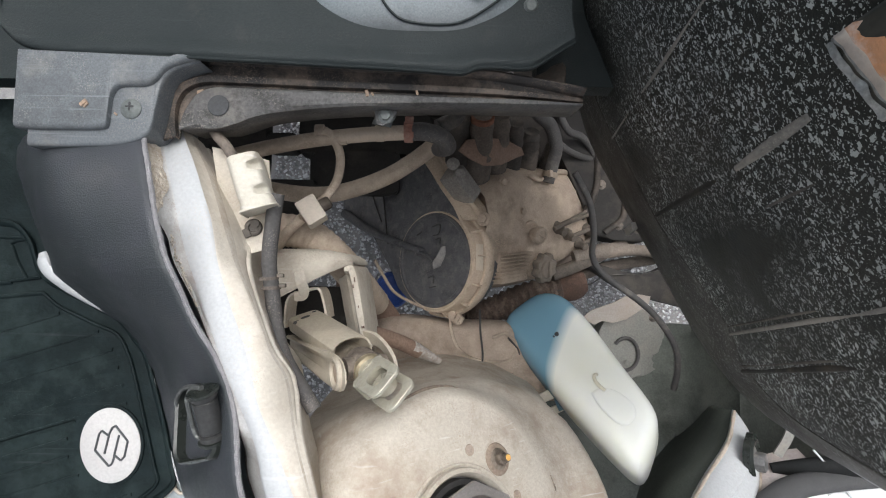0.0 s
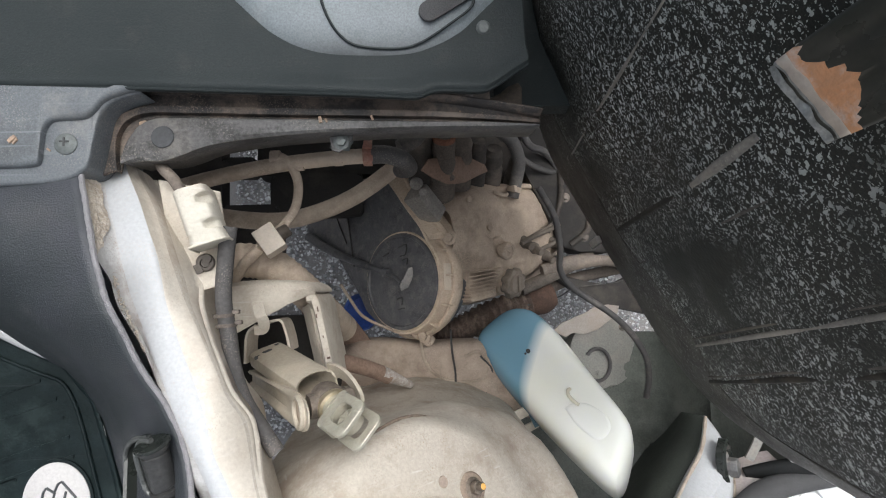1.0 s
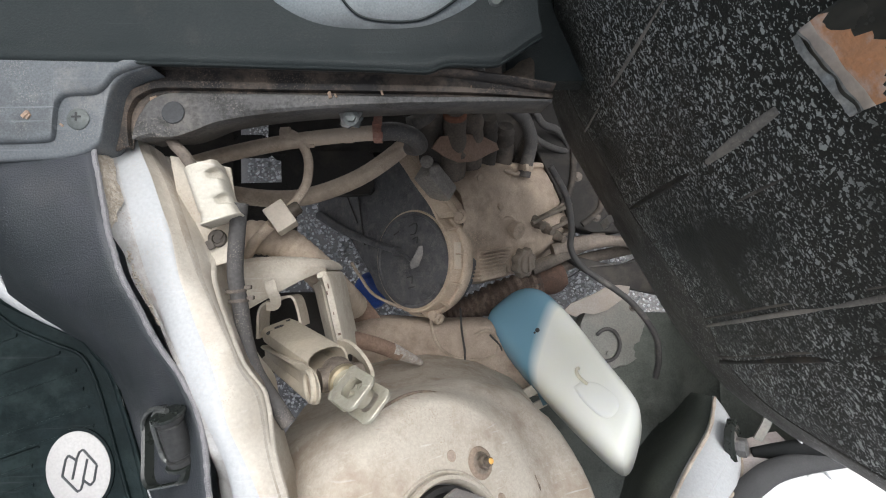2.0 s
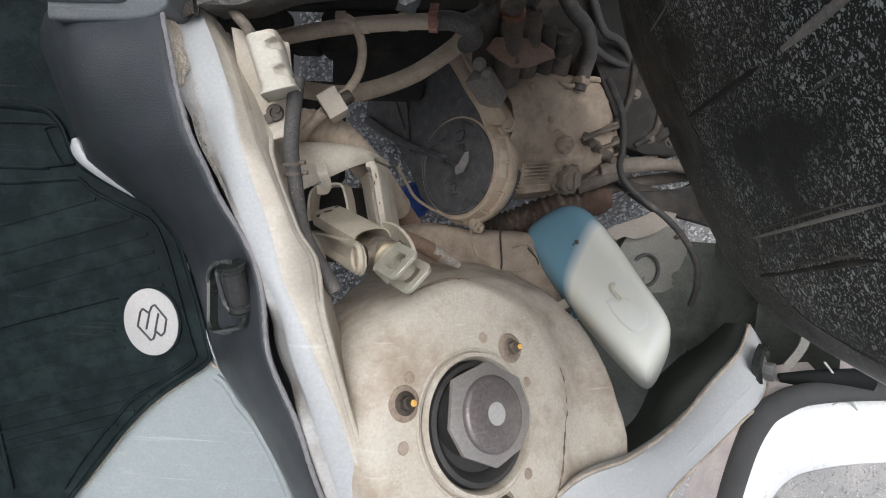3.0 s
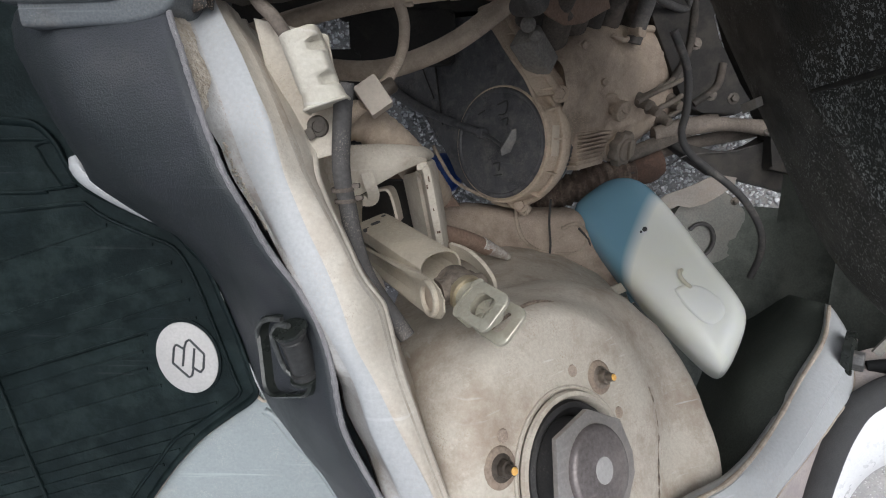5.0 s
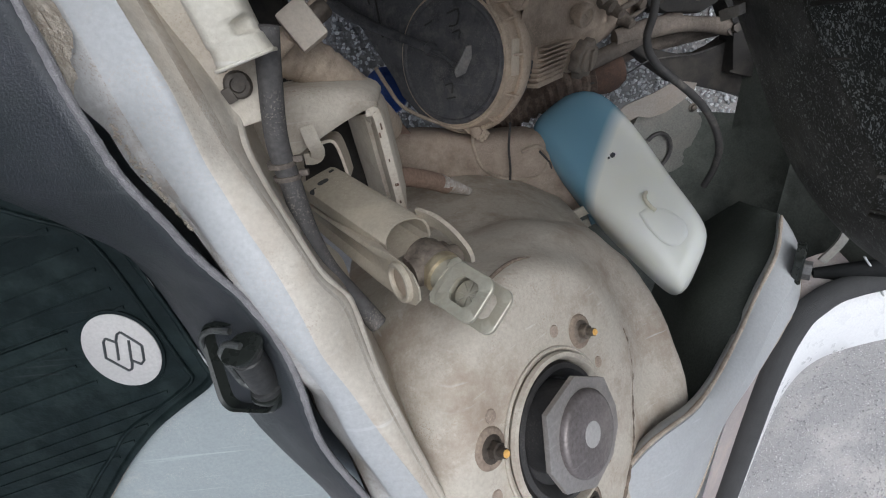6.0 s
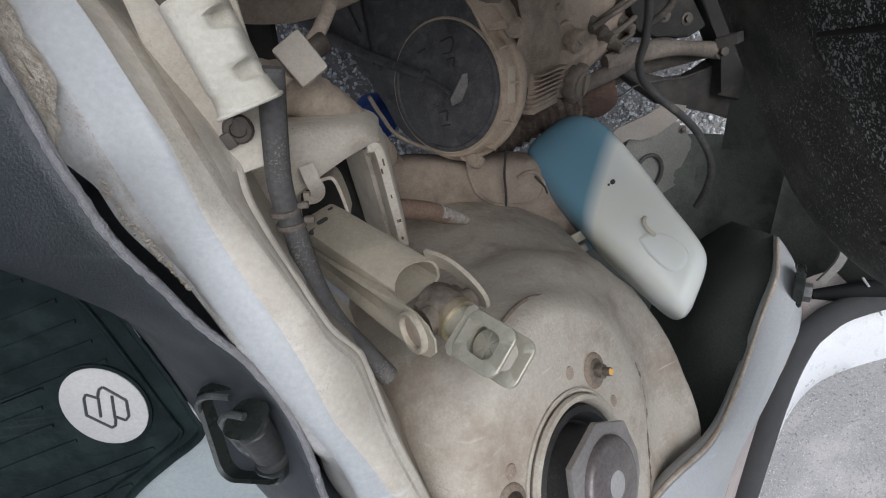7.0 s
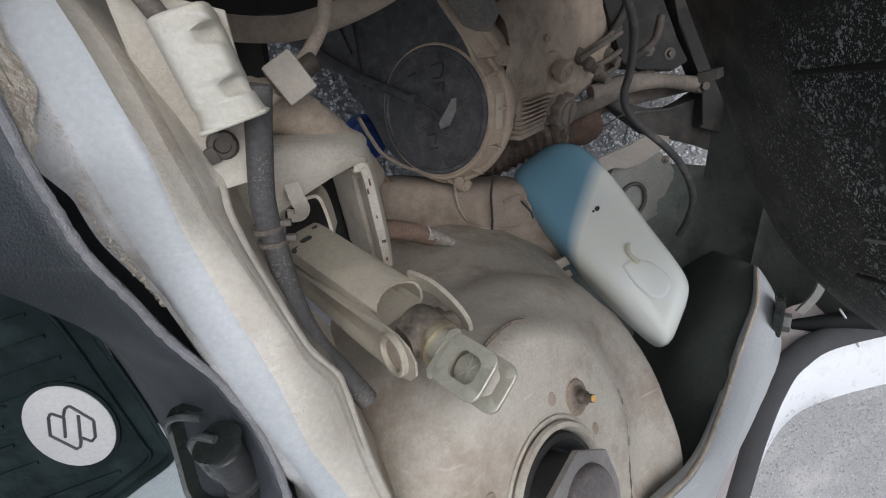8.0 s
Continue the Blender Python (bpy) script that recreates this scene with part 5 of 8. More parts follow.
def build_seat():
    th = thing("tipped_seat", "black seat tipped up, its board underside splashed with dry white specks", "seat", (0.3, 0.1, 0.47))
    # outer edge of the pan, and the crease where the flat board begins
    outer = [(-0.262, 0.12), (-0.238, 0.0), (-0.219, -0.067), (-0.194, -0.142), (-0.169, -0.174), (-0.128, -0.200), (-0.095, -0.205), (-0.050, -0.195), (0.0, -0.180), (0.04, -0.168), (0.085, -0.155), (0.125, -0.144), (0.162, -0.124), (0.190, -0.094), (0.206, -0.060), (0.213, -0.018), (0.217, 0.04), (0.222, 0.16), (0.222, 0.30), (0.16, 0.38), (-0.22, 0.38), (-0.26, 0.30)]
    crease = [(-0.215, 0.12), (-0.190, 0.01), (-0.172, -0.022), (-0.150, -0.052), (-0.128, -0.068), (-0.100, -0.071), (-0.070, -0.066), (-0.035, -0.059), (0.008, -0.052), (0.042, -0.036), (0.078, -0.017), (0.110, -0.004), (0.138, -0.006), (0.158, 0.008), (0.172, 0.030), (0.179, 0.062), (0.184, 0.11), (0.19, 0.20), (0.19, 0.30), (0.13, 0.34), (-0.19, 0.34), (-0.215, 0.28)]
    edge, inner = (smooth_path([(x, y, 0) for x, y in c + c[:1]], 5)[:-1] for c in (outer, crease))
    centre = Vector((-0.01, 0.14, 0))
    bm = bmesh.new()
    rings = []
    for scale, h in ((0.0, 0.003), (0.15, 0.003), (0.3, 0.003), (0.45, 0.003), (0.6, 0.003), (0.75, 0.003), (0.88, 0.0025), (0.96, 0.002), (1.0, 0.0006)):
        rings.append([SEAT @ (centre + (p - centre) * max(scale, 0.001) + Vector((0, 0, h + wobble(centre + (p - centre) * scale, 16, 0.0032) * min(1.0, (1 - scale) * 4)))) for p in inner])
    loft(bm, rings, caps=False)
    board = part("board", bm, seat_black, th, "black pressed board with dried white specks")
    bm = bmesh.new()
    rings = []
    for t, h in ((-0.02, 0.0008), (0.0, 0.0012), (0.03, 0.0004), (0.15, -0.0015), (0.35, -0.0045), (0.60, -0.0085), (0.80, -0.0125), (0.93, -0.0165), (1.0, -0.0225)):
        rings.append([SEAT @ (p.lerp(q, t) + Vector((0, 0, h + wobble(p.lerp(q, t), 24, 0.0016) * (0 < t < 0.9)))) for p, q in zip(inner, edge)])
    for scale, h in ((0.985, -0.028), (0.95, -0.036), (0.80, -0.044), (0.4, -0.046)):
        rings.append([SEAT @ (centre + (q - centre) * scale + Vector((0, 0, h))) for q in edge])
    loft(bm, rings, caps=False)
    part("pan_edge", bm, seat_edge, th, "dusty black sloping edge of the seat pan")
    # pale worn rim along the lower edge
    bm = bmesh.new()
    tube(bm, [SEAT @ Vector((x, y, -0.021)) for x, y in ((0.186, -0.098), (0.203, -0.062), (0.211, -0.018), (0.2155, 0.04), (0.2205, 0.16))], lambda t: 0.0014 + 0.0026 * t, segs=8)
    part("worn_rim", bm, rim_pale, th, "pale worn rim of the pan")
    # pressed ribs: start and end on the board, width, height, and the colour that paints dust, ridge highlight or dark
    # groove
    for a, b, w, lift, m in (
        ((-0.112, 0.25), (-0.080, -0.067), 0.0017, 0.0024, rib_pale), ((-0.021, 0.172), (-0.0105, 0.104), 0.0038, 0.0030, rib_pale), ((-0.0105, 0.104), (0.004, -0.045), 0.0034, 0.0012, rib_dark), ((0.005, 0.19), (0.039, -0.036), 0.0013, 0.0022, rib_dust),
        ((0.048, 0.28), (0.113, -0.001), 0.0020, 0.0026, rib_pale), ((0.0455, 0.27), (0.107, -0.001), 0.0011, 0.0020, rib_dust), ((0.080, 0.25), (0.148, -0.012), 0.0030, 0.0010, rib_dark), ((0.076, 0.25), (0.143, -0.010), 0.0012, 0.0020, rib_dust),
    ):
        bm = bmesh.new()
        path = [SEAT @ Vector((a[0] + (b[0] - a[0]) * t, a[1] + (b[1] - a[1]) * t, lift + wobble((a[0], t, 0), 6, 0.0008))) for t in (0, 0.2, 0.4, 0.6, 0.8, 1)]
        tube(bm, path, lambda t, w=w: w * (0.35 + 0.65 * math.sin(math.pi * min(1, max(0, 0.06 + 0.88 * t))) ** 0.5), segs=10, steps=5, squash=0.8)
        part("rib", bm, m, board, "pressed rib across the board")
    # turned-up torn steel tab with orange primer
    bm = bmesh.new()
    rows = []
    for k in range(29):
        t = k / 28
        far = 0.0170 + 0.010 * math.sin(math.pi * min(1.0, max(0.0, (t - 0.18) / 0.75))) + wobble((t, 3, 0), 16, 0.0050)
        rows.append([SEAT @ Vector((-0.0420 + 0.0335 * t - 0.05 * v, 0.2165 + 0.0085 * t + v, 0.0180 + h + wobble((t * 3, v * 90, 1), 2, 0.0012))) for v, h in ((0.0, -0.012), (0.0, 0.0), (0.0018, 0.002), (0.0045, 0.0015), (0.0075, 0.0030), (0.0095, 0.004), (0.0135, 0.0035), (far, 0.003), (0.034, 0.002), (0.060, 0.0), (0.12, -0.004))])
    loft(bm, rows, closed=False, mats=[3, 1, 0, 3, 0, 1, 2, 3, 3, 3])
    tab = part("torn_tab", bm, [tab_mat, bright_alu, primer, glossy_black], board, "bent dark steel flap, its torn edge bare with orange primer")
    s = tab.modifiers.new("thick", "SOLIDIFY")
    s.thickness = 0.0015
    # small turned-out stop on the pan's lower edge
    bm = bmesh.new()
    prism(bm, [(-0.006, -0.016), (0.003, -0.018), (0.006, 0.012), (-0.002, 0.016)], SEAT @ Matrix.Translation((0.012, -0.150, -0.006)) @ Matrix.Rotation(radians(16), 4, "Z"), -0.003, 0.003, 0.001)
    part("stop_tab", bm, rib_pale, th, "small dusty stop on the edge of the pan")


rim_pale = mat("worn_rim_paint", (0.36, 0.37, 0.37), (0.24, 0.24, 0.235), 0.6, scale=60, dust=(0.16, 0.15, 0.13), amount=0.3)
rib_pale = mat("dusty_lit_rib", (0.17, 0.16, 0.14), (0.10, 0.095, 0.085), 0.8, scale=70, dust=(0.24, 0.215, 0.18), amount=0.35, specks=0.6)
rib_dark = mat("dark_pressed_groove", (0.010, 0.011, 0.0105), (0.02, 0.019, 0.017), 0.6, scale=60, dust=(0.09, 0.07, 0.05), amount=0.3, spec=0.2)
rib_dust = mat("rib_dust", (0.085, 0.08, 0.072), (0.05, 0.047, 0.043), 0.8, dust=(0.16, 0.145, 0.12), amount=0.3, spec=0.1, specks=0.6)
tab_mat = mat("bare_steel", (0.40, 0.42, 0.43), (0.10, 0.11, 0.11), 0.35, metal=0.5, scale=150, bump=0.2)
primer = mat("orange_primer", (0.40, 0.165, 0.055), (0.30, 0.15, 0.07), 0.7, scale=120, dust=(0.32, 0.33, 0.33), amount=0.45, dust_scale=70, bump=0.3)
build_seat()


# ---- washer tank ----
from mathutils.bvhtree import BVHTree


def build_tank():
    th = thing("washer_tank", "milky plastic washer tank partly filled with blue liquid", "tank", (0.20, -0.08, 0.375))
    low, high = Vector((0.148, -0.018, 0.268)), Vector((0.243, -0.137, 0.404))
    axis = (high - low).normalized()
    m = frame_of(low, axis, (0.62, 0.42, 0))
    length = (high - low).length
    bm = bmesh.new()
    rings = []
    rows = [(-0.030, 0.10, 0.0), (-0.028, 0.40, 0.0), (-0.022, 0.66, 0.0), (-0.010, 0.88, 0.0), (0.008, 0.98, 0.0), (0.03, 1.0, 0.0), (length * 0.3, 1.02, 0.0), (length * 0.5, 1.0, 0.002), (length * 0.7, 0.98, 0.004), (length * 0.85, 0.93, 0.005), (length * 0.98, 0.87, 0.004), (length + 0.012, 0.80, 0.003), (length + 0.021, 0.70, 0.002), (length + 0.0255, 0.50, 0.001), (length + 0.0268, 0.1, 0.0)]
    for h, s, shift in rows:
        ring = []
        for k in range(36):
            a = 2 * math.pi * k / 36
            c, q = math.cos(a), math.sin(a)
            e = 0.54
            x, y = math.copysign(abs(c) ** e, c) * 0.047 * s, math.copysign(abs(q) ** e, q) * 0.056 * s
            slant = 0.44 * max(0.0, h / length - 0.6) / 0.4
            swell = 0.015 * max(0.0, min(1.0, (h + 0.025) / 0.03, (length * 0.62 - h) / (length * 0.4)))
            p = Vector((x + swell * max(0.0, c + 0.35) / 1.35, y + shift, h - slant * x + (0.006 if h > length else 0.0)))
            ring.append(m @ (p + Vector((1, 0, 0)) * wobble(p, 18, 0.003)))
        rings.append(ring)
    loft(bm, rings)
    bmesh.ops.smooth_vert(bm, verts=bm.verts, factor=0.4, use_axis_x=True, use_axis_y=True, use_axis_z=True)
    body = part("body", bm, tank_mat, th, "milky tank body, blue where the liquid stands")
    body.data.transform(Matrix.Translation((0, 0, -TANK_LEVEL)))
    body.location.z += TANK_LEVEL
    fine = body.modifiers.new("fine", "SUBSURF")
    fine.levels, fine.render_levels = 1, 1
    skin = BVHTree.FromPolygons([v.co + Vector((0, 0, TANK_LEVEL)) for v in body.data.vertices], [tuple(p.vertices) for p in body.data.polygons])
    bm = bmesh.new()
    loop = []
    for x, y, lift in ((0.1980, -0.0640, 0.001), (0.1955, -0.0670, 0.0050), (0.1955, -0.0725, 0.0075), (0.1990, -0.0775, 0.0065), (0.2035, -0.0800, 0.001)):
        hit = skin.ray_cast(Vector((x, y, 0.6)), Vector((0, 0, -1)))
        loop.append(hit[0] + hit[1] * lift)
    tube(bm, loop, 0.0022, segs=10)
    part("spout", bm, spout_cream, th, "small curled yellowed spout")
    turn = Matrix.Rotation(radians(38), 3, "Z")
    bm = bmesh.new()
    rings = []
    pad = smooth_path([(-0.013, 0.020, 0), (-0.016, 0.004, 0), (-0.013, -0.015, 0), (-0.004, -0.023, 0), (0.010, -0.022, 0), (0.017, -0.012, 0), (0.014, 0.003, 0), (0.008, 0.012, 0), (-0.003, 0.019, 0), (-0.013, 0.020, 0)], 4)[:-1]
    for scale, lift in ((0.01, 0.0012), (0.4, 0.0013), (0.8, 0.0012), (0.93, 0.0009), (1.0, -0.0002)):
        ring = []
        for v in pad:
            p = Vector((0.2105, -0.092, 0.6)) + turn @ (v * scale)
            hit = skin.ray_cast(p, Vector((0, 0, -1)))
            ring.append((hit[0] + hit[1] * lift) if hit[0] else Vector((p.x, p.y, 0.43)))
        rings.append(ring)
    loft(bm, rings, caps=False)
    part("raised_pad", bm, tank_mat, th, "pale raised pad on the tank")
    bm = bmesh.new()
    turned(bm, [(0, 0), (0.0028, 0), (0.002, 0.0008), (0, 0.001)], frame_of((0.1415, -0.0115, 0.4365), (0, 0, 1)), 8)
    turned(bm, [(0, 0), (0.0014, 0), (0.001, 0.0008), (0, 0.001)], frame_of((0.1385, -0.0145, 0.4350), (0, 0, 1)), 8)
    part("pin_hole", bm, seal_rubber, th, "small dark hole in the tank")


TANK_LEVEL = 0.362
spout_cream = mat("yellowed_spout", (0.80, 0.76, 0.60), (0.72, 0.66, 0.48), 0.4, bump=0.03, pale=1.0)
build_tank()


def build_tank_bracket():
    th = thing("tank_bracket", "cream slotted steel strap bracket below the washer tank", "bracket", (0.155, -0.115, 0.33))
    m = frame_of((0.150, -0.105, 0.345), (0.1, -0.2, 0.97), (0.88, 0.4, 0))
    bm = bmesh.new()
    block(bm, m, 0.045, 0.014, 0.003, 0.0008)
    block(bm, m @ Matrix.Translation((0.012, -0.03, -0.01)), 0.05, 0.012, 0.003, 0.0008)
    part("strap", bm, cream_paint, th)
    bm = bmesh.new()
    block(bm, m @ Matrix.Translation((0.014, -0.015, -0.004)), 0.012, 0.03, 0.004, 0.0008)
    part("post", bm, blue_grey, th, "blue-grey plastic foot of the tank")


blue_grey = mat("blue_grey_plastic", (0.10, 0.17, 0.20), (0.07, 0.12, 0.15), 0.5)
build_tank_bracket()


# ---- engine ----
ENGINE = Matrix.Translation((0.06, 0.13, 0.375)) @ Matrix(((0.72, 0, 0.694), (0, 1, 0), (-0.694, 0, 0.72))).to_4x4()
# along the engine: lower and upper edge of the cover, and how far it bulges out
COVER = [(-0.030, -0.088, 0.015, -0.004), (0.0, -0.088, 0.046, 0.0), (0.03, -0.087, 0.068, 0.002), (0.07, -0.083, 0.088, 0.004), (0.12, -0.074, 0.095, 0.006), (0.17, -0.060, 0.101, 0.012), (0.21, -0.045, 0.103, 0.020), (0.25, -0.020, 0.103, 0.030), (0.285, 0.012, 0.098, 0.038), (0.315, 0.040, 0.088, 0.044)]


def cover_height(u, v):
    """Height of the cast cover's face over the engine's plane."""
    low, high, bulge = interp(COVER, u)
    t = max(0.0, min(1.0, (v - low) / (high - low)))
    h = bulge - 0.034 * (1 - (1 - abs(2 * t - 1) ** 3.2) ** 0.6)
    # raised plateau with a soft shoulder, and two cast ribs
    line = 0.012 + 0.62 * max(0.0, u - 0.03) ** 0.85 - 0.020
    h += 0.0045 / (1 + math.exp((line - v) * 420)) * (1 if u > 0 else 0)
    h += 0.0022 * math.exp(-(((v + 0.052 - 0.16 * u) / 0.0030) ** 2)) * (u > 0.10)
    h += 0.0018 * math.exp(-(((v - 0.020 - 0.22 * u) / 0.0026) ** 2)) * (u > 0.12)
    return h


def build_engine():
    th = thing("engine", "dust-covered alloy engine block with valve cover", "engine", (0.15, 0.14, 0.15))

    def at(u, v, h=0.0):
        return ENGINE @ Vector((u, v, cover_height(u, v) + h))

    bm = bmesh.new()
    rings = []
    for k in range(64):
        u = 0.004 + 0.309 * k / 63
        low, high, bulge = interp(COVER, u)
        foot, head = ENGINE @ Vector((u, low, cover_height(u, low))), ENGINE @ Vector((u, high, cover_height(u, high)))
        ring = [foot + Vector((0.035, -0.004, -0.10)), foot + Vector((0.012, -0.003, -0.035))]
        for q in range(41):
            v = low + (high - low) * q / 40
            p = Vector((u, v, cover_height(u, v)))
            ring.append(ENGINE @ (p + Vector((0, 0, wobble(p, 45, 0.0020) + wobble(p, 120, 0.0008)))))
        ring += [head + Vector((0.012, 0.003, -0.035)), head + Vector((0.035, 0.004, -0.10))]
        rings.append(ring)
    loft(bm, rings)
    cover = part("valve_cover", bm, engine_alu, th, "dusty cast alloy valve cover", angle=50)
    # cooling fins on the lower side beside the belt cover
    for k in range(8):
        v = -0.0415 - 0.0050 * k
        bm = bmesh.new()
        block(bm, ENGINE @ Matrix.Translation((0.064 - 0.001 * k, v, 0.0045 - 0.0012 * k)) @ Matrix.Rotation(radians(7), 4, "Z"), 0.060, 0.0020, 0.016, 0.0006)
        part("cooling_fin", bm, engine_alu, cover)
    bm = bmesh.new()
    block(bm, ENGINE @ Matrix.Translation((0.062, -0.060, -0.008)) @ Matrix.Rotation(radians(7), 4, "Z"), 0.058, 0.044, 0.022, 0.003)
    part("fin_web", bm, engine_alu, cover)
    # breather plug on a round foot
    foot = at(0.099, -0.0085, -0.001)
    m = frame_of(foot, (0.30, -0.22, 0.92))
    bm = bmesh.new()
    turned(bm, [(0, -0.008), (0.0165, -0.008), (0.0170, 0.0), (0.0160, 0.0028), (0.0135, 0.0034), (0.0115, 0.0022), (0.0, 0.0022)], m, 32)
    part("breather_foot", bm, engine_alu, th, "round dusty foot of the breather")
    m = frame_of(foot + Vector((0.006, -0.003, 0.004)), (0.55, -0.30, 0.75))
    bm = bmesh.new()
    turned(bm, [(0, -0.004), (0.0082, -0.004), (0.0085, 0.004), (0.0125, 0.005), (0.0130, 0.011), (0.0118, 0.0135), (0.0085, 0.0142), (0.0075, 0.0128), (0, 0.0128)], m, 28)
    plug = part("breather_plug", bm, engine_alu, th, "round dusty breather plug")
    bm = bmesh.new()
    block(bm, m @ Matrix.Translation((0, 0, 0.0135)), 0.011, 0.0022, 0.002, 0.0005)
    part("plug_rib", bm, engine_alu, plug)
    # oil filler neck and lobed cap
    root = at(0.128, -0.056, -0.004)
    axis = Vector((0.62, -0.22, 0.75)).normalized()
    m = frame_of(root, axis, (0.5, 0.6, 0.3))
    bm = bmesh.new()
    turned(bm, [(0, -0.012), (0.0205, -0.012), (0.0205, 0.004), (0.0175, 0.007), (0.0170, 0.016), (0, 0.016)], m, 32)
    part("filler_neck", bm, engine_alu, th, "dusty cast filler neck")
    bm = bmesh.new()
    lobes = [((0.0215 + 0.0020 * math.cos(8 * a)) * math.cos(a), (0.0215 + 0.0020 * math.cos(8 * a)) * math.sin(a)) for a in (2 * math.pi * k / 64 for k in range(64))]
    rings = [[m @ Vector((x * s, y * s, h)) for x, y in lobes] for s, h in ((0.90, 0.012), (1.0, 0.0135), (1.0, 0.0225), (0.94, 0.0248), (0.80, 0.0252))]
    loft(bm, rings)
    turned(bm, [(0, 0.024), (0.0150, 0.0245), (0.0150, 0.0275), (0.0135, 0.0292), (0.0110, 0.0286), (0, 0.028)], m, 28)
    cap = part("oil_cap", bm, cap_dust, th, "dusty brown oil filler cap with lobed grip")
    bm = bmesh.new()
    block(bm, m @ Matrix.Translation((0, 0, 0.0295)) @ Matrix.Rotation(radians(30), 4, "Z"), 0.024, 0.0042, 0.004, 0.0012)
    part("finger_bar", bm, cap_dust, cap)
    for u, v in ((0.045, 0.058), (0.148, 0.078), (0.205, 0.088), (0.080, 0.020)):
        hex_bolt("cover_bolt", at(u, v, -0.001), (0.4, -0.1, 0.9), 0.0045, th, engine_alu)
    # ignition leads with their boots along the far side
    for pts, r in (
        ([(0.137, -0.002, 0.012), (0.170, 0.012, 0.016), (0.205, 0.0245, 0.016), (0.245, 0.040, 0.010), (0.275, 0.056, 0.004)], 0.0034),
        ([(0.157, 0.006, 0.004), (0.180, 0.018, 0.013), (0.205, 0.030, 0.013), (0.240, 0.050, 0.010), (0.270, 0.066, 0.006)], 0.0028),
        ([(0.180, -0.012, 0.006), (0.205, 0.000, 0.014), (0.235, 0.016, 0.014), (0.268, 0.034, 0.008)], 0.0036),
        ([(0.205, -0.024, 0.004), (0.225, -0.012, 0.013), (0.250, 0.006, 0.012), (0.275, 0.028, 0.006)], 0.0032),
    ):
        bm = bmesh.new()
        tube(bm, [at(*p) for p in pts], r, segs=10)
        part("ignition_lead", bm, cap_dust, th, "dusty rubber ignition lead")
    for u, v, r in ((0.160, 0.002, 0.0085), (0.183, -0.006, 0.0080), (0.210, -0.018, 0.0080), (0.226, 0.004, 0.0085), (0.250, 0.022, 0.0085)):
        bm = bmesh.new()
        turned(bm, [(0, -0.02), (r * 1.15, -0.02), (r * 1.15, 0.002), (r * 0.95, 0.004), (r * 0.78, 0.009), (r * 0.82, 0.012), (r * 0.7, 0.018), (0, 0.019)], frame_of(at(u, v), (0.45, -0.45, 0.77)), 18)
        part("plug_boot", bm, cap_dust, th, "dusty dark plug boot")
    for pts, r in (([(0.215, -0.040, -0.012), (0.240, -0.020, 0.006), (0.262, 0.006, 0.012), (0.285, 0.040, 0.010)], 0.0034), ([(0.235, -0.030, -0.010), (0.258, -0.004, 0.010), (0.275, 0.022, 0.014), (0.290, 0.060, 0.012)], 0.0026)):
        bm = bmesh.new()
        tube(bm, [at(*p) for p in pts], r, segs=8)
        part("dark_lead", bm, black_hose, th, "dark rubber lead beside the cover")
    # lower block
    bm = bmesh.new()
    prism(bm, [(-0.06, 0.06), (0.02, 0.03), (0.12, 0.055), (0.22, 0.10), (0.25, 0.14), (0.25, 0.42), (-0.07, 0.42), (-0.10, 0.20)], Matrix(), 0.12, 0.215, 0.01)
    part("block", bm, stub_dark, th, "dark oily engine block")
    # bright carburettor base and rusty heat shield
    bm = bmesh.new()
    block(bm, ENGINE @ Matrix.Translation((-0.022, 0.046, -0.022)) @ Matrix.Rotation(radians(-38), 4, "Z"), 0.048, 0.026, 0.03, 0.004)
    part("casting", bm, rough_alloy, th, "rough grey alloy casting")
    bm = bmesh.new()
    turned(bm, [(0, -0.02), (0.0080, -0.02), (0.0080, -0.006), (0.0055, -0.005), (0.0055, -0.001), (0.004, 0.0), (0, 0.0)], frame_of(ENGINE @ Vector((-0.056, 0.066, -0.004)), (-0.1, -0.2, 0.95)), 22)
    turned(bm, [(0, -0.02), (0.0075, -0.02), (0.0075, -0.004), (0.005, 0.0), (0, 0.0)], frame_of(ENGINE @ Vector((-0.045, 0.056, -0.002)), (-0.1, -0.3, 0.9)), 18)
    part("carburettor_base", bm, rough_alloy, th, "bare alloy fitting")
    bm = bmesh.new()
    prism(bm, [(-0.056, 0.080), (-0.034, 0.074), (-0.0062, 0.0700), (0.012, 0.0735), (0.028, 0.0774), (0.052, 0.090), (0.0735, 0.0998), (0.0655, 0.108), (0.030, 0.112), (-0.0131, 0.106), (-0.045, 0.096)], ENGINE @ Matrix.Rotation(radians(12), 4, "X"), -0.012, -0.0095, 0.0006)
    part("heat_shield", bm, shield_rust, th, "rusty brown sheet heat shield")
    # intake stubs standing behind the shield
    for u, v, r, h, tone in ((-0.006, 0.092, 0.0165, 0.060, stub_dust), (0.032, 0.106, 0.0150, 0.050, stub_dust), (0.066, 0.112, 0.0140, 0.040, stub_dark), (-0.045, 0.112, 0.0140, 0.060, stub_dark), (0.105, 0.118, 0.0150, 0.030, stub_dark), (0.165, 0.118, 0.0130, 0.028, stub_dark)):
        bm = bmesh.new()
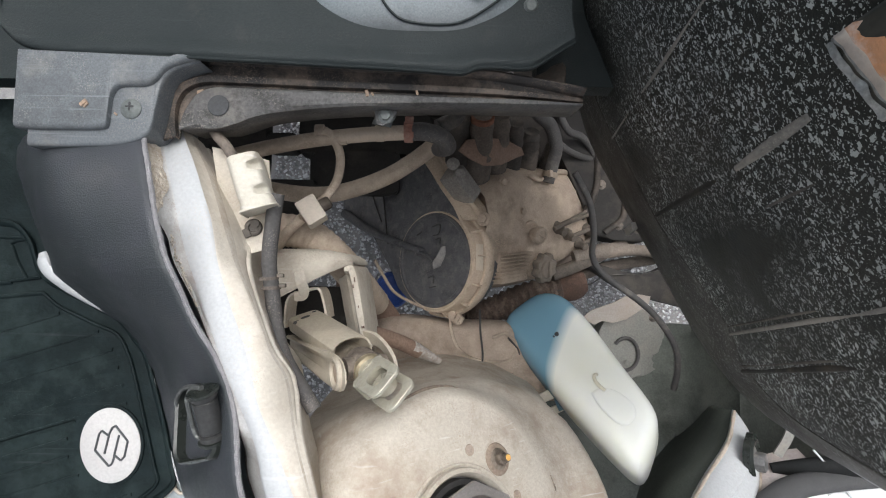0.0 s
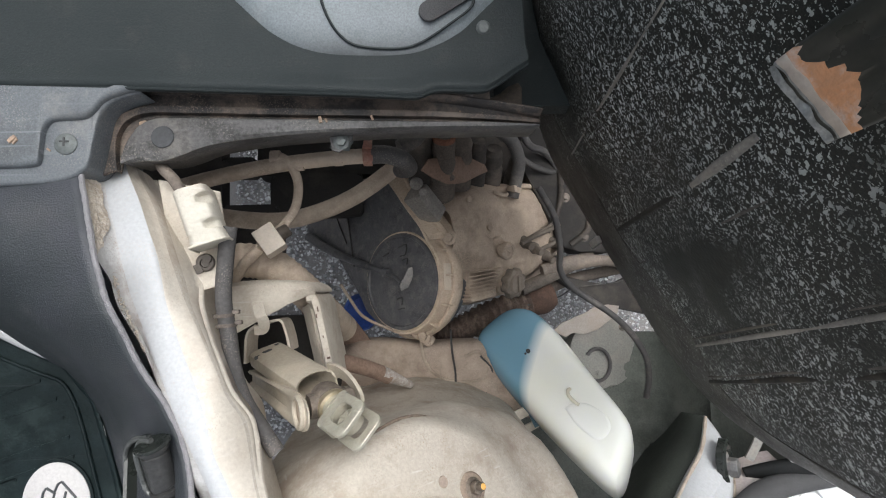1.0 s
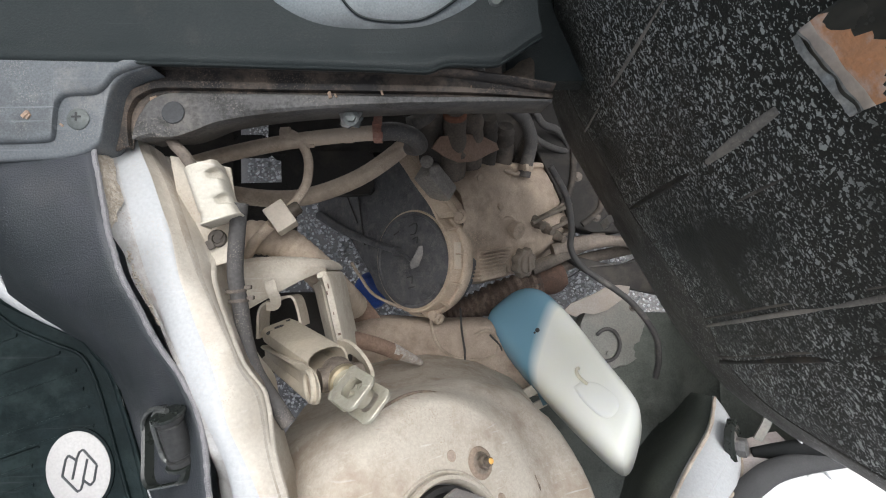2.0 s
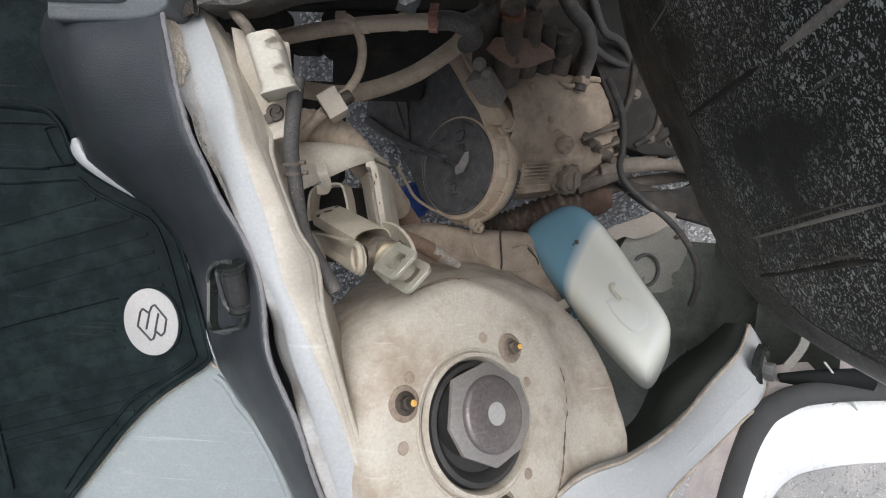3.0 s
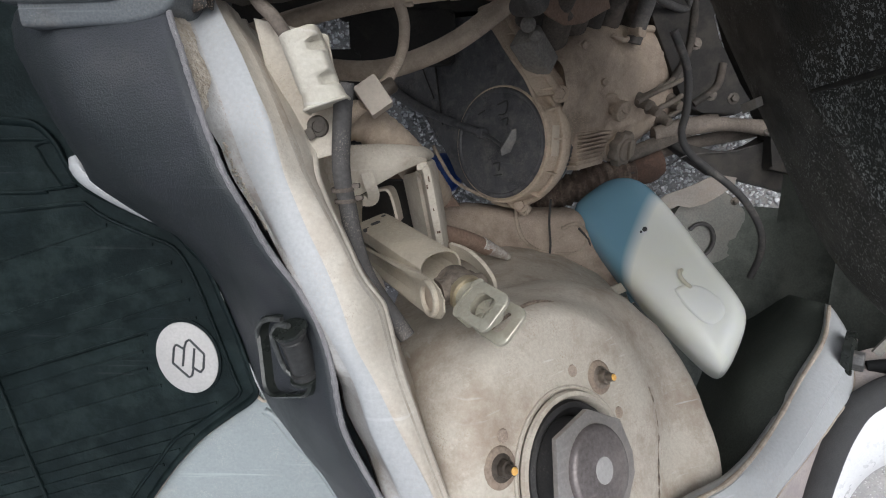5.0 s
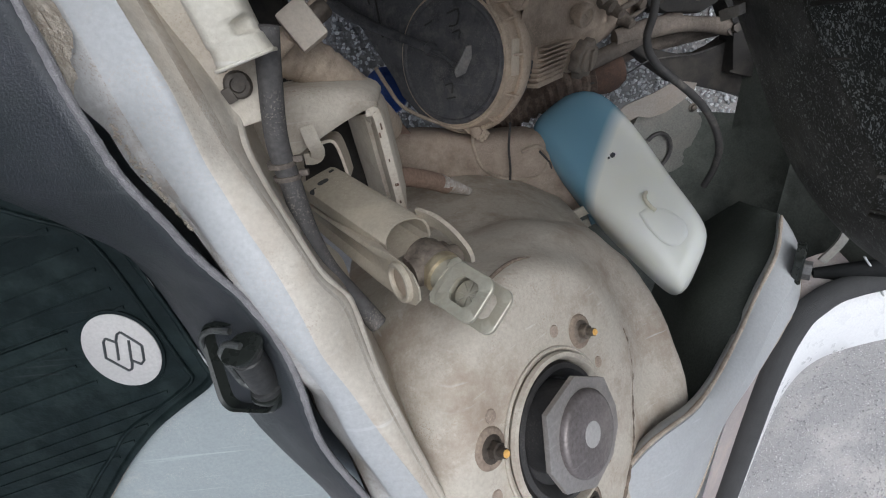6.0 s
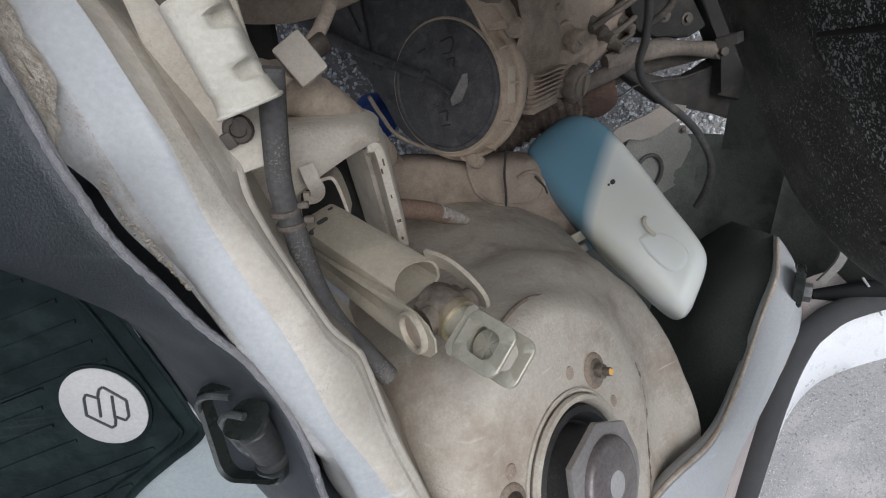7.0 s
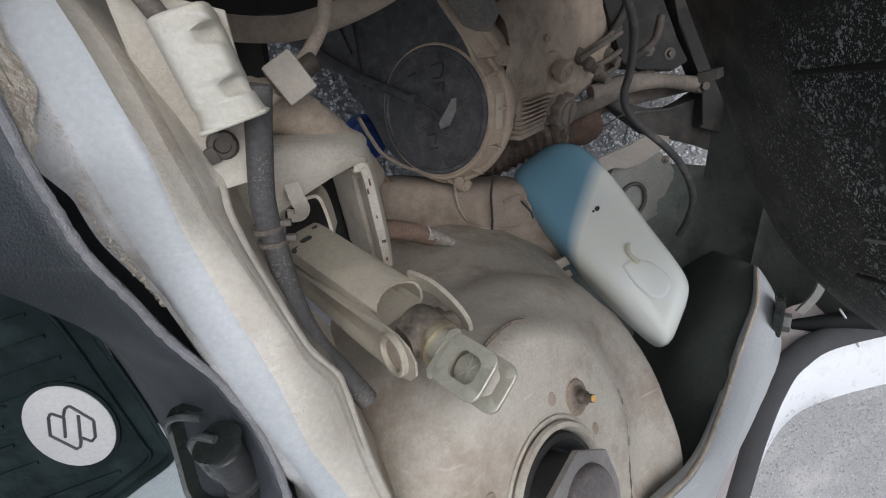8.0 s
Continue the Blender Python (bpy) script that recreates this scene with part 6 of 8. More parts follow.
        turned(bm, [(0, -0.05), (r * 1.15, -0.05), (r * 1.15, -0.006), (r * 0.92, 0), (r * 1.04, h * 0.2), (r * 0.9, h * 0.45), (r * 0.95, h * 0.7), (r * 0.72, h * 0.86), (r * 0.72, h), (0, h)], frame_of(ENGINE @ Vector((u, v, -0.004)), (0.02, 0.62, 0.78)), 20)
        part("intake_stub", bm, tone, th, "grimy intake stub")
    bm = bmesh.new()
    turned(bm, [(0.0135, 0.046), (0.0150, 0.047), (0.0150, 0.053), (0.0135, 0.054)], frame_of(ENGINE @ Vector((-0.006, 0.092, -0.004)), (0.02, 0.62, 0.78)), 20)
    part("stub_clamp", bm, rust, th, "rusty hose clamp on the stub")
    for pts, r in (
        ([(0.040, 0.185, 0.030), (0.0722, 0.1557, 0.034), (0.108, 0.1456, 0.032), (0.133, 0.122, 0.026), (0.138, 0.096, 0.016), (0.137, 0.070, 0.008)], 0.0098),
        ([(0.120, 0.190, 0.030), (0.150, 0.150, 0.034), (0.190, 0.146, 0.036), (0.222, 0.126, 0.038), (0.228, 0.092, 0.030)], 0.0056),
        ([(-0.070, 0.190, 0.030), (-0.060, 0.150, 0.024), (-0.066, 0.120, 0.012), (-0.085, 0.105, 0.0)], 0.0095),
        ([(0.000, 0.200, 0.040), (0.004, 0.165, 0.034), (0.000, 0.140, 0.024)], 0.0075),
        ([(0.090, 0.180, 0.010), (0.150, 0.132, 0.020), (0.200, 0.118, 0.030), (0.250, 0.120, 0.040)], 0.0048),
    ):
        bm = bmesh.new()
        tube(bm, [ENGINE @ Vector(p) for p in pts], r, segs=14)
        part("vacuum_hose", bm, grey_hose, th, "dusty grey vacuum hose")
    # hose union on the cover: band, elbow and its two screws
    bm = bmesh.new()
    turned(bm, [(0.0098, -0.004), (0.0112, -0.004), (0.0112, 0.004), (0.0098, 0.004)], frame_of(ENGINE @ Vector((0.1375, 0.082, 0.012)), ENGINE.to_3x3() @ Vector((0, 1, 0.3))), 22)
    block(bm, ENGINE @ Matrix.Translation((0.126, 0.080, 0.020)), 0.008, 0.010, 0.006, 0.001)
    part("hose_band", bm, engine_alu, th, "dusty band at the end of the hose")
    bm = bmesh.new()
    tube(bm, [at(0.150, 0.085, 0.004), at(0.175, 0.094, 0.008), at(0.205, 0.096, 0.006), at(0.238, 0.094, 0.002)], 0.0042, segs=10)
    tube(bm, [at(0.100, 0.076, 0.002), at(0.112, 0.070, 0.008), at(0.124, 0.074, 0.008)], 0.0032, segs=10)
    part("pipe_union", bm, engine_alu, th, "small dusty pipe along the cover")


stub_dark = mat("grimy_intake", (0.05, 0.042, 0.035), (0.03, 0.026, 0.022), 0.8, dust=(0.14, 0.11, 0.085), amount=0.35, bump=0.2)
stub_dust = mat("dusty_intake", (0.16, 0.13, 0.105), (0.09, 0.074, 0.06), 0.85, scale=50, dust=(0.25, 0.2, 0.155), amount=0.4, bump=0.4, pale=1.15)
rough_alloy = mat("rough_alloy", (0.28, 0.26, 0.235), (0.18, 0.165, 0.145), 0.75, scale=90, bump=0.6, dust=(0.36, 0.3, 0.23), amount=0.35, pale=1.15)
shield_rust = mat("brown_shield", (0.20, 0.125, 0.085), (0.14, 0.088, 0.06), 0.85, dust=(0.22, 0.16, 0.12), amount=0.4, bump=0.2)
cap_dust = mat("dusty_cap", (0.17, 0.135, 0.105), (0.11, 0.09, 0.07), 0.8, dust=(0.30, 0.24, 0.18), amount=0.4, pale=1.2)
build_engine()


def build_timing_cover():
    th = thing("timing_cover", "black belt cover with round lid and a dusty metal flange", "engine cover", (-0.01, 0.08, 0.34))
    c = (0.0, -0.006)
    m = Matrix.Translation((-0.008, 0.083, 0.345)) @ Matrix.Rotation(radians(-42), 4, "Y")

    def ring_at(radius, angle):
        return c[0] + radius * math.cos(radians(angle)), c[1] + radius * math.sin(radians(angle))

    body = [(-0.215, 0.085), (-0.170, 0.060), (-0.127, 0.034), (-0.092, -0.015), (-0.074, -0.046), (-0.045, -0.068)] + [ring_at(0.071, q) for q in range(-108, 58, 8)] + [(0.012, 0.098), (-0.010, 0.132), (-0.035, 0.146), (-0.12, 0.155), (-0.21, 0.15)]
    bm = bmesh.new()
    prism(bm, body, m, -0.055, -0.004, 0.004)
    part("case", bm, cover_black, th, "dusty black moulded case")
    bm = bmesh.new()
    turned(bm, [(0, 0.0015), (0.030, 0.001), (0.0595, 0.0), (0.0610, 0.0022), (0.0625, 0.0026), (0.0645, 0.0018), (0.0660, -0.0015), (0.0665, -0.008)], m @ Matrix.Translation((c[0], c[1], -0.001)), 64)
    lid = part("lid", bm, cover_black, th, "round black lid with a raised edge")
    bm = bmesh.new()
    turned(bm, [(0.0655, -0.0012), (0.0672, -0.0004), (0.0682, -0.0018), (0.0690, -0.006)], m @ Matrix.Translation((c[0], c[1], -0.001)), 64)
    part("lid_rim", bm, flange_dust, lid, "pale dusty rim of the lid")
    # worn embossed marks on the lid, too faint to read
    for stroke in (((0.000, 0.040), (0.014, 0.043), (0.012, 0.030), (0.002, 0.028)), ((0.006, 0.022), (0.015, 0.024), (0.014, 0.016)), ((-0.006, -0.030), (0.004, -0.028), (0.003, -0.038)), ((-0.004, -0.044), (0.007, -0.042)), ((-0.030, 0.030), (-0.020, 0.034))):
        bm = bmesh.new()
        tube(bm, [m @ Vector((x, y, 0.0006)) for x, y in stroke], 0.0009, segs=6, steps=3)
        part("embossed_line", bm, emboss_mat, lid)
    # dusty side wall with an outer bead round the free side
    path = [(-0.034, 0.152), (-0.012, 0.128), (0.014, 0.094), (0.036, 0.068)] + [ring_at(0.0705, q) for q in range(44, -116, -8)]
    pts = smooth_path([(x, y, 0) for x, y in path], 3)
    bm = bmesh.new()
    rings = []
    for i, p in enumerate(pts):
        d = (pts[min(i + 1, len(pts) - 1)] - pts[max(i - 1, 0)]).normalized()
        o = Vector((-d.y, d.x, 0))
        w = wobble((i, 0, 0), 0.7, 0.0005)
        rings.append([m @ (p + o * a + Vector((0, 0, h + w))) for a, h in ((-0.004, -0.05), (-0.004, -0.0045), (-0.002, -0.0025), (0.0005, -0.003), (0.0015, -0.005), (0.0025, -0.0195), (0.0030, -0.0215), (0.0042, -0.0220), (0.0048, -0.0200), (0.0075, -0.0196), (0.0088, -0.0210), (0.0090, -0.030), (0.006, -0.040))])
    loft(bm, rings)
    flange = part("flange", bm, flange_dust, th, "dusty metal side wall and bead round the case", angle=50)
    for q in (30, 4, -26, -52, -80):
        x, y = ring_at(0.078, q)
        bm = bmesh.new()
        prism(bm, [(-0.0085, -0.0215), (0.0035, -0.0215), (0.000, -0.013), (-0.0075, -0.0045)], m @ Matrix.Translation((x, y, 0)) @ Matrix.Rotation(radians(q), 4, "Z") @ Matrix.Rotation(radians(90), 4, "X"), -0.001, 0.001, 0.0004)
        part("web", bm, flange_dust, flange)
    inner = smooth_path([(-0.036, 0.153, -0.0032), (-0.012, 0.128, -0.0032), (0.014, 0.094, -0.0032), (0.036, 0.067, -0.0032), (0.053, 0.046, -0.0040)], 6)
    outer = smooth_path([(-0.008, 0.158, -0.009), (0.0106, 0.1285, -0.011), (0.033, 0.0990, -0.015), (0.055, 0.0700, -0.018), (0.0720, 0.0480, -0.020)], 6)
    bm = bmesh.new()
    loft(bm, [[m @ p, m @ (p.lerp(q, 0.15) + Vector((0, 0, 0.0012))), m @ (p.lerp(q, 0.55) + Vector((0, 0, 0.0015 + wobble((i, 2, 0), 0.5, 0.0008)))), m @ q, m @ (q + Vector((0.004, 0.003, -0.016))), m @ (p + Vector((0, 0, -0.02)))] for i, (p, q) in enumerate(zip(inner, outer))])
    part("side_plate", bm, flange_dust, th, "wide dusty plate beside the case", angle=50)
    bm = bmesh.new()
    tube(bm, [m @ (q + Vector((0, 0, 0.0015))) for q in outer[::3]], lambda t: 0.0036 + 0.0010 * t, segs=12, steps=4)
    part("bar", bm, flange_dust, flange, "raised dusty bar along the plate")
    for k in (8, 13, 18, 22):
        p, q = inner[k], outer[k]
        bm = bmesh.new()
        tube(bm, [m @ (q + Vector((0, 0, 0.002))), m @ (q.lerp(p, 0.35) + Vector((0, 0, 0.0022))), m @ (q.lerp(p, 0.75) + Vector((0, 0, 0.0008)))], lambda t: 0.0022 - 0.0016 * t, segs=8, steps=4)
        part("web", bm, flange_dust, flange)
    turn = m.to_3x3()
    bm = bmesh.new()
    block(bm, frame_of(m @ Vector((0.0730, -0.003, -0.0118)), turn @ Vector((0.99, 0, 0.09)), turn @ Vector((0, 1, 0))), 0.034, 0.0125, 0.0008, 0.0002)
    part("sticker", bm, label_mat, flange, "faded plain label on the side wall")
    for x, y in ((0.0715, 0.0480), (0.0220, -0.0800)):
        hex_bolt("flange_bolt", m @ Vector((x, y, -0.0215)), turn @ Vector((0.3, 0, 0.9)), 0.0062, th, engine_alu, "dusty hexagon bolt")
    # knob with a bent wing tab on a short rod
    bm = bmesh.new()
    turned(bm, [(0, -0.002), (0.0068, -0.002), (0.0068, 0.006), (0.004, 0.0095), (0, 0.0095)], m @ Matrix.Translation((-0.021, 0.007, 0.001)), 18)
    tube(bm, [m @ Vector(p) for p in ((-0.021, 0.007, 0.006), (0.004, 0.000, 0.014), (0.026, -0.008, 0.025))], 0.0024, segs=10)
    knob = part("knob", bm, cover_black, th)
    bm = bmesh.new()
    prism(bm, [(-0.014, -0.009), (-0.004, -0.011), (0.009, -0.002), (0.015, 0.008), (0.010, 0.010), (0.000, 0.004), (-0.012, -0.002)], frame_of(m @ Vector((0.036, -0.004, 0.026)), (0.1, -0.2, 0.97), (0.8, 0.5, 0.1)), -0.0011, 0.0011, 0.0005)
    part("wing_tab", bm, wing_grey, knob, "bent grey wing tab")
    bm = bmesh.new()
    tube(bm, [m @ Vector(p) for p in ((-0.20, 0.075, 0.002), (-0.140, 0.046, 0.004), (-0.085, 0.026, 0.003), (-0.021, 0.007, 0.005))], lambda t: 0.0075 - 0.0035 * t, segs=12)
    part("lever", bm, cover_black, th, "long black lever across the case")
    bm = bmesh.new()
    tube(bm, [m @ Vector(p) for p in ((-0.118, 0.145, -0.003), (-0.108, 0.09, -0.003), (-0.096, 0.02, -0.003))], 0.0011, segs=6)
    tube(bm, [m @ Vector(p) for p in ((-0.145, 0.145, -0.003), (-0.135, 0.10, -0.003), (-0.112, 0.055, -0.003))], 0.0008, segs=6)
    part("edge_line", bm, emboss_mat, th, "pale dusty moulding line")


emboss_mat = mat("emboss_dust", (0.075, 0.07, 0.066), (0.045, 0.043, 0.042), 0.8, pale=1.1)
wing_grey = mat("worn_wing_steel", (0.15, 0.145, 0.135), (0.10, 0.095, 0.09), 0.55, metal=0.3, scale=80, dust=(0.24, 0.2, 0.16), amount=0.35)
label_mat = mat("faded_label", (0.42, 0.36, 0.28), (0.36, 0.3, 0.22), 0.7, bump=0.03)
build_timing_cover()


def single(name, label, category, bm, material, at, part_name="body", group=""):
    th = thing(name, label, category, at, group)
    part(part_name, bm, material, th)
    return th


bellows_rust = mat("dark_bellows", (0.105, 0.068, 0.05), (0.05, 0.036, 0.028), 0.85, scale=90, dust=(0.2, 0.15, 0.11), amount=0.35, dust_scale=60, bump=0.5)
flange_rust = mat("flange_rust", (0.095, 0.05, 0.032), (0.05, 0.03, 0.022), 0.9, scale=70, dust=(0.2, 0.12, 0.08), amount=0.3, bump=0.6)
bm = bmesh.new()
tube(bm, [(0.02, -0.010, 0.215), (0.076, -0.003, 0.22), (0.140, 0.024, 0.22), (0.212, 0.042, 0.218)], lambda t: 0.0215 * (1 + 0.10 * math.sin(t * 110)), segs=20, steps=24)
single("bellows_pipe", "rusty brown corrugated pipe under the engine", "pipe", bm, bellows_rust, (0.12, 0.02, 0.24))
bm = bmesh.new()
turned(bm, [(0, -0.02), (0.024, -0.02), (0.027, 0.0), (0.024, 0.012), (0.018, 0.022), (0, 0.024)], frame_of((0.218, 0.045, 0.218), (0.93, 0.25, 0.05)), 22)
single("exhaust_flange", "rusty brown exhaust flange", "pipe", bm, flange_rust, (0.2, 0.04, 0.25))
bm = bmesh.new()
tube(bm, [(0.180, 0.060, 0.245), (0.216, 0.074, 0.243), (0.264, 0.096, 0.24), (0.300, 0.112, 0.235)], 0.0105, segs=18)
single("coolant_pipe", "dusty alloy coolant pipe beside the engine", "pipe", bm, stub_dust, (0.25, 0.1, 0.29))
bm = bmesh.new()
tube(bm, [(0.215, 0.050, 0.20), (0.27, 0.072, 0.198), (0.34, 0.086, 0.195), (0.42, 0.10, 0.19)], 0.0095, segs=16)
single("return_pipe", "dusty brown pipe below the coolant pipe", "pipe", bm, stub_dust, (0.32, 0.08, 0.19))


# ---- hoses and wires over the bay ----
def build_heater_hose():
    th = thing("heater_hose", "dusty brown heater hose with an orange spring clamp", "hose", (-0.12, 0.2, 0.52))
    bm = bmesh.new()
    tube(bm, [(-0.27, 0.143, 0.55), (-0.225, 0.157, 0.552), (-0.17, 0.1715, 0.554), (-0.115, 0.182, 0.555), (-0.06, 0.1880, 0.555), (-0.022, 0.190, 0.555)], 0.0070, segs=18)
    part("upper_hose", bm, hose_rubber, th, "dusty upper hose")
    bm = bmesh.new()
    tube(bm, [(-0.032, 0.190, 0.555), (-0.012, 0.191, 0.554), (0.004, 0.188, 0.546), (0.010, 0.186, 0.526), (0.006, 0.190, 0.50), (0.0, 0.198, 0.47)], 0.0086, segs=18)
    part("elbow", bm, grey_hose, th, "grey rubber elbow")
    bm = bmesh.new()
    tube(bm, [(0.004, 0.220, 0.45), (-0.015, 0.204, 0.436), (-0.059, 0.176, 0.43), (-0.107, 0.157, 0.43), (-0.148, 0.150, 0.432), (-0.20, 0.154, 0.44), (-0.25, 0.165, 0.45)], 0.0100, segs=18)
    part("lower_hose", bm, hose_rubber, th, "dusty lower hose")
    bm = bmesh.new()
    turned(bm, [(0.0084, -0.003), (0.0098, -0.003), (0.0098, 0.003), (0.0084, 0.003)], frame_of((-0.027, 0.190, 0.555), (1, 0.02, 0)), 26)
    turned(bm, [(0.0084, 0.006), (0.0098, 0.006), (0.0098, 0.010), (0.0084, 0.010)], frame_of((-0.038, 0.1900, 0.555), (1, 0.02, 0)), 22)
    clamp = part("clamp", bm, orange_clip, th, "orange spring clamp")
    bm = bmesh.new()
    block(bm, Matrix.Translation((-0.027, 0.1985, 0.5630)) @ Matrix.Rotation(radians(-35), 4, "X"), 0.008, 0.012, 0.0015, 0.0004)
    block(bm, Matrix.Translation((-0.027, 0.184, 0.5665)), 0.009, 0.006, 0.0015, 0.0004)
    part("clamp_ear", bm, orange_clip, clamp)
    for x in (-0.055, -0.112):
        bm = bmesh.new()
        turned(bm, [(0.0070, -0.004), (0.0078, -0.004), (0.0078, 0.004), (0.0070, 0.004)], frame_of((x, 0.1885, 0.555), (1, 0.03, 0)), 22)
        part("band", bm, hose_rubber, th)


build_heater_hose()
th = thing("hose_bracket", "grey steel hose bracket with a hexagon bolt under the console", "bracket", (-0.055, 0.205, 0.575))
bm = bmesh.new()
prism(bm, [(-0.014, -0.012), (0.008, -0.016), (0.014, 0.004), (0.012, 0.014), (-0.004, 0.012)], frame_of((-0.050, 0.203, 0.570), (0, -0.35, 0.93), (1, 0, 0)) @ Matrix.Diagonal((0.8, 0.8, 1, 1)), -0.0012, 0.0012, 0.0006)
part("plate", bm, screw_grey, th)
hex_bolt("bolt", (-0.0465, 0.2015, 0.5715), (0, -0.35, 0.93), 0.0052, th, screw_grey)
bm = bmesh.new()
block(bm, Matrix.Translation((-0.055, 0.186, 0.556)) @ Matrix.Rotation(radians(30), 4, "X"), 0.024, 0.006, 0.0015, 0.0004)
part("lip", bm, engine_alu, th)


def build_tee():
    th = thing("vent_tube", "thin dusty rubber vent tube with a cream plastic block", "tube", (-0.10, 0.15, 0.54))
    bm = bmesh.new()
    tube(bm, [(-0.107, 0.189, 0.560), (-0.099, 0.183, 0.558), (-0.094, 0.168, 0.548), (-0.097, 0.147, 0.543), (-0.106, 0.130, 0.545), (-0.113, 0.122, 0.547)], 0.0043, segs=14)
    part("tube", bm, hose_rubber, th)
    bm = bmesh.new()
    tube(bm, [(-0.099, 0.180, 0.555), (-0.090, 0.178, 0.557), (-0.086, 0.178, 0.558)], 0.0018, segs=8)
    part("nib", bm, hose_rubber, th)
    m = frame_of((-0.1195, 0.1135, 0.549), (0.15, 0.1, 0.98), (0.80, 0.55, -0.2))
    bm = bmesh.new()
    block(bm, m, 0.020, 0.026, 0.020, 0.0022)
    part("plastic_block", bm, cream_block, th, "dusty cream plastic valve block")
    bm = bmesh.new()
    turned(bm, [(0, 0), (0.0066, 0), (0.0066, 0.010), (0.0052, 0.012), (0, 0.012)], frame_of(m @ Vector((0.008, 0.0, 0.0)), m.to_3x3() @ Vector((1, 0, 0))), 16)
    part("collar", bm, rust_nut, th, "brown collar on the tube")
    bm = bmesh.new()
    tube(bm, [m @ Vector((-0.010, 0, -0.002)), (-0.145, 0.094, 0.54), (-0.160, 0.078, 0.53), (-0.19, 0.055, 0.52), (-0.24, 0.03, 0.51)], 0.0052, segs=14)
    part("lower_tube", bm, hose_rubber, th)


build_tee()


def build_wiring_box():
    th = thing("wiring_cover", "cream plastic wiring cover clipped to the rail", "cover", (-0.127, 0.117, 0.68))
    m = frame_of((-0.1315, 0.1180, 0.664), (0.16, 0.02, 0.98), (0.93, 0.30, 0)) @ Matrix.Diagonal((0.72, 0.67, 0.85, 1))
    bm = bmesh.new()
    rings = []
    for k in range(49):
        y = 0.030 - 0.060 * k / 48
        w = 0.030 + 0.0045 * max(0.0, (-0.016 - y) / 0.014) ** 1.5 - 0.005 * max(0.0, (y - 0.0275) / 0.0025)
        h = 0.012 - 0.0015 * max(0.0, (-0.016 - y) / 0.014) - 0.006 * max(0.0, (y - 0.0275) / 0.0025) ** 2
        cut = 0.0
        for at in (0.014, -0.013):
            q = max(0.0, min(1.0, (0.0062 - abs(y - at)) / 0.003))
            cut = max(cut, 0.0085 * q * q * (3 - 2 * q))
        o, n = 0.001 * (y < -0.018), cut / 0.0085
        rings.append([m @ Vector(p) for p in ((-w / 2 + o, y, -0.022), (-w / 2 + o, y, h * 0.5), (-w / 2 + 0.003 + o, y, h * 0.88), (-w / 2 + 0.006 + o, y, h), (w / 2 - 0.0055 + o - cut, y, h), (w / 2 - 0.0035 + o - cut, y, h * 0.9), (w / 2 - 0.0022 + o - cut * 0.85, y, h * (0.8 - 0.35 * n)), (w / 2 - 0.0015 + o - cut * 0.15, y, h * (0.65 - 0.35 * n)), (w / 2 + o, y, h * (0.4 - 0.3 * n)), (w / 2 + o, y, -0.022))])
    loft(bm, rings)
    shell = part("shell", bm, box_cream, th, "cream plastic shell with two scooped notches", angle=60)
    bm = bmesh.new()
    tube(bm, [m @ Vector(p) for p in ((-0.0165, -0.0302, -0.02), (-0.0165, -0.0302, 0.004), (-0.0135, -0.0302, 0.0095), (0.0, -0.0302, 0.0108), (0.0135, -0.0302, 0.0098), (0.0178, -0.0302, 0.003), (0.0182, -0.0302, -0.02))], 0.0009, segs=8, steps=4)
    part("lower_lip", bm, box_cream, shell, "thin lower lip of the shell")
    th = thing("cable_sleeve", "grey rubber cable sleeve running down beside the rail", "sleeve", (-0.12, 0.03, 0.64))
    bm = bmesh.new()
    tube(bm, [(-0.117, 0.112, 0.652), (-0.120, 0.090, 0.650), (-0.123, 0.062, 0.646), (-0.121, 0.038, 0.642), (-0.116, 0.012, 0.645), (-0.108, -0.008, 0.649), (-0.095, -0.028, 0.651), (-0.0845, -0.044, 0.652)], 0.0056, segs=16)
    part("sleeve", bm, grey_hose, th)
    for p, d in (((-0.1235, 0.050, 0.6435), (0.05, -1, -0.1)), ((-0.122, 0.0425, 0.6425), (0.05, -1, 0))):
        bm = bmesh.new()
        turned(bm, [(0.0062, -0.0012), (0.0071, -0.0012), (0.0071, 0.0012), (0.0062, 0.0012)], frame_of(p, d), 18)
        block(bm, Matrix.Translation(Vector(p) + Vector((0.0085, 0.002, 0.000))), 0.005, 0.003, 0.004, 0.0008)
        part("clip", bm, stub_dust, th, "dusty wire cable clip")
    th = thing("inlet_sleeve", "dusty rubber sleeve entering the wiring cover", "sleeve", (-0.16, 0.16, 0.66))
    bm = bmesh.new()
    tube(bm, [(-0.215, 0.215, 0.590), (-0.186, 0.185, 0.628), (-0.166, 0.158, 0.648), (-0.154, 0.146, 0.655), (-0.145, 0.132, 0.655)], 0.0040, segs=14)
    part("sleeve", bm, stub_dust, th)


box_cream = mat("yellowed_cream_plastic", (0.53, 0.50, 0.42), (0.46, 0.42, 0.33), 0.55, dust=(0.34, 0.265, 0.19), amount=0.34, dust_scale=45, bump=0.15, specks=0.6, scratch=0.4, pale=1.15)
build_wiring_box()


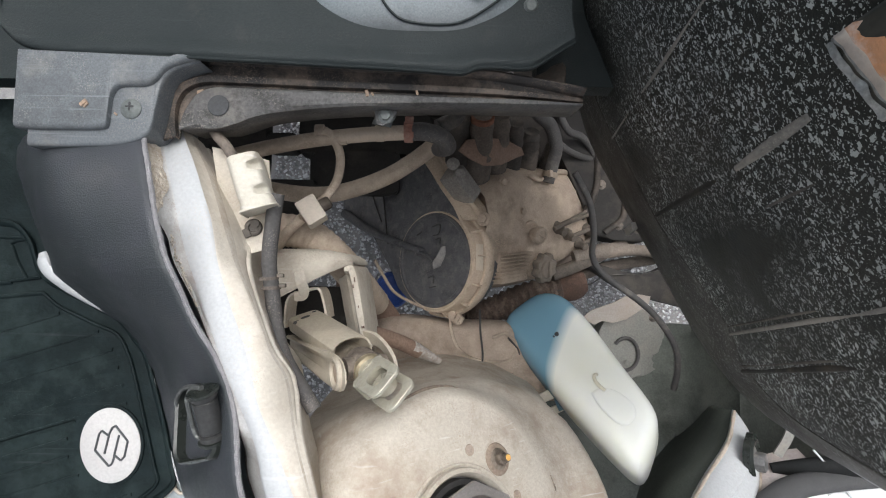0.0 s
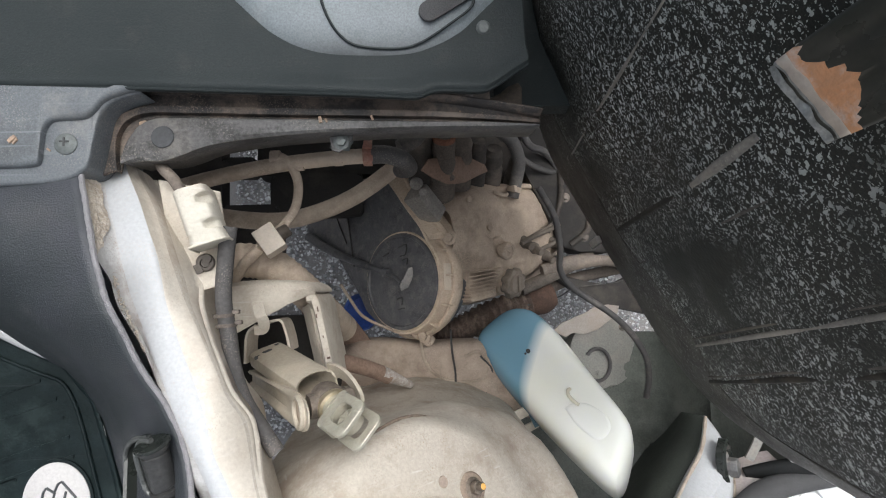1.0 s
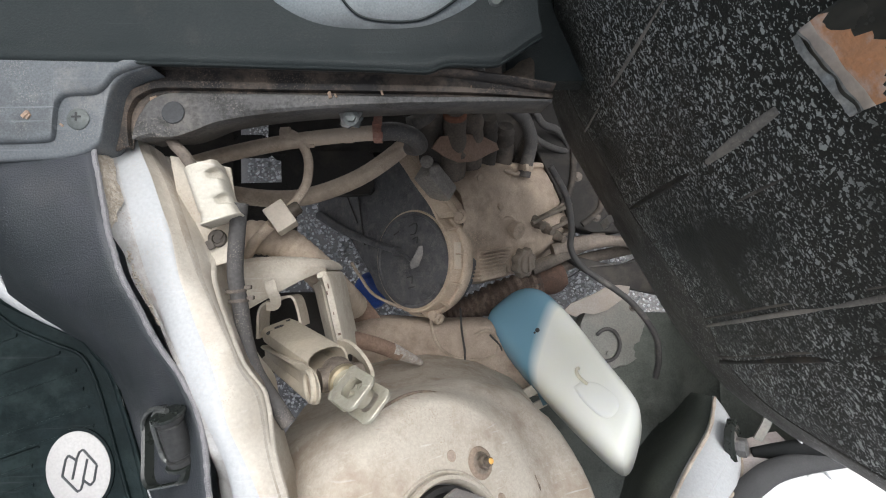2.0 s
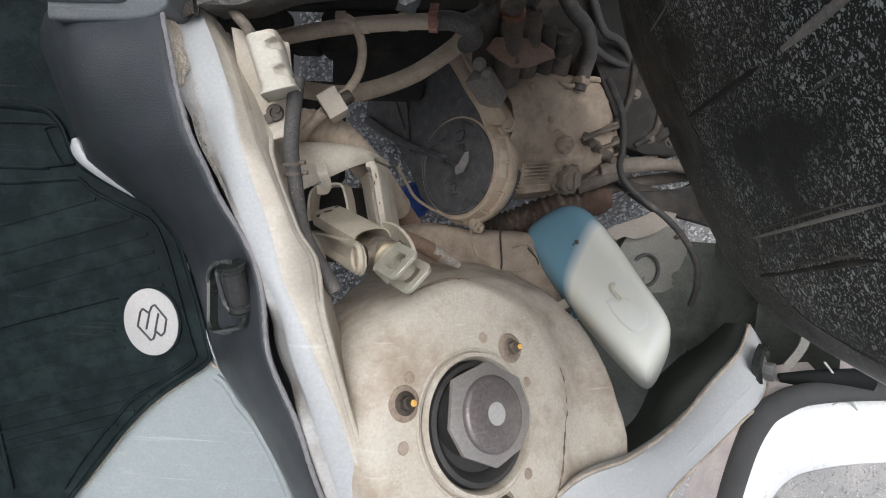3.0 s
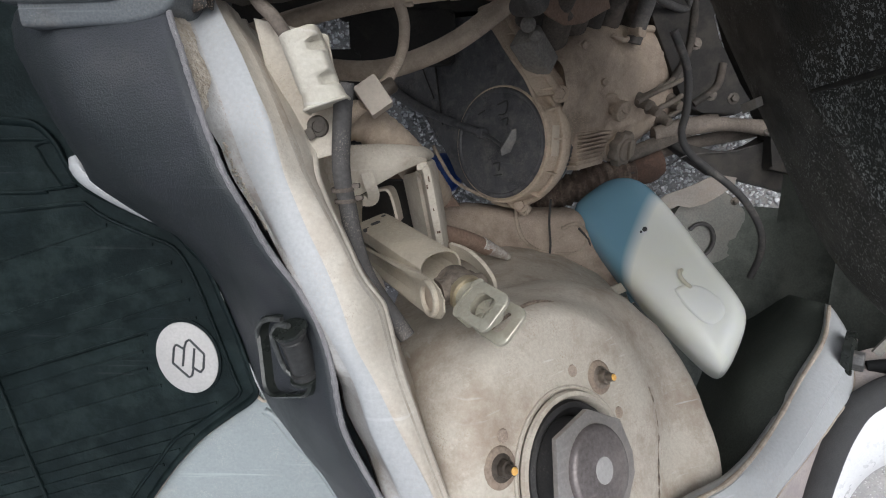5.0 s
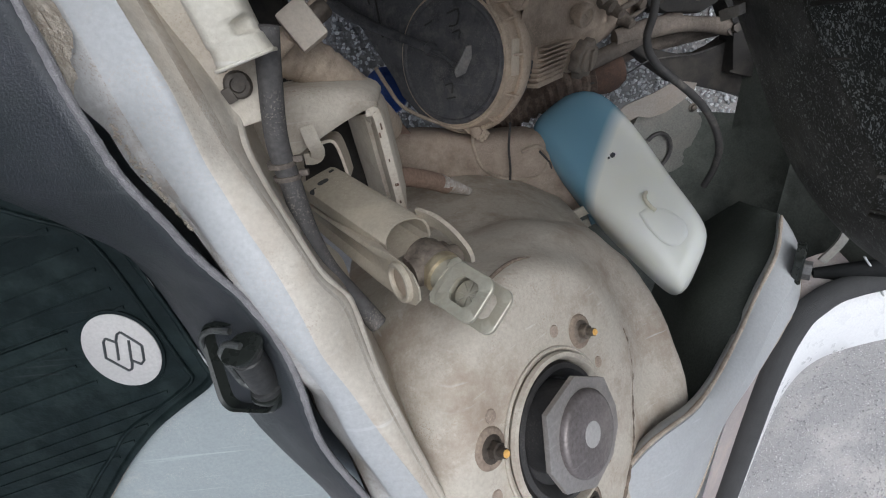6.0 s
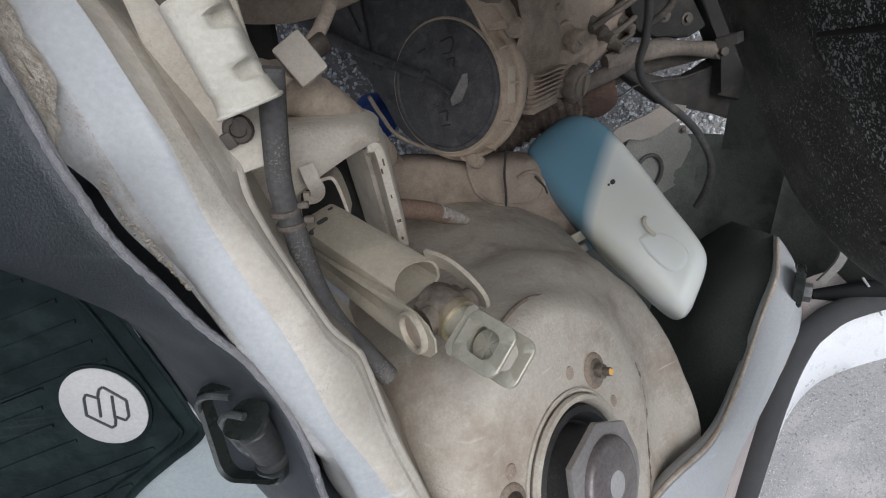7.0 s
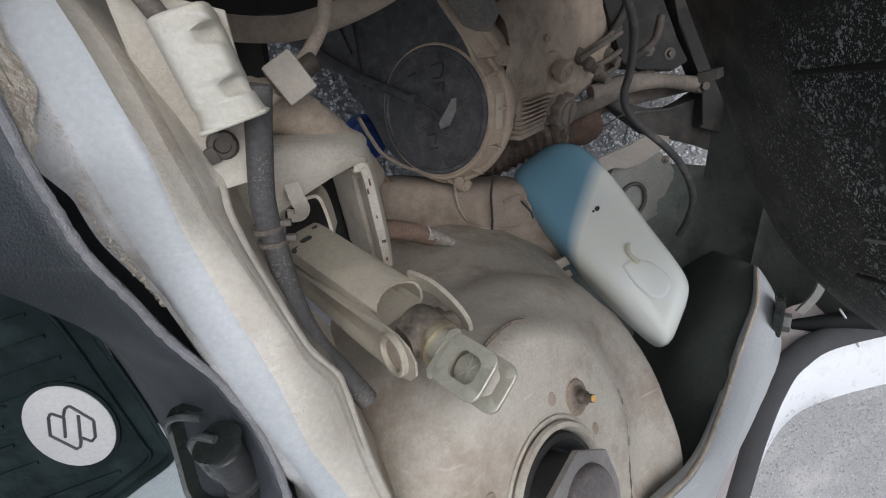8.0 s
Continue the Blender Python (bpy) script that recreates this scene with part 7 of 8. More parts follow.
# ---- steering shaft and its bracket ----
def build_steering():
    th = thing("steering_bracket", "cream bent sheet-steel bracket with worn chipped edge", "bracket", (-0.11, 0.05, 0.5))
    # top sheet, sloping, its front edge free
    bm = bmesh.new()
    rings = []
    for x, yf, yb, zf in ((-0.180, 0.012, 0.068, 0.586), (-0.160, 0.022, 0.073, 0.580), (-0.138, 0.034, 0.0765, 0.572), (-0.120, 0.0445, 0.0775, 0.566), (-0.100, 0.0555, 0.0765, 0.560), (-0.088, 0.0608, 0.0745, 0.556), (-0.081, 0.0630, 0.071, 0.5535), (-0.0775, 0.0635, 0.067, 0.5525)):
        w = wobble((x, 2, 2), 50, 0.0012)
        rings.append([Vector((x, y, z)) for y, z in ((yf, zf - 0.0022), (yf - 0.0006, zf - 0.001), (yf, zf + w), ((yf + yb) / 2, zf + 0.0035 + w), (yb - 0.004, zf + 0.001), (yb, zf - 0.005), (yb + 0.001, 0.47), (yb - 0.002, 0.47), (yb - 0.003, zf - 0.007), ((yf + yb) / 2, zf))])
    loft(bm, rings)
    part("top_sheet", bm, cream_paint, th, "dusty sloping top sheet", angle=45)
    # side plate: narrow lip, then a wall falling inwards
    bm = bmesh.new()
    rings = []
    path = smooth_path([(-0.086, 0.0625, 0.5545), (-0.0795, 0.0625, 0.5535), (-0.0762, 0.058, 0.553), (-0.0735, 0.044, 0.549), (-0.0700, 0.020, 0.5425), (-0.0665, -0.003, 0.536), (-0.0645, -0.018, 0.532)], 6)
    for i, p in enumerate(path):
        d = (path[min(i + 1, len(path) - 1)] - path[max(i - 1, 0)]).normalized()
        o = Vector((d.y, -d.x, 0)).normalized()
        rings.append([p + o * a + Vector((0, 0, h)) for a, h in ((-0.001, -0.08), (-0.001, -0.002), (0.0, 0.0), (0.0055, 0.0006), (0.007, -0.002), (0.010, -0.024), (0.0115, -0.0265), (0.0145, -0.0265), (0.0165, -0.030), (0.030, -0.062), (0.034, -0.08))])
    loft(bm, rings)
    side = part("side_plate", bm, cream_paint, th, "cream side plate with a pressed groove", angle=50)
    rng = np.random.default_rng(8)
    for t in (0.47, 0.50, 0.66, 0.78, 0.80, 0.93):
        i = int(t * (len(path) - 1))
        p = path[i]
        d = (path[i + 1] - path[i - 1]).normalized()
        bm = bmesh.new()
        block(bm, Matrix.Translation(p + Vector((d.y, -d.x, 0)) * (0.0005 + 0.0055 * rng.random()) + Vector((0, 0, 0.0006))) @ Matrix.Rotation(math.atan2(d.y, d.x), 4, "Z"), 0.002 + 0.003 * rng.random() ** 2, 0.0008 + 0.0012 * rng.random(), 0.0007, 0.0002)
        part("paint_chip", bm, rust_dark, side, "rusty paint chip on the edge")
    # bent strap that carries the column tube
    bm = bmesh.new()
    rings = []
    strap = smooth_path([(-0.1395, 0.004, 0.556), (-0.1375, 0.024, 0.560), (-0.134, 0.0335, 0.5605), (-0.127, 0.0375, 0.556), (-0.116, 0.0405, 0.548), (-0.1105, 0.0385, 0.5445), (-0.1065, 0.026, 0.5435), (-0.104, 0.012, 0.543)], 5)
    for i, p in enumerate(strap):
        d = (strap[min(i + 1, len(strap) - 1)] - strap[max(i - 1, 0)]).normalized()
        o = Vector((-d.y, d.x, 0)).normalized() * 0.0011
        rings.append([p - o, p + o, p + o - Vector((0, 0, 0.03)), p - o - Vector((0, 0, 0.03))])
    loft(bm, rings)
    part("strap", bm, cream_paint, th, "bent cream strap round the tube")
    bm = bmesh.new()
    ribbon(bm, [(-0.122, 0.056, 0.575), (-0.119, 0.047, 0.578), (-0.118, 0.040, 0.572), (-0.121, 0.034, 0.566), (-0.128, 0.034, 0.566)], 0.009, 0.002, up=(0.3, -0.4, 0.85))
    part("hook", bm, cream_paint, th, "small bent hook on the front edge")

    th = thing("steering_shaft", "dusty grey-green steering shaft with universal joint", "steering shaft", (-0.09, 0.01, 0.57))
    a, b = Vector((-0.120, 0.015, 0.5505)), Vector((-0.0645, 0.0, 0.622))
    axis = (b - a).normalized()
    m = frame_of(a, axis, (0.79, 0.28, -0.54))
    m = m @ Matrix.Translation((0, -0.0125, 0))
    length = (b - a).length
    # section: flat face to +y, folded sides
    section = [(-0.0125, -0.003), (-0.0158, 0.000), (-0.0162, 0.007), (-0.0150, 0.0108), (-0.0120, 0.0125), (-0.006, 0.0128), (0.0, 0.0128), (0.006, 0.0128), (0.0120, 0.0125), (0.0150, 0.0105), (0.0165, 0.006), (0.0165, -0.002), (0.0135, -0.006), (0.0, -0.006)]
    bm = bmesh.new()
    rings = []
    for h, s, cut in ((-0.010, 0.98, 0), (0.0, 1, 0), (length * 0.5, 1.0, 0), (length * 0.9, 1.0, 0.001), (length, 1.0, 0.009), (length - 0.0008, 0.92, 0.009), (length * 0.5, 0.90, 0.0)):
        rings.append([m @ Vector((x * s, y * s, h - cut * max(0.0, 1 - (x / 0.0165) ** 2) * (1 if y > 0 else 0.3))) for x, y in section])
    loft(bm, rings, caps=False)
    bm.faces.new([v for v in bm.verts][: len(section)])
    tubeob = part("column_tube", bm, shaft_paint, th, "dusty olive-cream column tube", angle=35)
    for x, h, w, g in ((-0.003, 0.003, 0.0085, 0.0042), (-0.0125, 0.006, 0.007, 0.004), (0.0085, -0.004, 0.004, 0.0022)):
        bm = bmesh.new()
        prism(bm, rounded(w, g, g * 0.48), m @ Matrix.Translation((x, 0.0126 if abs(x) < 0.012 else 0.0116, h)) @ Matrix.Rotation(radians(-90 + (18 if x < -0.01 else 0)), 4, "X") , 0, 0.0006)
        part("slot", bm, seal_rubber, tubeob, "dark oval slot")
    # fork: two folded arms ending in round eyes
    eyes = (Vector((-0.068, -0.018, 0.651)), Vector((-0.032, -0.012, 0.631)))
    pin = Vector((0.87, 0.05, -0.48)).normalized()
    eye, start, out = eyes[0], Vector((-0.1450, -0.0150, 0.5180)), -pin
    along = (eye - start).normalized()
    up = out.cross(along)
    up = up * (1 if up.y > 0 else -1)
    bm = bmesh.new()
    rings = []
    for t in (0.0, 0.1, 0.3, 0.5, 0.7, 0.82, 0.90, 0.96, 1.02, 1.08, 1.115):
        p = start.lerp(eye, t)
        w = 0.0080 + 0.0045 * t if t < 0.85 else (0.0128 if t < 1.0 else 0.0128 * math.sqrt(max(0.02, 1 - ((t - 1.0) / 0.12) ** 2)))
        f = 1.0 if t < 0.8 else max(0.0, 1 - (t - 0.8) / 0.12)
        rings.append([p + up * u * w + out * (v * f + 0.0012 * (1 - f) * (v > 0)) for u, v in ((1.0, 0.0), (1.02, 0.003), (0.86, 0.0045), (0.62, 0.0035), (0.40, 0.0008), (-0.30, 0.0008), (-0.50, 0.0035), (-0.78, 0.0045), (-1.0, 0.003), (-1.0, -0.0025), (1.0, -0.0025))])
    loft(bm, rings)
    arm = part("fork_arm", bm, shaft_paint, th, "dusty folded fork arm")
    e = frame_of(eye, out, along)
    bm = bmesh.new()
    turned(bm, [(0.0084, 0.0), (0.0086, 0.0034), (0.0094, 0.0042), (0.0110, 0.0042), (0.0118, 0.0034), (0.0120, 0.0), (0.0, -0.001)], e, 32)
    part("eye_ring", bm, shaft_paint, arm, "round raised bearing eye")
    bm = bmesh.new()
    turned(bm, [(0, 0.0018), (0.0074, 0.0018), (0.0086, 0.0010)], e, 24)
    part("bearing_cap", bm, eye_dust, arm, "dusty brown bearing cap")
    bm = bmesh.new()
    ribbon(bm, [(-0.0565, 0.0035, 0.606), (-0.0465, 0.0025, 0.617), (-0.0380, -0.0020, 0.6270), (-0.0315, -0.0090, 0.6345), (-0.0300, -0.0160, 0.6350)], 0.011, 0.0026, up=(0.75, 0.35, -0.45))
    part("fork_arm", bm, shaft_paint, th, "thin curved fork arm")
    mid = eyes[0].lerp(eyes[1], 0.5)
    hole = Vector((-0.037, -0.016, 0.672))
    face = Vector((-0.50, 0.68, 0.54)).normalized()
    shaft = (hole - face * 0.008 - mid).normalized()
    bm = bmesh.new()
    turned(bm, [(0, -0.016), (0.0080, -0.016), (0.0085, -0.006), (0.0085, 0.006), (0.0080, 0.016), (0, 0.016)], frame_of(mid, pin), 22)
    turned(bm, [(0, -0.014), (0.0110, -0.014), (0.0125, -0.010), (0.0125, 0.002), (0.0115, 0.006), (0, 0.007)], frame_of(mid, shaft), 24)
    block(bm, frame_of(mid - shaft * 0.006, shaft, pin), 0.030, 0.013, 0.012, 0.003)
    part("joint_cross", bm, rust_nut, th, "brown steel joint cross")
    bm = bmesh.new()
    turned(bm, [(0.0105, 0.004), (0.0122, 0.0045), (0.0126, 0.007), (0.0122, 0.0095), (0.0105, 0.010)], frame_of(mid, shaft), 28)
    part("band", bm, brass, th, "yellow zinc band")
    # clamp yoke: two ears with round holes, joined by a web
    tip = Vector((0.62, -0.15, 0.76))
    tip = (tip - face * tip.dot(face)).normalized()
    for n, (o, s, slide) in enumerate(((0.0, 1.0, 0.0), (-0.0125, 1.0, 0.006))):
        q = frame_of(hole + face * o + tip * slide, face, tip)
        outer = rounded(0.028 * s, 0.0265 * s, 0.006, 5)
        ring_in = [(0.0084 * math.cos(math.atan2(y, x)), 0.0084 * math.sin(math.atan2(y, x))) for x, y in outer]
        bm = bmesh.new()
        rr = [[q @ Vector((x, y, h)) for x, y in ring] for ring, h in ((ring_in, 0.0012), ([(x * 0.96, y * 0.96) for x, y in outer], 0.0014), (outer, 0.0009), (outer, -0.0013), (ring_in, -0.0013))]
        loft(bm, rr + [rr[0]], caps=False)
        plate = part("clamp_ear", bm, zinc, th, "greenish zinc-plated clamp ear with a round hole")
        if n == 0:
            bm = bmesh.new()
            turned(bm, [(0, -0.012), (0.0083, -0.012), (0.0083, -0.006), (0, -0.004)], q, 20)
            for k in range(4):
                block(bm, q @ Matrix.Rotation(radians(45 * k + 10), 4, "Z") @ Matrix.Translation((0, 0, -0.0046)), 0.014, 0.0012, 0.0012, 0.0003)
            part("splined_bore", bm, zinc, plate)
    q = frame_of(hole - face * 0.0075, face, tip)
    bm = bmesh.new()
    prism(bm, rounded(0.008, 0.028, 0.003), q @ Matrix.Translation((-0.0135, 0, 0)), -0.008, 0.008, 0.0012)
    turned(bm, [(0, -0.008), (0.010, -0.008), (0.0105, 0.0), (0, 0.002)], frame_of(mid + shaft * 0.016, shaft), 22)
    part("clamp_web", bm, zinc, th)


eye_dust = mat("brown_bearing_dust", (0.26, 0.2, 0.14), (0.2, 0.15, 0.11), 0.8, dust=(0.36, 0.29, 0.21), amount=0.4)
shaft_paint = mat("olive_dust_steel", (0.36, 0.32, 0.24), (0.29, 0.25, 0.19), 0.6, metal=0.15, dust=(0.46, 0.39, 0.29), amount=0.35, bump=0.1, specks=0.55, pale=1.3)
build_steering()

bm = bmesh.new()
tube(bm, [(-0.27, 0.055, 0.545), (-0.20, 0.085, 0.53), (-0.165, 0.098, 0.52), (-0.132, 0.094, 0.51), (-0.106, 0.072, 0.495), (-0.090, 0.045, 0.45), (-0.08, 0.02, 0.38)], lambda t: 0.017 * (1 + 0.035 * math.sin(t * 190)), segs=18, steps=20)
single("corrugated_hose", "thick dusty brown corrugated hose behind the bracket", "hose", bm, hose_rubber, (-0.12, 0.08, 0.5))
bm = bmesh.new()
prism(bm, [(-0.172, 0.150), (-0.128, 0.140), (-0.1235, 0.105), (-0.1205, 0.082), (-0.1215, 0.0755), (-0.127, 0.0715), (-0.143, 0.067), (-0.160, 0.085)], Matrix.Translation((0, 0, 0.641)), -0.002, 0.0, 0.0008)
structure("rail_plate", bm, cream_paint, "dusty cream steel plate welded below the rail", "body rail", smooth=False)
th = thing("rail_clip", "small black steel clip with a hole on the rail", "clip", (-0.137, 0.088, 0.643))
q = frame_of((-0.137, 0.088, 0.6412), (0.15, -0.1, 0.98), (0.9, 0.4, 0))
bm = bmesh.new()
turned(bm, [(0, 0), (0.0062, 0), (0.0066, 0.002), (0.0055, 0.0032), (0.0036, 0.0034), (0.0032, 0.002), (0, 0.002)], q, 20)
block(bm, q @ Matrix.Translation((-0.006, -0.002, 0.002)), 0.005, 0.007, 0.004, 0.0008)
turned(bm, [(0.0012, 0.002), (0.0030, 0.002), (0.0030, 0.006), (0.0012, 0.006)], q @ Matrix.Translation((0.003, 0.002, 0)), 14)
part("body", bm, dark_steel, th)

# ---- chassis member and cables ----
bm = bmesh.new()
rings = []
for k in range(25):
    t = k / 24
    x = -0.13 + 0.30 * t
    cy = -0.062 + 0.020 * math.sin(math.pi * min(1, t * 1.1)) - 0.02 * max(0, t - 0.75) * 4
    w = 0.040 + 0.006 * math.sin(t * 9)
    rings.append([Vector((x, cy + w * math.copysign(abs(math.cos(a)) ** 0.6, math.cos(a)), 0.285 + 0.036 * math.copysign(abs(math.sin(a)) ** 0.6, math.sin(a)) + wobble((x, math.cos(a) * 0.05, 0), 28, 0.007) + wobble((x, math.cos(a) * 0.05, 4), 70, 0.003))) for a in (2 * math.pi * q / 28 for q in range(28))])
loft(bm, rings)
structure("chassis_member", bm, frame_paint, "dust-covered brown chassis member below the wheel arch", "chassis")
bm = bmesh.new()
tube(bm, [(-0.13, -0.088, 0.315), (-0.05, -0.083, 0.322), (0.03, -0.082, 0.325), (0.10, -0.088, 0.322), (0.15, -0.105, 0.31)], 0.007, segs=10)
structure("chassis_seam", bm, frame_paint, "dusty weld fold along the chassis member", "chassis")
bm = bmesh.new()
prism(bm, [(-0.150, 0.075), (-0.112, 0.066), (-0.075, 0.025), (-0.035, -0.028), (-0.100, -0.04), (-0.15, 0.0)], Matrix.Translation((0, 0, 0.30)) @ Matrix.Rotation(radians(-6), 4, "X"), -0.003, 0.003, 0.001)
structure("brown_plate", bm, brown_plate, "rusty brown steel plate beside the chassis member", "chassis")


def cable(name, label, pts, r, material, at):
    b = bmesh.new()
    tube(b, pts, r, segs=8)
    return single(name, label, "cable", b, material, at, "wire", "cables in the engine bay")


cable("tied_cable", "thin dusty cable tied over the chassis member", [(0.018, -0.003, 0.33), (0.020, -0.02, 0.328), (0.030, -0.045, 0.326), (0.052, -0.060, 0.325), (0.085, -0.064, 0.323), (0.105, -0.060, 0.32), (0.112, -0.040, 0.322), (0.098, -0.024, 0.324), (0.078, -0.030, 0.325)], 0.0022, hose_rubber, (0.06, -0.04, 0.32))
cable("hanging_wire", "thin dark wire hanging beside the belt cover", [(0.058, 0.010, 0.35), (0.060, -0.02, 0.335), (0.064, -0.05, 0.328), (0.066, -0.085, 0.325), (0.09, -0.088, 0.323), (0.113, -0.075, 0.32), (0.116, -0.05, 0.322), (0.10, -0.030, 0.325)], 0.0014, black_hose, (0.08, -0.05, 0.32))
cable("ground_wire", "thin black wire crossing above the gravel", [(0.19, 0.035, 0.24), (0.24, 0.045, 0.235), (0.27, 0.06, 0.238), (0.33, 0.065, 0.235), (0.37, 0.075, 0.23)], 0.0011, black_hose, (0.28, 0.05, 0.23))
cable("cover_wire", "thin wire along the underside of the belt cover", [(-0.085, 0.075, 0.36), (-0.075, 0.055, 0.345), (-0.06, 0.032, 0.335), (-0.03, 0.015, 0.33), (0.01, 0.0, 0.33), (0.03, -0.006, 0.328)], 0.0022, hose_rubber, (-0.02, 0.02, 0.33))
th = thing("cable_knot", "dusty knot of string and wire on the belt cover", "knot", (0.028, -0.006, 0.33))
bm = bmesh.new()
for k in range(5):
    a = k * 1.3
    tube(bm, [Vector((0.028, -0.004, 0.334)) + 0.008 * Vector((math.cos(a + t) * (1 - 0.2 * t), math.sin(a + t) * 0.8, 0.35 * math.sin(2 * t + a))) for t in (0, 1.2, 2.4, 3.6, 4.8)], 0.0024, segs=8, steps=4)
part("knot", bm, hose_rubber, th)
th = thing("taped_pipe", "dusty pipe end wrapped in worn white tape", "pipe", (-0.02, -0.04, 0.42))
bm = bmesh.new()
tube(bm, [(-0.075, -0.008, 0.47), (-0.045, -0.022, 0.44), (-0.022, -0.036, 0.418)], 0.009, segs=14)
part("pipe", bm, brown_plate, th)
bm = bmesh.new()
tube(bm, [(-0.030, -0.030, 0.427), (-0.012, -0.042, 0.410), (0.003, -0.052, 0.395)], lambda t: 0.0100 - 0.005 * t + wobble((t * 8, 0, 0), 4, 0.0014), segs=12, steps=8, squash=0.8)
part("tape", bm, tape, th, "worn white tape")

bm = bmesh.new()
turned(bm, [(0, 0.012), (0.020, 0.012), (0.026, 0.010), (0.030, 0.002), (0.031, -0.03), (0, -0.03)], frame_of((-0.080, 0.030, 0.172), (0.1, -0.1, 1)), 30)
single("blue_cap", "dark blue plastic oil filter can below the engine", "filter", bm, blue_plastic, (-0.08, 0.03, 0.14))


def build_brake():
    th = thing("brake_plate", "dusty grey brake backing plate with a black ring", "brake plate", (0.32, -0.05, 0.2))
    m = frame_of((0.318, -0.048, 0.218), (0.1, -0.05, 1), (1, 0, 0))
    bm = bmesh.new()
    out = [(0.060 * math.cos(radians(a)) * (0.86 if 60 < a < 120 else 1), 0.058 * math.sin(radians(a)) * (0.9 if a < 60 else 1) + wobble((a / 60, 0, 0), 1.7, 0.004)) for a in range(0, 360, 10)]
    prism(bm, out, m, -0.02, 0.0, 0.004)
    part("plate", bm, grey_panel, th)
    bm = bmesh.new()
    tube(bm, [m @ Vector((-0.014 + 0.022 * math.cos(radians(a)), -0.018 + 0.026 * math.sin(radians(a)), 0.004)) for a in range(-120, 160, 20)], 0.003, segs=8, steps=3)
    part("ring", bm, black_hose, th, "black rubber ring")
    hex_bolt("bolt", m @ Vector((0.034, 0.040, 0.0)), (0.1, -0.05, 1), 0.004, th, dark_steel)
    hex_bolt("bolt", m @ Vector((-0.012, -0.032, 0.0)), (0.1, -0.05, 1), 0.004, th, grey_panel)
    th = thing("heat_plate", "pale torn sheet-metal plate by the brake", "plate", (0.30, 0.01, 0.24))
    bm = bmesh.new()
    prism(bm, [(0.230, -0.008), (0.243, 0.004), (0.262, 0.011), (0.281, 0.018), (0.300, 0.028), (0.322, 0.031), (0.340, 0.028), (0.337, 0.016), (0.318, 0.002), (0.301, -0.009), (0.279, -0.015), (0.262, -0.012), (0.250, -0.018)], Matrix.Translation((0, 0, 0.236)), -0.0012, 0.0012)
    part("sheet", bm, torn_sheet, th)


torn_sheet = mat("pale_torn_sheet", (0.25, 0.22, 0.195), (0.18, 0.155, 0.13), 0.8, scale=40, dust=(0.2, 0.15, 0.11), amount=0.3)
build_brake()
arm_dust = mat("dusty_brown_arm", (0.16, 0.13, 0.105), (0.10, 0.08, 0.062), 0.8, dust=(0.24, 0.19, 0.145), amount=0.4, bump=0.3, specks=0.6)
under_dark = mat("dark_gap_fill", (0.018, 0.017, 0.016), (0.03, 0.027, 0.024), 0.8, dust=(0.07, 0.058, 0.046), amount=0.3)
# dark plates added for the shade under the bay, open where gravel shows
for name, x0, x1, y0, y1, z, tilt in (("gap_plate", -0.42, 0.02, 0.300, 0.46, 0.31, 4), ("gap_plate", -0.44, -0.262, 0.08, 0.298, 0.30, 0), ("gap_plate", -0.213, -0.01, 0.238, 0.299, 0.295, -5), ("gap_plate", -0.262, -0.213, 0.239, 0.266, 0.302, 0), ("gap_plate", -0.193, -0.06, 0.176, 0.240, 0.30, 3), ("gap_plate", -0.264, -0.180, 0.05, 0.196, 0.298, 2), ("gap_plate", -0.20, -0.078, -0.05, 0.040, 0.44, 0)):
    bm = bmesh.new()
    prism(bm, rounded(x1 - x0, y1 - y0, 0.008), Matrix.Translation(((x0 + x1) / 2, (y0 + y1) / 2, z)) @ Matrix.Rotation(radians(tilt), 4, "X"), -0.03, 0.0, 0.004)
    structure(name, bm, under_dark, "dark plate filling a shaded gap below the engine bay", "chassis")
# made-up housing that fills the black void behind the engine
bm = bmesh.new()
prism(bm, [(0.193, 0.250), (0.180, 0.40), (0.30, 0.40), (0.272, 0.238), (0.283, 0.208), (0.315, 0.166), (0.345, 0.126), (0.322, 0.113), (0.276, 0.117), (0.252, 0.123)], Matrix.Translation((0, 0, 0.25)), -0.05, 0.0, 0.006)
single("gearbox", "dark housing shape filling the black void behind the engine", "gearbox", bm, under_dark, (0.33, 0.2, 0.2), "housing")
gearbox = bpy.data.objects["gearbox"]
for pts in ([(0.225, 0.150, 0.252), (0.245, 0.185, 0.253), (0.252, 0.230, 0.252), (0.250, 0.30, 0.25)], [(0.262, 0.128, 0.251), (0.290, 0.150, 0.252), (0.296, 0.180, 0.251)]):
    bm = bmesh.new()
    tube(bm, pts, 0.005, segs=10)
    part("cast_rib", bm, stub_dark, gearbox, "dusty cast rib")
for x, y in ((0.238, 0.165), (0.258, 0.205), (0.285, 0.140), (0.315, 0.135)):
    hex_bolt("bolt", (x, y, 0.25), (0, 0, 1), 0.005, gearbox, dark_steel)
bm = bmesh.new()
tube(bm, [(0.1877, 0.2006, 0.35), (0.2112, 0.1604, 0.34), (0.2217, 0.1173, 0.325), (0.2227, 0.0874, 0.315), (0.2411, 0.0602, 0.31), (0.2958, 0.0214, 0.305), (0.3264, -0.0073, 0.3), (0.3522, -0.0443, 0.29), (0.3629, -0.0789, 0.275), (0.366, -0.1134, 0.255)], 0.0046, segs=12)
single("black_cable", "long black rubber cable between engine and seat", "cable", bm, black_hose, (0.26, 0.0, 0.36))
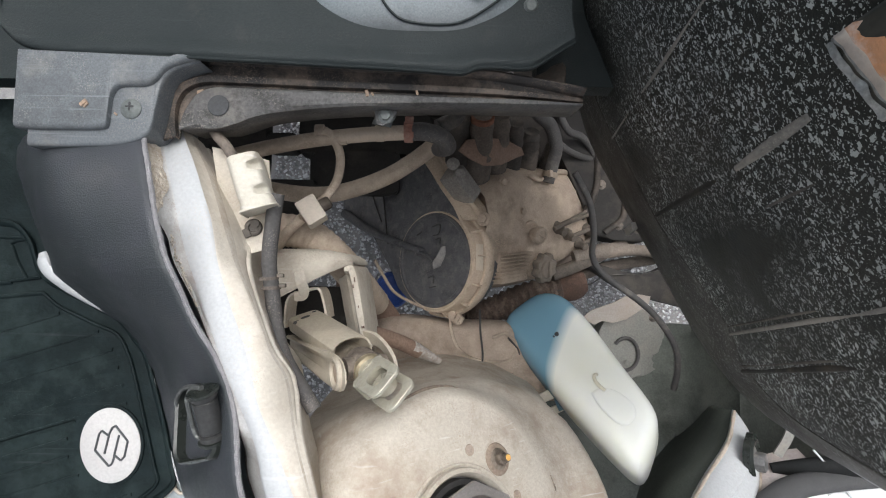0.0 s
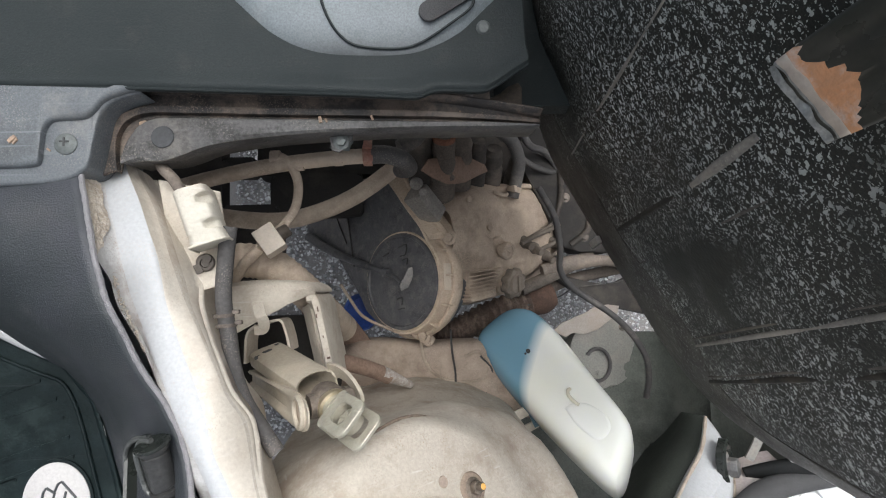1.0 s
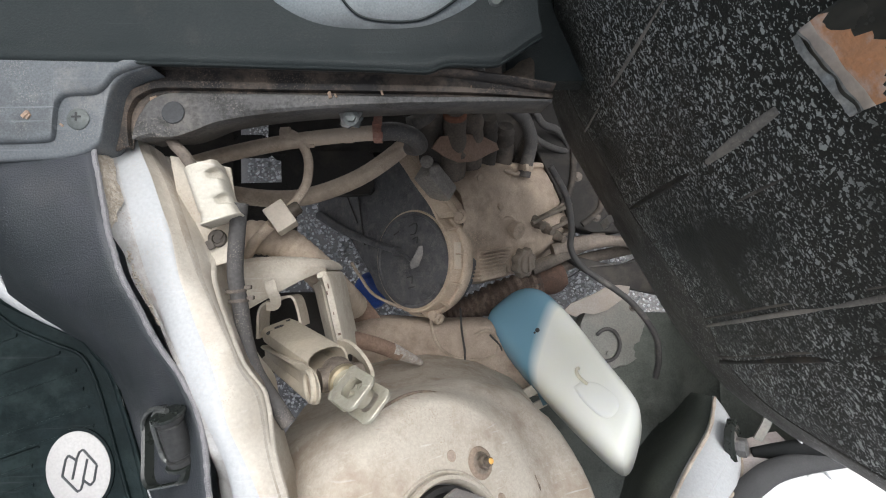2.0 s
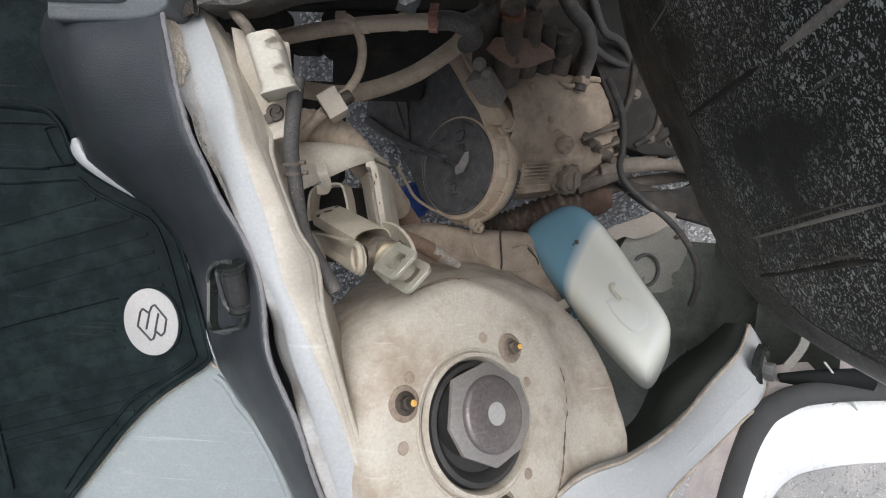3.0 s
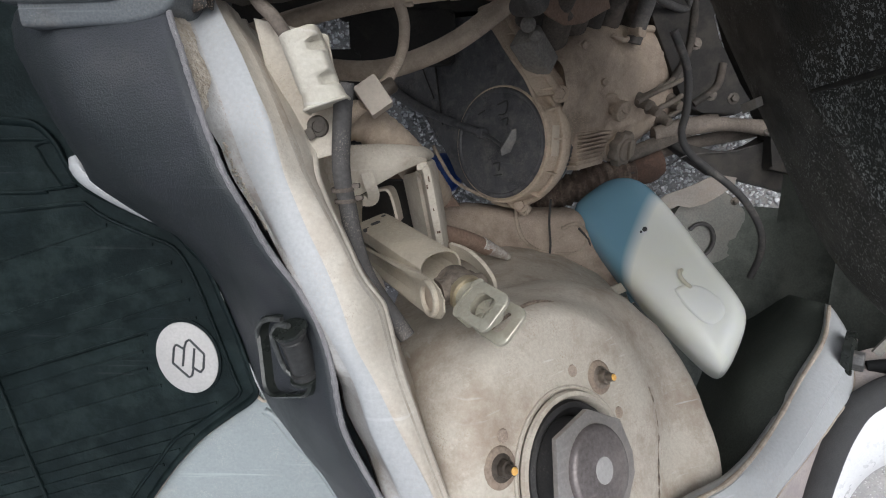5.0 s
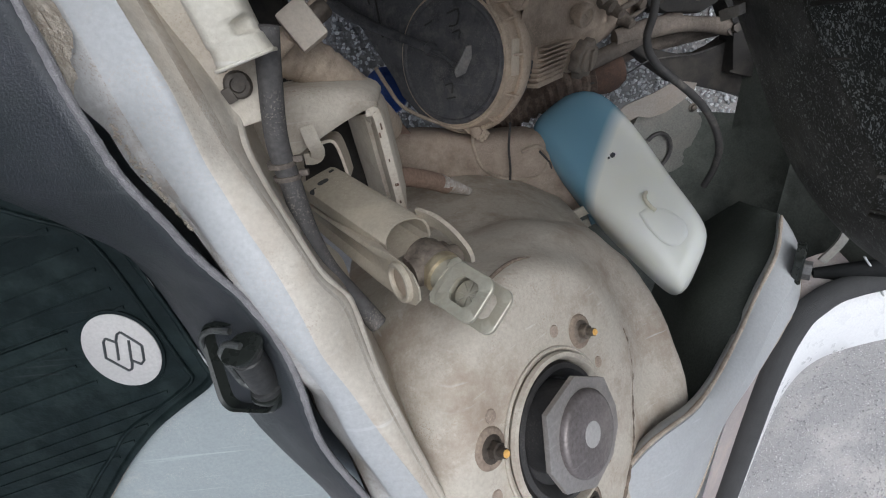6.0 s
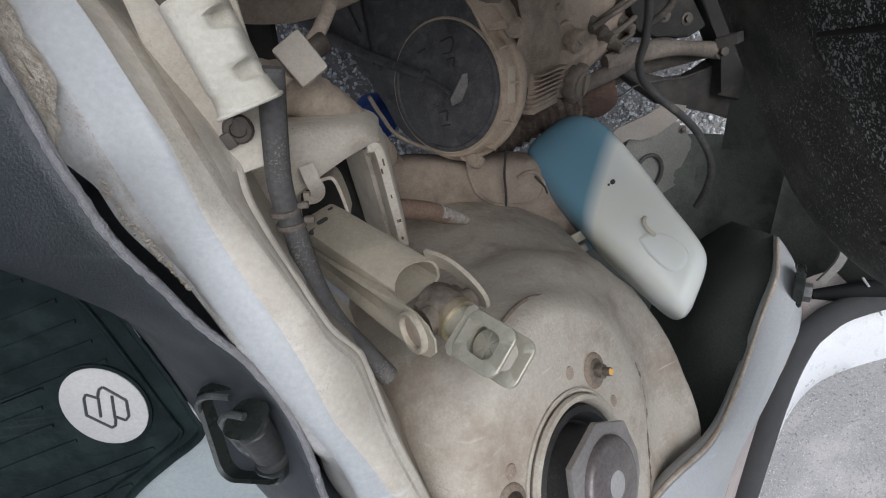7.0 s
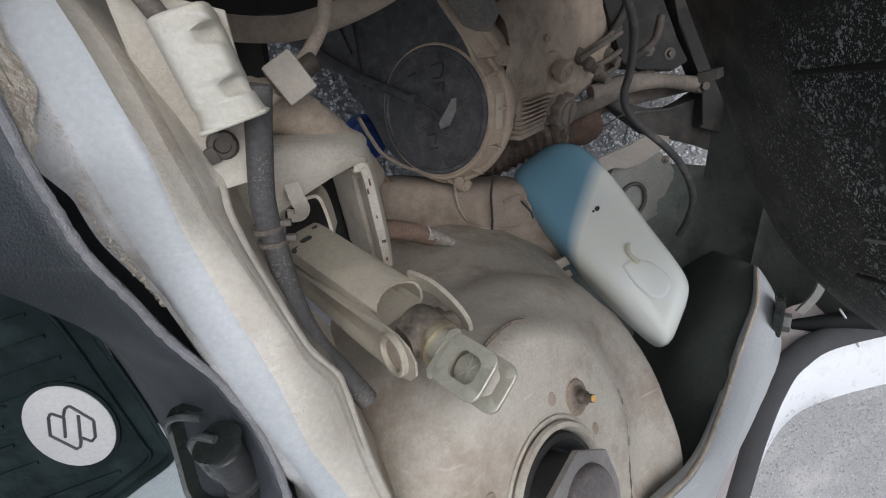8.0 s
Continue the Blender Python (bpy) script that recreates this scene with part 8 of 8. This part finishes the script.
# two more dark fillers, added to keep the space beside the seat black
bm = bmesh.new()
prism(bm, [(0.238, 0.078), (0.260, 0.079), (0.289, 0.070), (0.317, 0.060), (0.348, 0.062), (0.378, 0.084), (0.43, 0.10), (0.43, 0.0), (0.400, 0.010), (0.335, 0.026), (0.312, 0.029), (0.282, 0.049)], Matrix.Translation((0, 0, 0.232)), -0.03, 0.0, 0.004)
structure("gap_plate", bm, under_dark, "dark plate filling a shaded gap below the engine bay", "chassis")
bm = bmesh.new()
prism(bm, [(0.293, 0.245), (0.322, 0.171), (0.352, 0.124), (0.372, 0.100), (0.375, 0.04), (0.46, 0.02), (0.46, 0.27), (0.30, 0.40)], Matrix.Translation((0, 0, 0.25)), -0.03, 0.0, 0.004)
structure("gap_plate", bm, under_dark, "dark plate filling a shaded gap below the engine bay", "chassis")
bm = bmesh.new()
tube(bm, [(0.215, 0.088, 0.243), (0.262, 0.099, 0.243), (0.300, 0.102, 0.242), (0.338, 0.100, 0.240), (0.39, 0.094, 0.236)], lambda t: 0.0115 + 0.002 * math.sin(t * 7), segs=16, squash=0.9)
single("control_arm", "dusty brown suspension arm over the gravel", "arm", bm, arm_dust, (0.32, 0.07, 0.22))
hex_bolt("arm_bolt", (0.372, 0.094, 0.246), (0, 0.1, 1), 0.006, bpy.data.objects["control_arm"], dark_steel, "dark bolt")


# ---- seat hinge on the sill ----
hinge_steel = mat("hinge_steel", (0.15, 0.148, 0.145), (0.10, 0.098, 0.095), 0.4, metal=0.4, dust=DUST, amount=0.2)
hinge_black = mat("hinge_black", (0.008, 0.009, 0.009), (0.012, 0.012, 0.012), 0.7, spec=0.08)
th = thing("seat_hinge", "black seat hinge bolted to the white sill", "hinge", (0.38, -0.15, 0.44))
m = frame_of((0.358, -0.154, 0.453), (0.72, 0.05, 0.69), (0.35, -0.9, -0.2))
bm = bmesh.new()
ring = [[m @ Vector((x, y, h)) for x, y in rounded(w * 1.4, d * 1.5, 0.016, 6)] for w, d, h in ((0.052, 0.030, -0.003), (0.052, 0.030, 0.004), (0.046, 0.024, 0.006), (0.040, 0.018, 0.003), (0.040, 0.018, -0.003))]
loft(bm, ring + [ring[0]], caps=False)
part("gasket", bm, glossy_black, th, "black oval rubber gasket")
hex_bolt("bolt", m @ Vector((-0.008, 0, 0.0)), m.to_3x3() @ Vector((0, 0, 1)), 0.0108, th, hinge_steel, "large dark hinge bolt")
bm = bmesh.new()
tube(bm, [(0.380, -0.158, 0.450), (0.41, -0.152, 0.462), (0.46, -0.148, 0.47)], lambda t: 0.010 + 0.012 * t, segs=16, squash=0.6)
part("arm", bm, hinge_black, th)
bm = bmesh.new()
ribbon(bm, [(0.386, -0.142, 0.452), (0.398, -0.116, 0.456), (0.405, -0.088, 0.452)], 0.009, 0.003, up=(-0.3, 0, 1))
part("stay", bm, grey_panel, th, "grey steel stay")


for pts, r, at in (([(0.4093, -0.1274, 0.475), (0.423, -0.1434, 0.476), (0.4409, -0.1662, 0.475), (0.4621, -0.1922, 0.47)], 0.0011, (0.42, -0.15, 0.475)), ([(0.3727, -0.1749, 0.47), (0.4032, -0.1707, 0.473), (0.424, -0.1648, 0.476), (0.441, -0.1635, 0.476), (0.4429, -0.1695, 0.476), (0.428, -0.173, 0.474), (0.4205, -0.1837, 0.47)], 0.0008, (0.40, -0.17, 0.475))):
    cable("loose_wire", "thin pale loose wire beside the seat hinge", pts, r, rim_pale, at)

# ---- the rest of the cab, closing the place ----
def slab(name, x0, x1, y0, y1, z0, z1, material, label, category):
    b = bmesh.new()
    prism(b, [(x0, y0), (x1, y0), (x1, y1), (x0, y1)], Matrix(), z0, z1)
    return structure(name, b, material, label, category, smooth=False)


# black sheet added over the pale floor, where the footwell ends in darkness
slab("footwell_dark_sheet", -0.85, -0.31, 0.058, 0.21, 0.5690, 0.5738, mat_rubber, "black sheet added over the dark far edge of the footwell floor", "carpet")
# shell added out of view; its openings are sized for the bay's light
slab("ceiling", -0.75, 0.95, 0.85, 1.20, 1.72, 1.76, cab_grey, "plain grey cab ceiling, unseen and cut back for light", "ceiling")
slab("wall_rear", 0.91, 0.95, -0.10, 1.20, 0.45, 0.95, cab_grey, "plain grey cab rear wall", "wall")
slab("wall_far", -0.75, 0.91, 1.16, 1.20, 0.45, 0.95, cab_grey, "plain grey far door lining", "wall")
slab("wall_front", -0.79, -0.75, -0.40, 1.20, 0.45, 0.92, black_plastic, "plain dark dashboard wall", "wall")
slab("cab_floor", -0.10, 0.91, 0.42, 1.20, 0.62, 0.64, black_plastic, "plain dark floor on the far side of the tunnel", "floor")
slab("cab_floor_front", -0.75, -0.22, 0.21, 1.20, 0.60, 0.62, black_plastic, "plain dark floor on the far side of the footwell", "floor")
# slab added to keep the gap between console and seat dark
slab("dark_gap_slab", 0.085, 0.17, 0.218, 0.36, 0.58, 0.60, black_plastic, "plain dark slab plugging the bright gap beside the tunnel", "floor")
